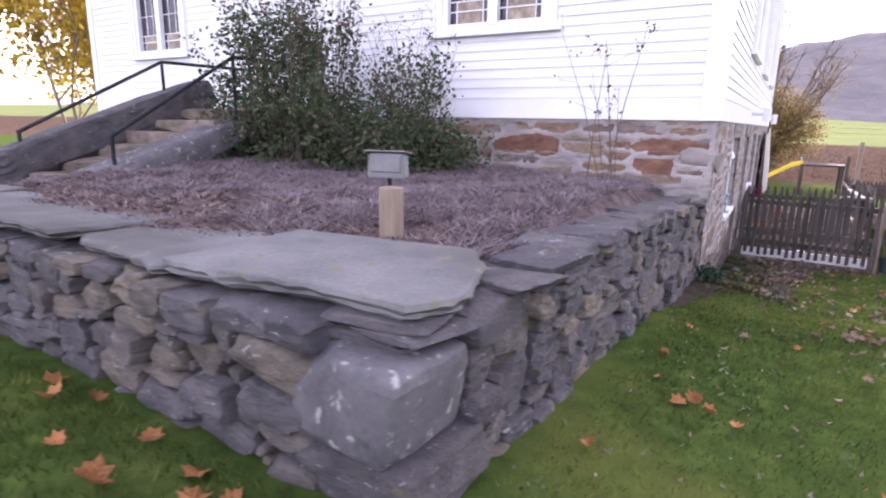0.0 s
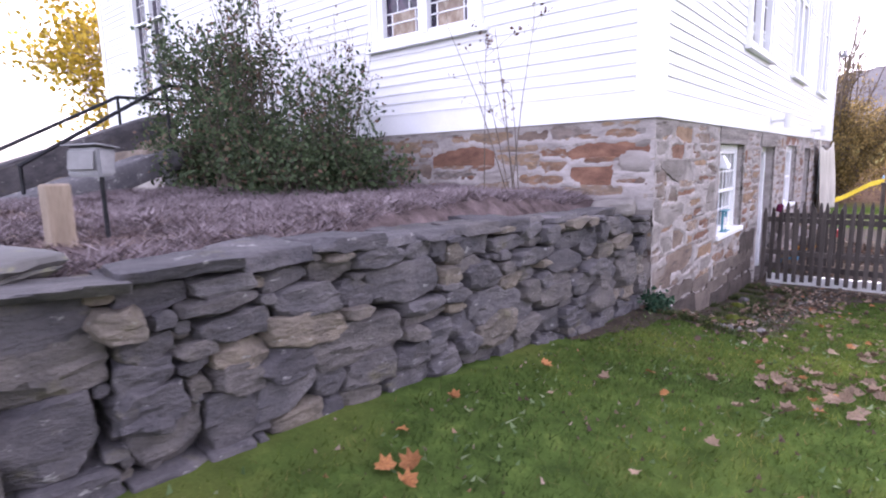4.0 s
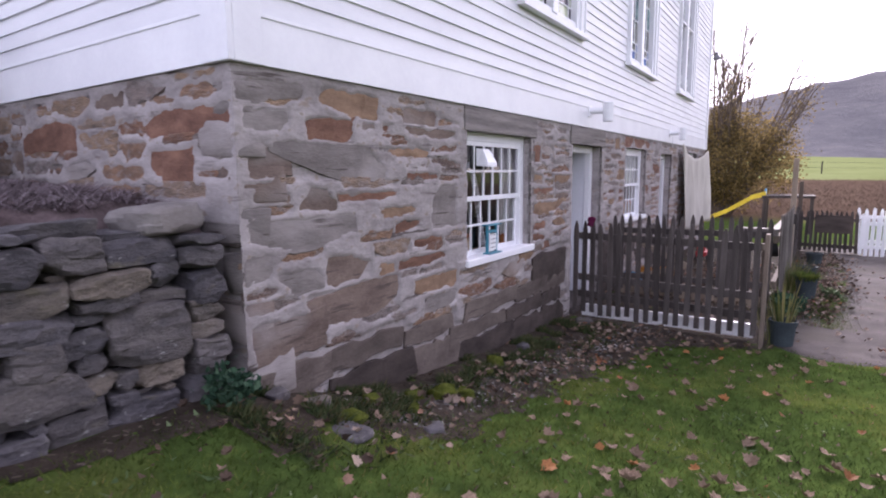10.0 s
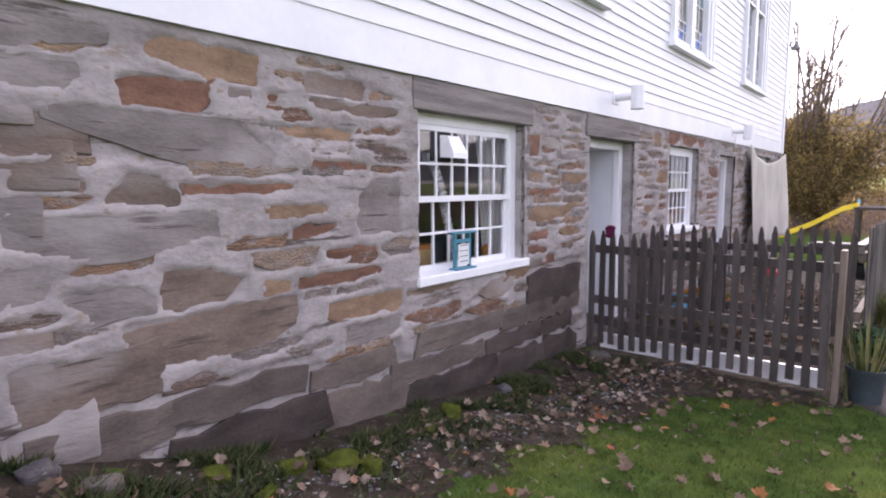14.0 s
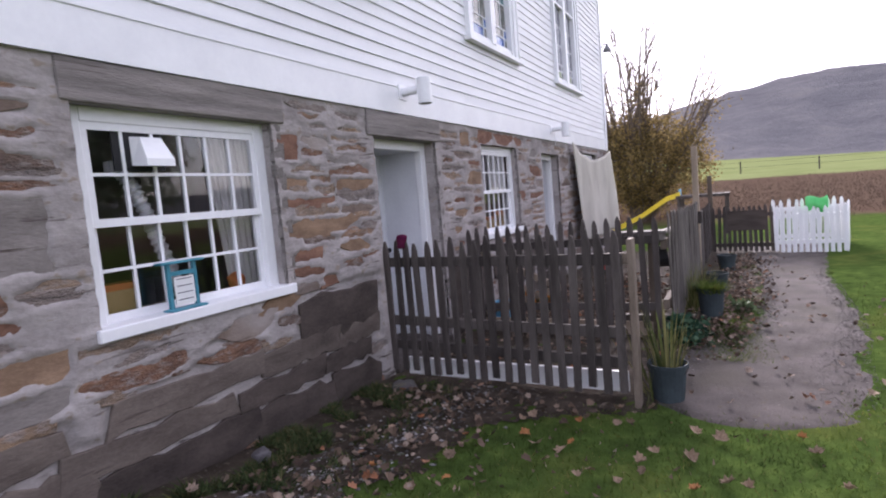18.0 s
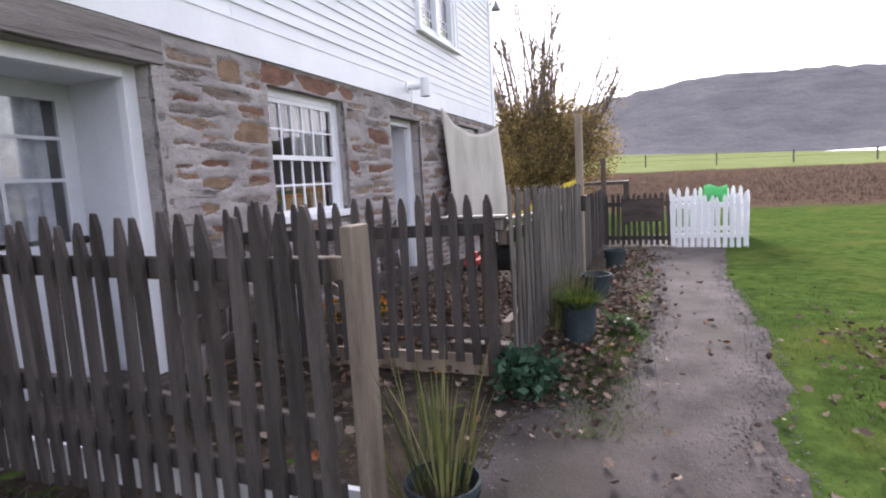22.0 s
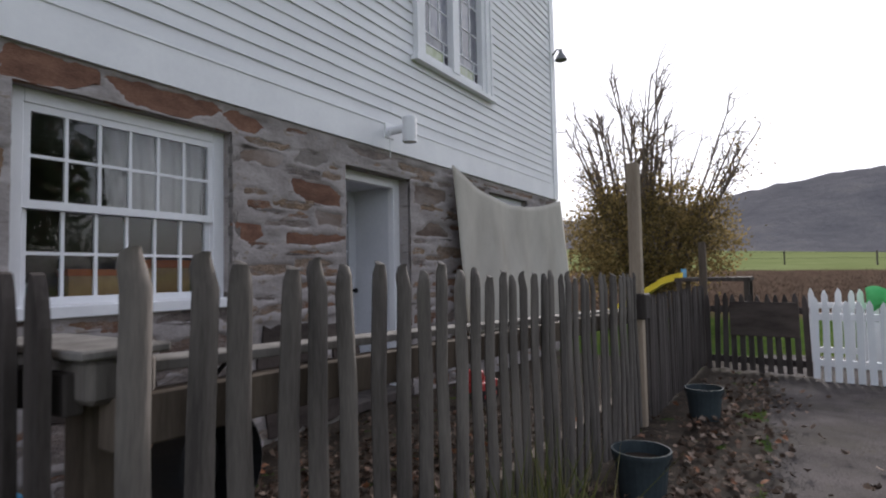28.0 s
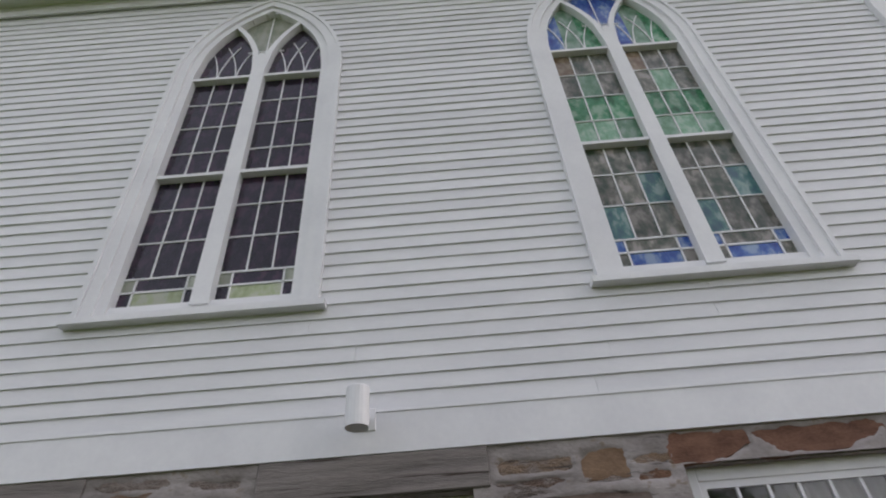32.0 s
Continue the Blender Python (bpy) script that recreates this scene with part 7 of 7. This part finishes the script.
for k, (x, y, w, h) in enumerate(((0.02, 6.62, 0.24, 0.035), (-0.35, 6.75, 0.16, 0.07), (-0.5, 6.6, 0.14, 0.08), (-0.42, 9.55, 0.13, 0.10), (-0.3, 11.0, 0.2, 0.12), (0.2, 7.1, 0.12, 0.05))):
    v, f = rock_data(w, w * 0.7, h, 730 + k, 4.0, 0.2, 7, 4)
    tagged(mesh_ob("rock", v, f, M["dry"], smooth=True, place=pose(x, y, float(land(x, y)) + h * 0.25, 0, 0, k * 50)), "grey field stone lying at the foot of the wall", "rock", "loose stones by the wall")
M["weed"] = island_material("low weeds", [(0, (0.02, 0.035, 0.012)), (0.6, (0.05, 0.068, 0.024)), (1, (0.11, 0.09, 0.04))])


def weeds_at(q, n):
    y = q.uniform(6.2, 11.2, n)
    x = WX + np.abs(q.normal(0.1, 0.3, n)) + 0.02 + 0.1 * (y < 6.5)
    k = np.array([noise.noise(Vector((a * 3, b * 3, 5))) for a, b in zip(x, y)])
    return x[k > -0.05], y[k > -0.05]


scatter_blades("lawn_grass", 9000, lambda q, n: (q.normal(2.13, 0.13, n), q.uniform(12.3, 15.2, n)), land, 0.035, 0.6, M["blade"], "patch of grass between the path and the pickets", "grass", 0.1, 27)
scatter_blades("low_weeds", 30000, weeds_at, land, 0.055, 0.9, M["weed"], "low weeds and withered grass by the wall", "weeds", 0.16, 8)


def leafy_clump(name, x, y, z, rx, rz, count, size, material, label, seed, category="plant"):
    q = np.random.default_rng(seed)
    u = q.normal(0, 1, (240, 3))
    u /= np.linalg.norm(u, axis=1)[:, None]
    u *= q.uniform(0.3, 1, 240)[:, None]
    pts = np.array([x, y, z + rz * 0.45]) + u * np.array([rx, rx, rz * 0.55])
    v, f = leaf_cloud(pts.tolist(), count, 0.02, size, q, lambda b: b[:, 2] > z)
    return tagged(mesh_ob(name, v, f, material), label, category)


M["leaf_dark"] = island_material("dark blue green leaves", [(0, (0.012, 0.03, 0.018)), (0.6, (0.03, 0.07, 0.04)), (1, (0.07, 0.12, 0.07))])
leafy_clump("ivy", -0.5, 6.3, float(land(-0.5, 6.3)), 0.14, 0.2, 500, 0.045, M["leaf_dark"], "dark green plant in the corner of the walls", 41)
leafy_clump("kale_plant", 1.72, 12.85, -0.08, 0.2, 0.3, 480, 0.075, M["leaf_dark"], "blue green leafy plant beside the gate post", 42)
leafy_clump("low_plant", 2.2, 14.3, -0.09, 0.16, 0.14, 160, 0.07, M["leaf_green"], "low green plant between dead leaves", 43)


# ---- buckets and plants along the pickets ----
def bucket(x, y, rad, tall, label, plant=None, seed=0, handle=True):
    z = float(land(x, y)) + 0.004
    b = thing("bucket", label, "bucket", "buckets along the fence", (x, y, z))
    bm = lathe(bmesh.new(), [(rad * 0.78, 0.0), (rad * 0.8, 0.006), (rad * 0.97, tall * 0.9), (rad * 1.06, tall * 0.91), (rad * 1.06, tall), (rad * 0.99, tall), (rad * 0.95, tall * 0.86), (rad * 0.9, tall * 0.72), (0.005, tall * 0.7)], 24)
    tub = part("tub", bm, M["plastic_dark"], b, smooth=False)
    part("earth", lathe(bmesh.new(), [(rad * 0.9, tall * 0.72), (rad * 0.9, tall * 0.76), (0.01, tall * 0.8)], 16), M["soil"], tub)
    if handle:
        pts = [(rad * 1.05 * math.cos(a), rad * 1.05 * math.sin(a) * 0.35 - rad * 0.95 * math.sin(a), tall * 0.9 - rad * 0.55 * math.sin(a)) for a in np.linspace(0, math.pi, 12)]
        part("handle", tube(bmesh.new(), pts, 0.004, 6), M["iron"], tub)
    if plant:
        q = np.random.default_rng(seed)
        n, size, lean, mat = plant
        verts, faces = [], []
        for k in range(n):
            a, d = q.uniform(0, 2 * math.pi), rad * 0.7 * math.sqrt(q.random())
            p = Vector((d * math.cos(a), d * math.sin(a), tall * 0.75))
            tip = Vector((math.cos(a), math.sin(a), 0)) * lean * size * q.uniform(0.2, 1) + Vector((0, 0, size * q.uniform(0.5, 1.1)))
            side = Vector((-math.sin(a), math.cos(a), 0)) * 0.006
            mid = p + tip * 0.55 + Vector((0, 0, size * 0.08))
            i = len(verts)
            verts += [tuple(p - side), tuple(p + side), tuple(mid + side * 0.8), tuple(mid - side * 0.8), tuple(p + tip)]
            faces += [(i, i + 1, i + 2, i + 3), (i + 3, i + 2, i + 4)]
        o = mesh_ob("plant", verts, faces, mat, tub)
        o["kind"] = "stuff"
    return b


M["straw"] = island_material("straw green blades", [(0, (0.05, 0.07, 0.02)), (0.5, (0.12, 0.13, 0.04)), (1, (0.26, 0.22, 0.10))])
bucket(1.72, 11.36, 0.13, 0.27, "blue grey plastic bucket with tall grassy plants", (38, 0.55, 0.4, M["straw"]), 1)
bucket(1.9, 13.98, 0.14, 0.32, "dark plastic bucket with a round tuft of grass", (620, 0.15, 1.3, M["blade"]), 2, False)
bucket(1.9, 15.72, 0.15, 0.26, "empty dark plastic bucket with its handle down", None, 3)
bucket(2.0, 17.55, 0.14, 0.26, "dark plastic bucket beside the brown fence", None, 4)
tuft = scatter_blades("grass_tuft", 260, lambda q, n: (q.normal(1.73, 0.06, n), q.normal(14.6, 0.22, n)), land, 0.5, 0.28, M["straw"], "tall dry grass against the pickets", "grass", 0.012, 17)
scatter_blades("grass_tuft", 60, lambda q, n: (q.normal(1.62, 0.05, n), q.normal(11.5, 0.12, n)), land, 0.5, 0.25, M["straw"], "tall dry grass by the gate post", "grass", 0.012, 18)

# ---- short post and floodlight in the bed ----
stake = thing("wooden_stake", "short square wooden stake in the mulch", "stake")
part("stake_body", boxes((-1.775, -1.675, 2.09, 2.19, 1.58, 1.93), bevel=0.008), M["wood_pale"], stake)
flood = thing("floodlight", "grey outdoor floodlight on a short stem in the bed", "floodlight")
bm = bmesh.new()
vs = [bm.verts.new(p) for p in ((-0.14, -0.05, -0.09), (0.14, -0.05, -0.09), (0.14, 0.05, -0.07), (-0.14, 0.05, -0.07), (-0.13, -0.07, 0.08), (0.13, -0.07, 0.08), (0.13, 0.05, 0.09), (-0.13, 0.05, 0.09))]
for q in ((0, 3, 2, 1), (4, 5, 6, 7), (0, 1, 5, 4), (2, 3, 7, 6), (0, 4, 7, 3), (1, 2, 6, 5)):
    bm.faces.new([vs[i] for i in q])
bmesh.ops.bevel(bm, geom=list(bm.edges), offset=0.012, segments=2, affect="EDGES")
M["grey_metal"] = surface("dull grey metal", (0.16, 0.16, 0.17), (0.26, 0.26, 0.27), 5.0, 50.0, 0.55, 0.1, 0.002, metal=0.3)
M["dull_lens"] = surface("dusty grey glass", (0.12, 0.118, 0.12), (0.19, 0.187, 0.19), 6.0, 60.0, 0.4, 0.05, 0.002)
housing = part("housing", bm, M["grey_metal"], flood)
housing.matrix_basis = pose(-1.91, 2.36, 2.02, -8, 0, 18) @ Matrix.Diagonal((0.82, 0.82, 0.82, 1))
part("lens", box(bmesh.new(), -0.11, 0.11, -0.078, -0.066, -0.05, 0.06, bevel=0.004), M["dull_lens"], housing)
part("hood", box(bmesh.new(), -0.15, 0.15, -0.09, 0.06, 0.09, 0.1, bevel=0.003), M["grey_metal"], housing)
part("stem", tube(bmesh.new(), [(-1.93, 2.4, 1.62), (-1.93, 2.4, 1.96)], 0.012, 8), M["iron"], flood)

# ---- lamp on the rear corner, cap on a picket ----
lamp = thing("corner_lamp", "small dark bell lamp on a bracket at the rear corner", "lamp")
part("bracket", tube(bmesh.new(), [(UX + 0.03, BACK - 0.08, 4.8), (UX + 0.1, BACK - 0.05, 4.9), (UX + 0.16, BACK - 0.02, 4.88)], 0.015, 6), M["iron"], lamp)
part("shade", lathe(bmesh.new(), [(0.10, -0.14), (0.105, -0.13), (0.07, -0.06), (0.035, -0.01), (0.03, 0.05), (0.005, 0.055)], 16, (UX + 0.16, BACK - 0.02, 4.85)), M["grey_metal"], lamp)
M["plum_felt"] = surface("plum wool", (0.05, 0.008, 0.025), (0.12, 0.02, 0.055), 12.0, 90.0, 1.0, 0.6, 0.006, gloss=0.05)
v, f = rock_data(0.09, 0.07, 0.13, 81, 3.0, 0.25, 8, 2)
tagged(mesh_ob("mitten", v, f, M["plum_felt"], smooth=True, place=pose(-0.31, 11.19, 1.17, 6, 12, 10)), "plum red woollen mitten stuck on a picket", "mitten")

# ---- things in and behind the windows ----
M["teal"] = surface("teal enamel", (0.03, 0.16, 0.22), (0.07, 0.28, 0.36), 6.0, 60.0, 0.45, 0.1, 0.002)
M["paper"] = surface("white paper", (0.66, 0.66, 0.66), (0.78, 0.78, 0.77), 3.0, 60.0, 0.9, 0.05)
M["ink"] = surface("grey ink", (0.10, 0.10, 0.12), (0.16, 0.16, 0.18), 9.0, 60.0, 0.9, 0.0)
M["foil"] = surface("crinkled foil", (0.5, 0.51, 0.52), (0.78, 0.78, 0.8), 9.0, 60.0, 0.35, 0.4, 0.004, metal=0.15)
M["card"] = surface("yellow tan cardboard", (0.34, 0.22, 0.10), (0.52, 0.37, 0.18), 4.0, 60.0, 0.9, 0.1)
M["orange"] = surface("orange paint", (0.42, 0.12, 0.03), (0.58, 0.2, 0.06), 4.0, 60.0, 0.7, 0.1)
M["yellow"] = surface("yellow plastic", (0.55, 0.42, 0.03), (0.72, 0.56, 0.06), 3.0, 50.0, 0.4, 0.05)
M["red"] = surface("red plastic", (0.38, 0.03, 0.03), (0.55, 0.06, 0.05), 3.0, 50.0, 0.5, 0.05)
M["blue"] = surface("blue plastic", (0.07, 0.26, 0.45), (0.14, 0.4, 0.6), 3.0, 50.0, 0.5, 0.05)
M["lime"] = surface("green cloth", (0.05, 0.38, 0.10), (0.12, 0.52, 0.18), 4.0, 60.0, 0.9, 0.2)

holder = thing("sign_holder", "teal metal holder with a printed card on the window sill", "sign holder")
hx, hy, hz = WX - 0.02, 9.33, OPENINGS[0][2] + 0.013
part("base", boxes((hx - 0.03, hx + 0.06, hy - 0.1, hy + 0.14, hz, hz + 0.012), bevel=0.004), M["teal"], holder)
part("stand", boxes((hx - 0.012, hx + 0.012, hy - 0.07, hy - 0.05, hz + 0.012, hz + 0.27), (hx - 0.012, hx + 0.012, hy + 0.1, hy + 0.12, hz + 0.012, hz + 0.27), (hx - 0.012, hx + 0.012, hy - 0.05, hy + 0.1, hz + 0.2, hz + 0.225)), M["teal"], holder)
part("top_plate", boxes((hx - 0.03, hx + 0.04, hy - 0.12, hy + 0.16, hz + 0.27, hz + 0.283), bevel=0.003), M["teal"], holder)
card = part("card", boxes((hx + 0.014, hx + 0.018, hy - 0.04, hy + 0.09, hz + 0.03, hz + 0.19)), M["paper"], holder, "white printed card")
part("print", boxes(*[(hx + 0.0185, hx + 0.0195, hy - 0.025, hy + 0.075, hz + 0.055 + 0.04 * k, hz + 0.061 + 0.04 * k) for k in range(4)]), M["ink"], card, "grey printed lines")

duct = thing("foil_duct", "silver flexible foil duct running up behind the panes", "duct")
spine = [(WX - 0.22, 9.16 + 0.3 * s, 1.05 + 0.76 * (1 - s ** 1.3)) for s in np.linspace(0, 1, 41)]
part("hose", tube(bmesh.new(), spine, [0.052 if k % 2 else 0.036 for k in range(41)], 14), M["foil"], duct)
part("duct_box", boxes((WX - 0.3, WX - 0.18, 9.1, 9.22, 1.8, 1.86)), M["foil"], duct)
vent = thing("window_vent", "white plastic vent hood set in an upper pane", "vent")
bm = bmesh.new()
vs = [bm.verts.new(p) for p in ((WX - 0.1, 9.20, 1.83), (WX - 0.1, 9.39, 1.83), (WX - 0.1, 9.39, 1.99), (WX - 0.1, 9.20, 1.99), (WX + 0.02, 9.21, 1.82), (WX + 0.02, 9.38, 1.82), (WX + 0.02, 9.38, 1.86), (WX + 0.02, 9.21, 1.86), (WX - 0.05, 9.23, 1.985), (WX - 0.05, 9.36, 1.985))]
for q in ((0, 4, 5, 1), (4, 7, 6, 5), (7, 8, 9, 6), (8, 3, 2, 9), (0, 3, 8), (0, 8, 7, 4), (1, 9, 2), (1, 5, 6, 9), (0, 1, 2, 3)):
    bm.faces.new([vs[i] for i in q])
part("hood", bm, M["trim"], vent)
part("backing", boxes((WX - 0.12, WX - 0.1, 9.1, 9.4, 1.8, 2.03)), M["black"], vent, "dark panel in place of the pane")


def carton(x, y, z, w, d, h, material, label):
    c = thing("carton", label, "box", "cartons behind the windows")
    part("carton_body", boxes((x - d, x, y, y + w, z, z + h * 0.82), bevel=0.004), material, c)
    part("lid", boxes((x - d - 0.005, x + 0.005, y - 0.005, y + w + 0.005, z + h * 0.8, z + h), bevel=0.003), M["orange"], c, "orange lid")


ledge = tagged(part("inner_shelf", boxes((WX - 0.75, WX - 0.21, 13.75, 15.02, 0.96, 1.0), (WX - 0.75, WX - 0.21, 8.86, 10.14, 0.96, 1.0), (WX - 0.75, WX - 0.7, 13.75, 15.02, -0.02, 0.96), (WX - 0.75, WX - 0.7, 8.86, 10.14, -0.02, 0.96)), M["wood_pale"]), "plain wooden shelf inside the basement windows", "shelf")
carton(WX - 0.26, 14.1, 1.0, 0.34, 0.25, 0.2, M["card"], "yellow tan carton with an orange lid on the shelf")
carton(WX - 0.26, 14.55, 1.0, 0.3, 0.25, 0.26, M["card"], "tan carton standing on the shelf")
carton(WX - 0.2, 8.98, 1.0, 0.2, 0.2, 0.19, M["card"], "brown carton on the shelf behind the panes")
q = np.random.default_rng(91)
v, f = rock_data(0.16, 0.12, 0.13, 92, 2.4, 0.2, 9, 0)
tagged(mesh_ob("gourd", v, f, M["orange"], smooth=True, place=pose(WX - 0.26, 9.9, 1.06, 0, 0, 20)), "orange brown gourd on the window shelf", "gourd")
disc = thing("round_ornament", "round teal ornament leaning in the window", "ornament")
part("rim", tube(bmesh.new(), [(WX - 0.24, 13.93 + 0.05 * math.cos(a), 1.08 + 0.045 * math.sin(a)) for a in np.linspace(0, 2 * math.pi, 17)], 0.012, 6), M["paper"], disc)
part("face", tube(bmesh.new(), [(WX - 0.25, 13.93, 1.08), (WX - 0.23, 13.93, 1.08)], 0.045, 16), M["teal"], disc)

# ---- things in the pen ----
tub = thing("rubber_tub", "black rubber tub hanging on the rail", "tub")
o = part("tub_body", lathe(bmesh.new(), [(0.02, 0.0), (0.11, 0.0), (0.125, 0.02), (0.145, 0.16), (0.15, 0.165), (0.142, 0.17), (0.12, 0.03), (0.02, 0.02)], 22), M["black"], tub)
o.matrix_basis = pose(1.4, 13.34, 0.70, 0, 82, 10) @ Matrix.Diagonal((0.82, 0.82, 0.82, 1))
part("hook", tube(bmesh.new(), [(1.52, 13.38, 0.94), (1.47, 13.38, 0.9), (1.45, 13.37, 0.8)], 0.006, 6), M["iron"], tub)
crate = thing("plastic_crate", "blue plastic crate on the leafy ground of the pen", "crate")
part("crate_wall", boxes((-0.56, -0.3, 13.44, 13.46, -0.06, 0.16), (-0.56, -0.3, 13.7, 13.72, -0.06, 0.16), (-0.56, -0.54, 13.46, 13.7, -0.06, 0.16), (-0.32, -0.3, 13.46, 13.7, -0.06, 0.16), bevel=0.004), M["blue"], crate)
part("crate_floor", boxes((-0.54, -0.32, 13.46, 13.7, -0.06, -0.04)), M["blue"], crate)
M["flower"] = island_material("yellow orange flowers", [(0, (0.4, 0.11, 0.02)), (0.5, (0.55, 0.22, 0.03)), (1, (0.6, 0.36, 0.06))])
for k, (x, y) in enumerate(((-0.35, 14.1), (-0.1, 14.3))):
    q = np.random.default_rng(200 + k)
    u = q.normal(0, 1, (300, 3))
    u[:, 2] = np.abs(u[:, 2])
    u /= np.linalg.norm(u, axis=1)[:, None]
    mum = thing("chrysanthemum", "yellow orange autumn flowers in the pen", "flowers", "flowers in the pen")
    g = float(land(x, y))
    v, f = leaf_cloud((np.array([x, y, g + 0.1]) + u * 0.15).tolist(), 700, 0.012, 0.035, q)
    mesh_ob("blossom", v, f, M["flower"], mum)["kind"] = "stuff"
    v, f = leaf_cloud((np.array([x, y, g + 0.08]) + u * 0.12).tolist(), 500, 0.02, 0.05, q)
    mesh_ob("foliage", v, f, M["leaf_green"], mum)["kind"] = "stuff"
toy = thing("toy_truck", "red plastic toy truck on the ground of the pen", "toy")
tx, ty, tz = -0.07, 17.15, -0.03
part("toy_body", boxes((tx, tx + 0.2, ty, ty + 0.4, tz + 0.03, tz + 0.13), (tx + 0.02, tx + 0.18, ty, ty + 0.16, tz + 0.13, tz + 0.24), bevel=0.02), M["red"], toy)
for y in (ty + 0.08, ty + 0.3):
    for x in (tx - 0.01, tx + 0.21):
        wheel = part("wheel", tube(bmesh.new(), [(x - 0.015, y, tz), (x + 0.015, y, tz)], 0.055, 12), M["black"], toy)
        part("hub", tube(bmesh.new(), [(x - 0.018, y, tz), (x + 0.018, y, tz)], 0.02, 8), M["red"], wheel)

cord = thing("cord", "thin white cord hanging from the vent pipe", "cord")
part("cord_line", tube(bmesh.new(), [(UX + 0.1, 16.72, 2.5), (UX + 0.1, 16.71, 2.38), (UX + 0.1, 16.72, 2.25)], 0.005, 5), M["trim"], cord)

# ---- green cloth on the white fence, playset and far posts ----
n, verts, faces = 10, [], []
for j in range(5):
    for i in range(n + 1):
        s, g = i / n, j / 4
        verts.append((3.5 + 0.42 * s, 21.86 - 0.08 * math.sin(g * 3.14), 0.84 + 0.03 * math.sin(s * 7) - 0.3 * g - 0.04 * math.sin(s * 11) * g))
for j in range(4):
    for i in range(n):
        k = j * (n + 1) + i
        faces.append((k, k + 1, k + n + 2, k + n + 1))
cl = mesh_ob("green_cloth", verts, faces, M["lime"], smooth=True)
cl.modifiers.new("thickness", "SOLIDIFY").thickness = 0.006
tagged(cl, "bright green cloth thrown over the white fence", "cloth")

play = thing("playset", "weathered wooden play tower with a yellow slide", "playset")
bx, by = 0.6, 25.6
bz = float(land(bx, by))
for dx, dy in ((0, 0), (1.3, 0), (0, 1.3), (1.3, 1.3)):
    part("leg", boxes((bx + dx - 0.05, bx + dx + 0.05, by + dy - 0.05, by + dy + 0.05, bz - 0.1, bz + 1.2), bevel=0.006), M["wood"], play)
part("deck", boxes((bx - 0.08, bx + 1.38, by - 0.08, by + 1.38, bz + 1.12, bz + 1.2)), M["wood"], play)
bm = bmesh.new()
path = [(bx + 0.0, by + 0.3, bz + 1.2), (bx - 0.35, by + 0.3, bz + 1.1), (bx - 1.1, by + 0.3, bz + 0.62), (bx - 1.8, by + 0.3, bz + 0.28), (bx - 2.2, by + 0.3, bz + 0.2)]
rows = [[bm.verts.new((x, y + w, z + h)) for w, h in ((-0.24, 0.12), (-0.22, 0.0), (0.22, 0.0), (0.24, 0.12), (0.27, 0.12), (0.25, -0.03), (-0.25, -0.03), (-0.27, 0.12))] for x, y, z in path]
for r0, r1 in zip(rows, rows[1:]):
    for i in range(8):
        bm.faces.new((r0[i], r0[(i + 1) % 8], r1[(i + 1) % 8], r1[i]))
part("slide", bm, M["yellow"], play, "yellow plastic slide")
part("panel", boxes((bx - 0.06, bx - 0.02, by + 0.7, by + 1.25, bz + 1.2, bz + 1.4)), M["blue"], play, "blue panel")
far = thing("field_fence", "line of thin wooden posts along the far field", "fence")
for k in range(16):
    x = -30 + 6.5 * k
    z = float(land(x, 70))
    part("post", boxes((x - 0.06, x + 0.06, 69.94, 70.06, z - 0.2, z + 1.2)), M["wood"], far)
for h in (0.6, 1.1):
    bm = bmesh.new()
    tube(bm, [(x, 70, float(land(x, 70)) + h) for x in np.linspace(-32, 70, 30)], 0.008, 4)
    part("wire", bm, M["iron"], far)
M["weed_far"] = island_material("tall dead weeds", [(0, (0.058, 0.04, 0.031)), (0.5, (0.105, 0.072, 0.052)), (1, (0.145, 0.118, 0.08))])
scatter_blades("dead_weeds", 60000, lambda q, n: (q.uniform(-25, 40, n), q.triangular(31, 34, 62, n)), land, 0.16, 0.6, M["weed_far"], "brown dead weeds past the lawn", "weeds", 0.06, 21)
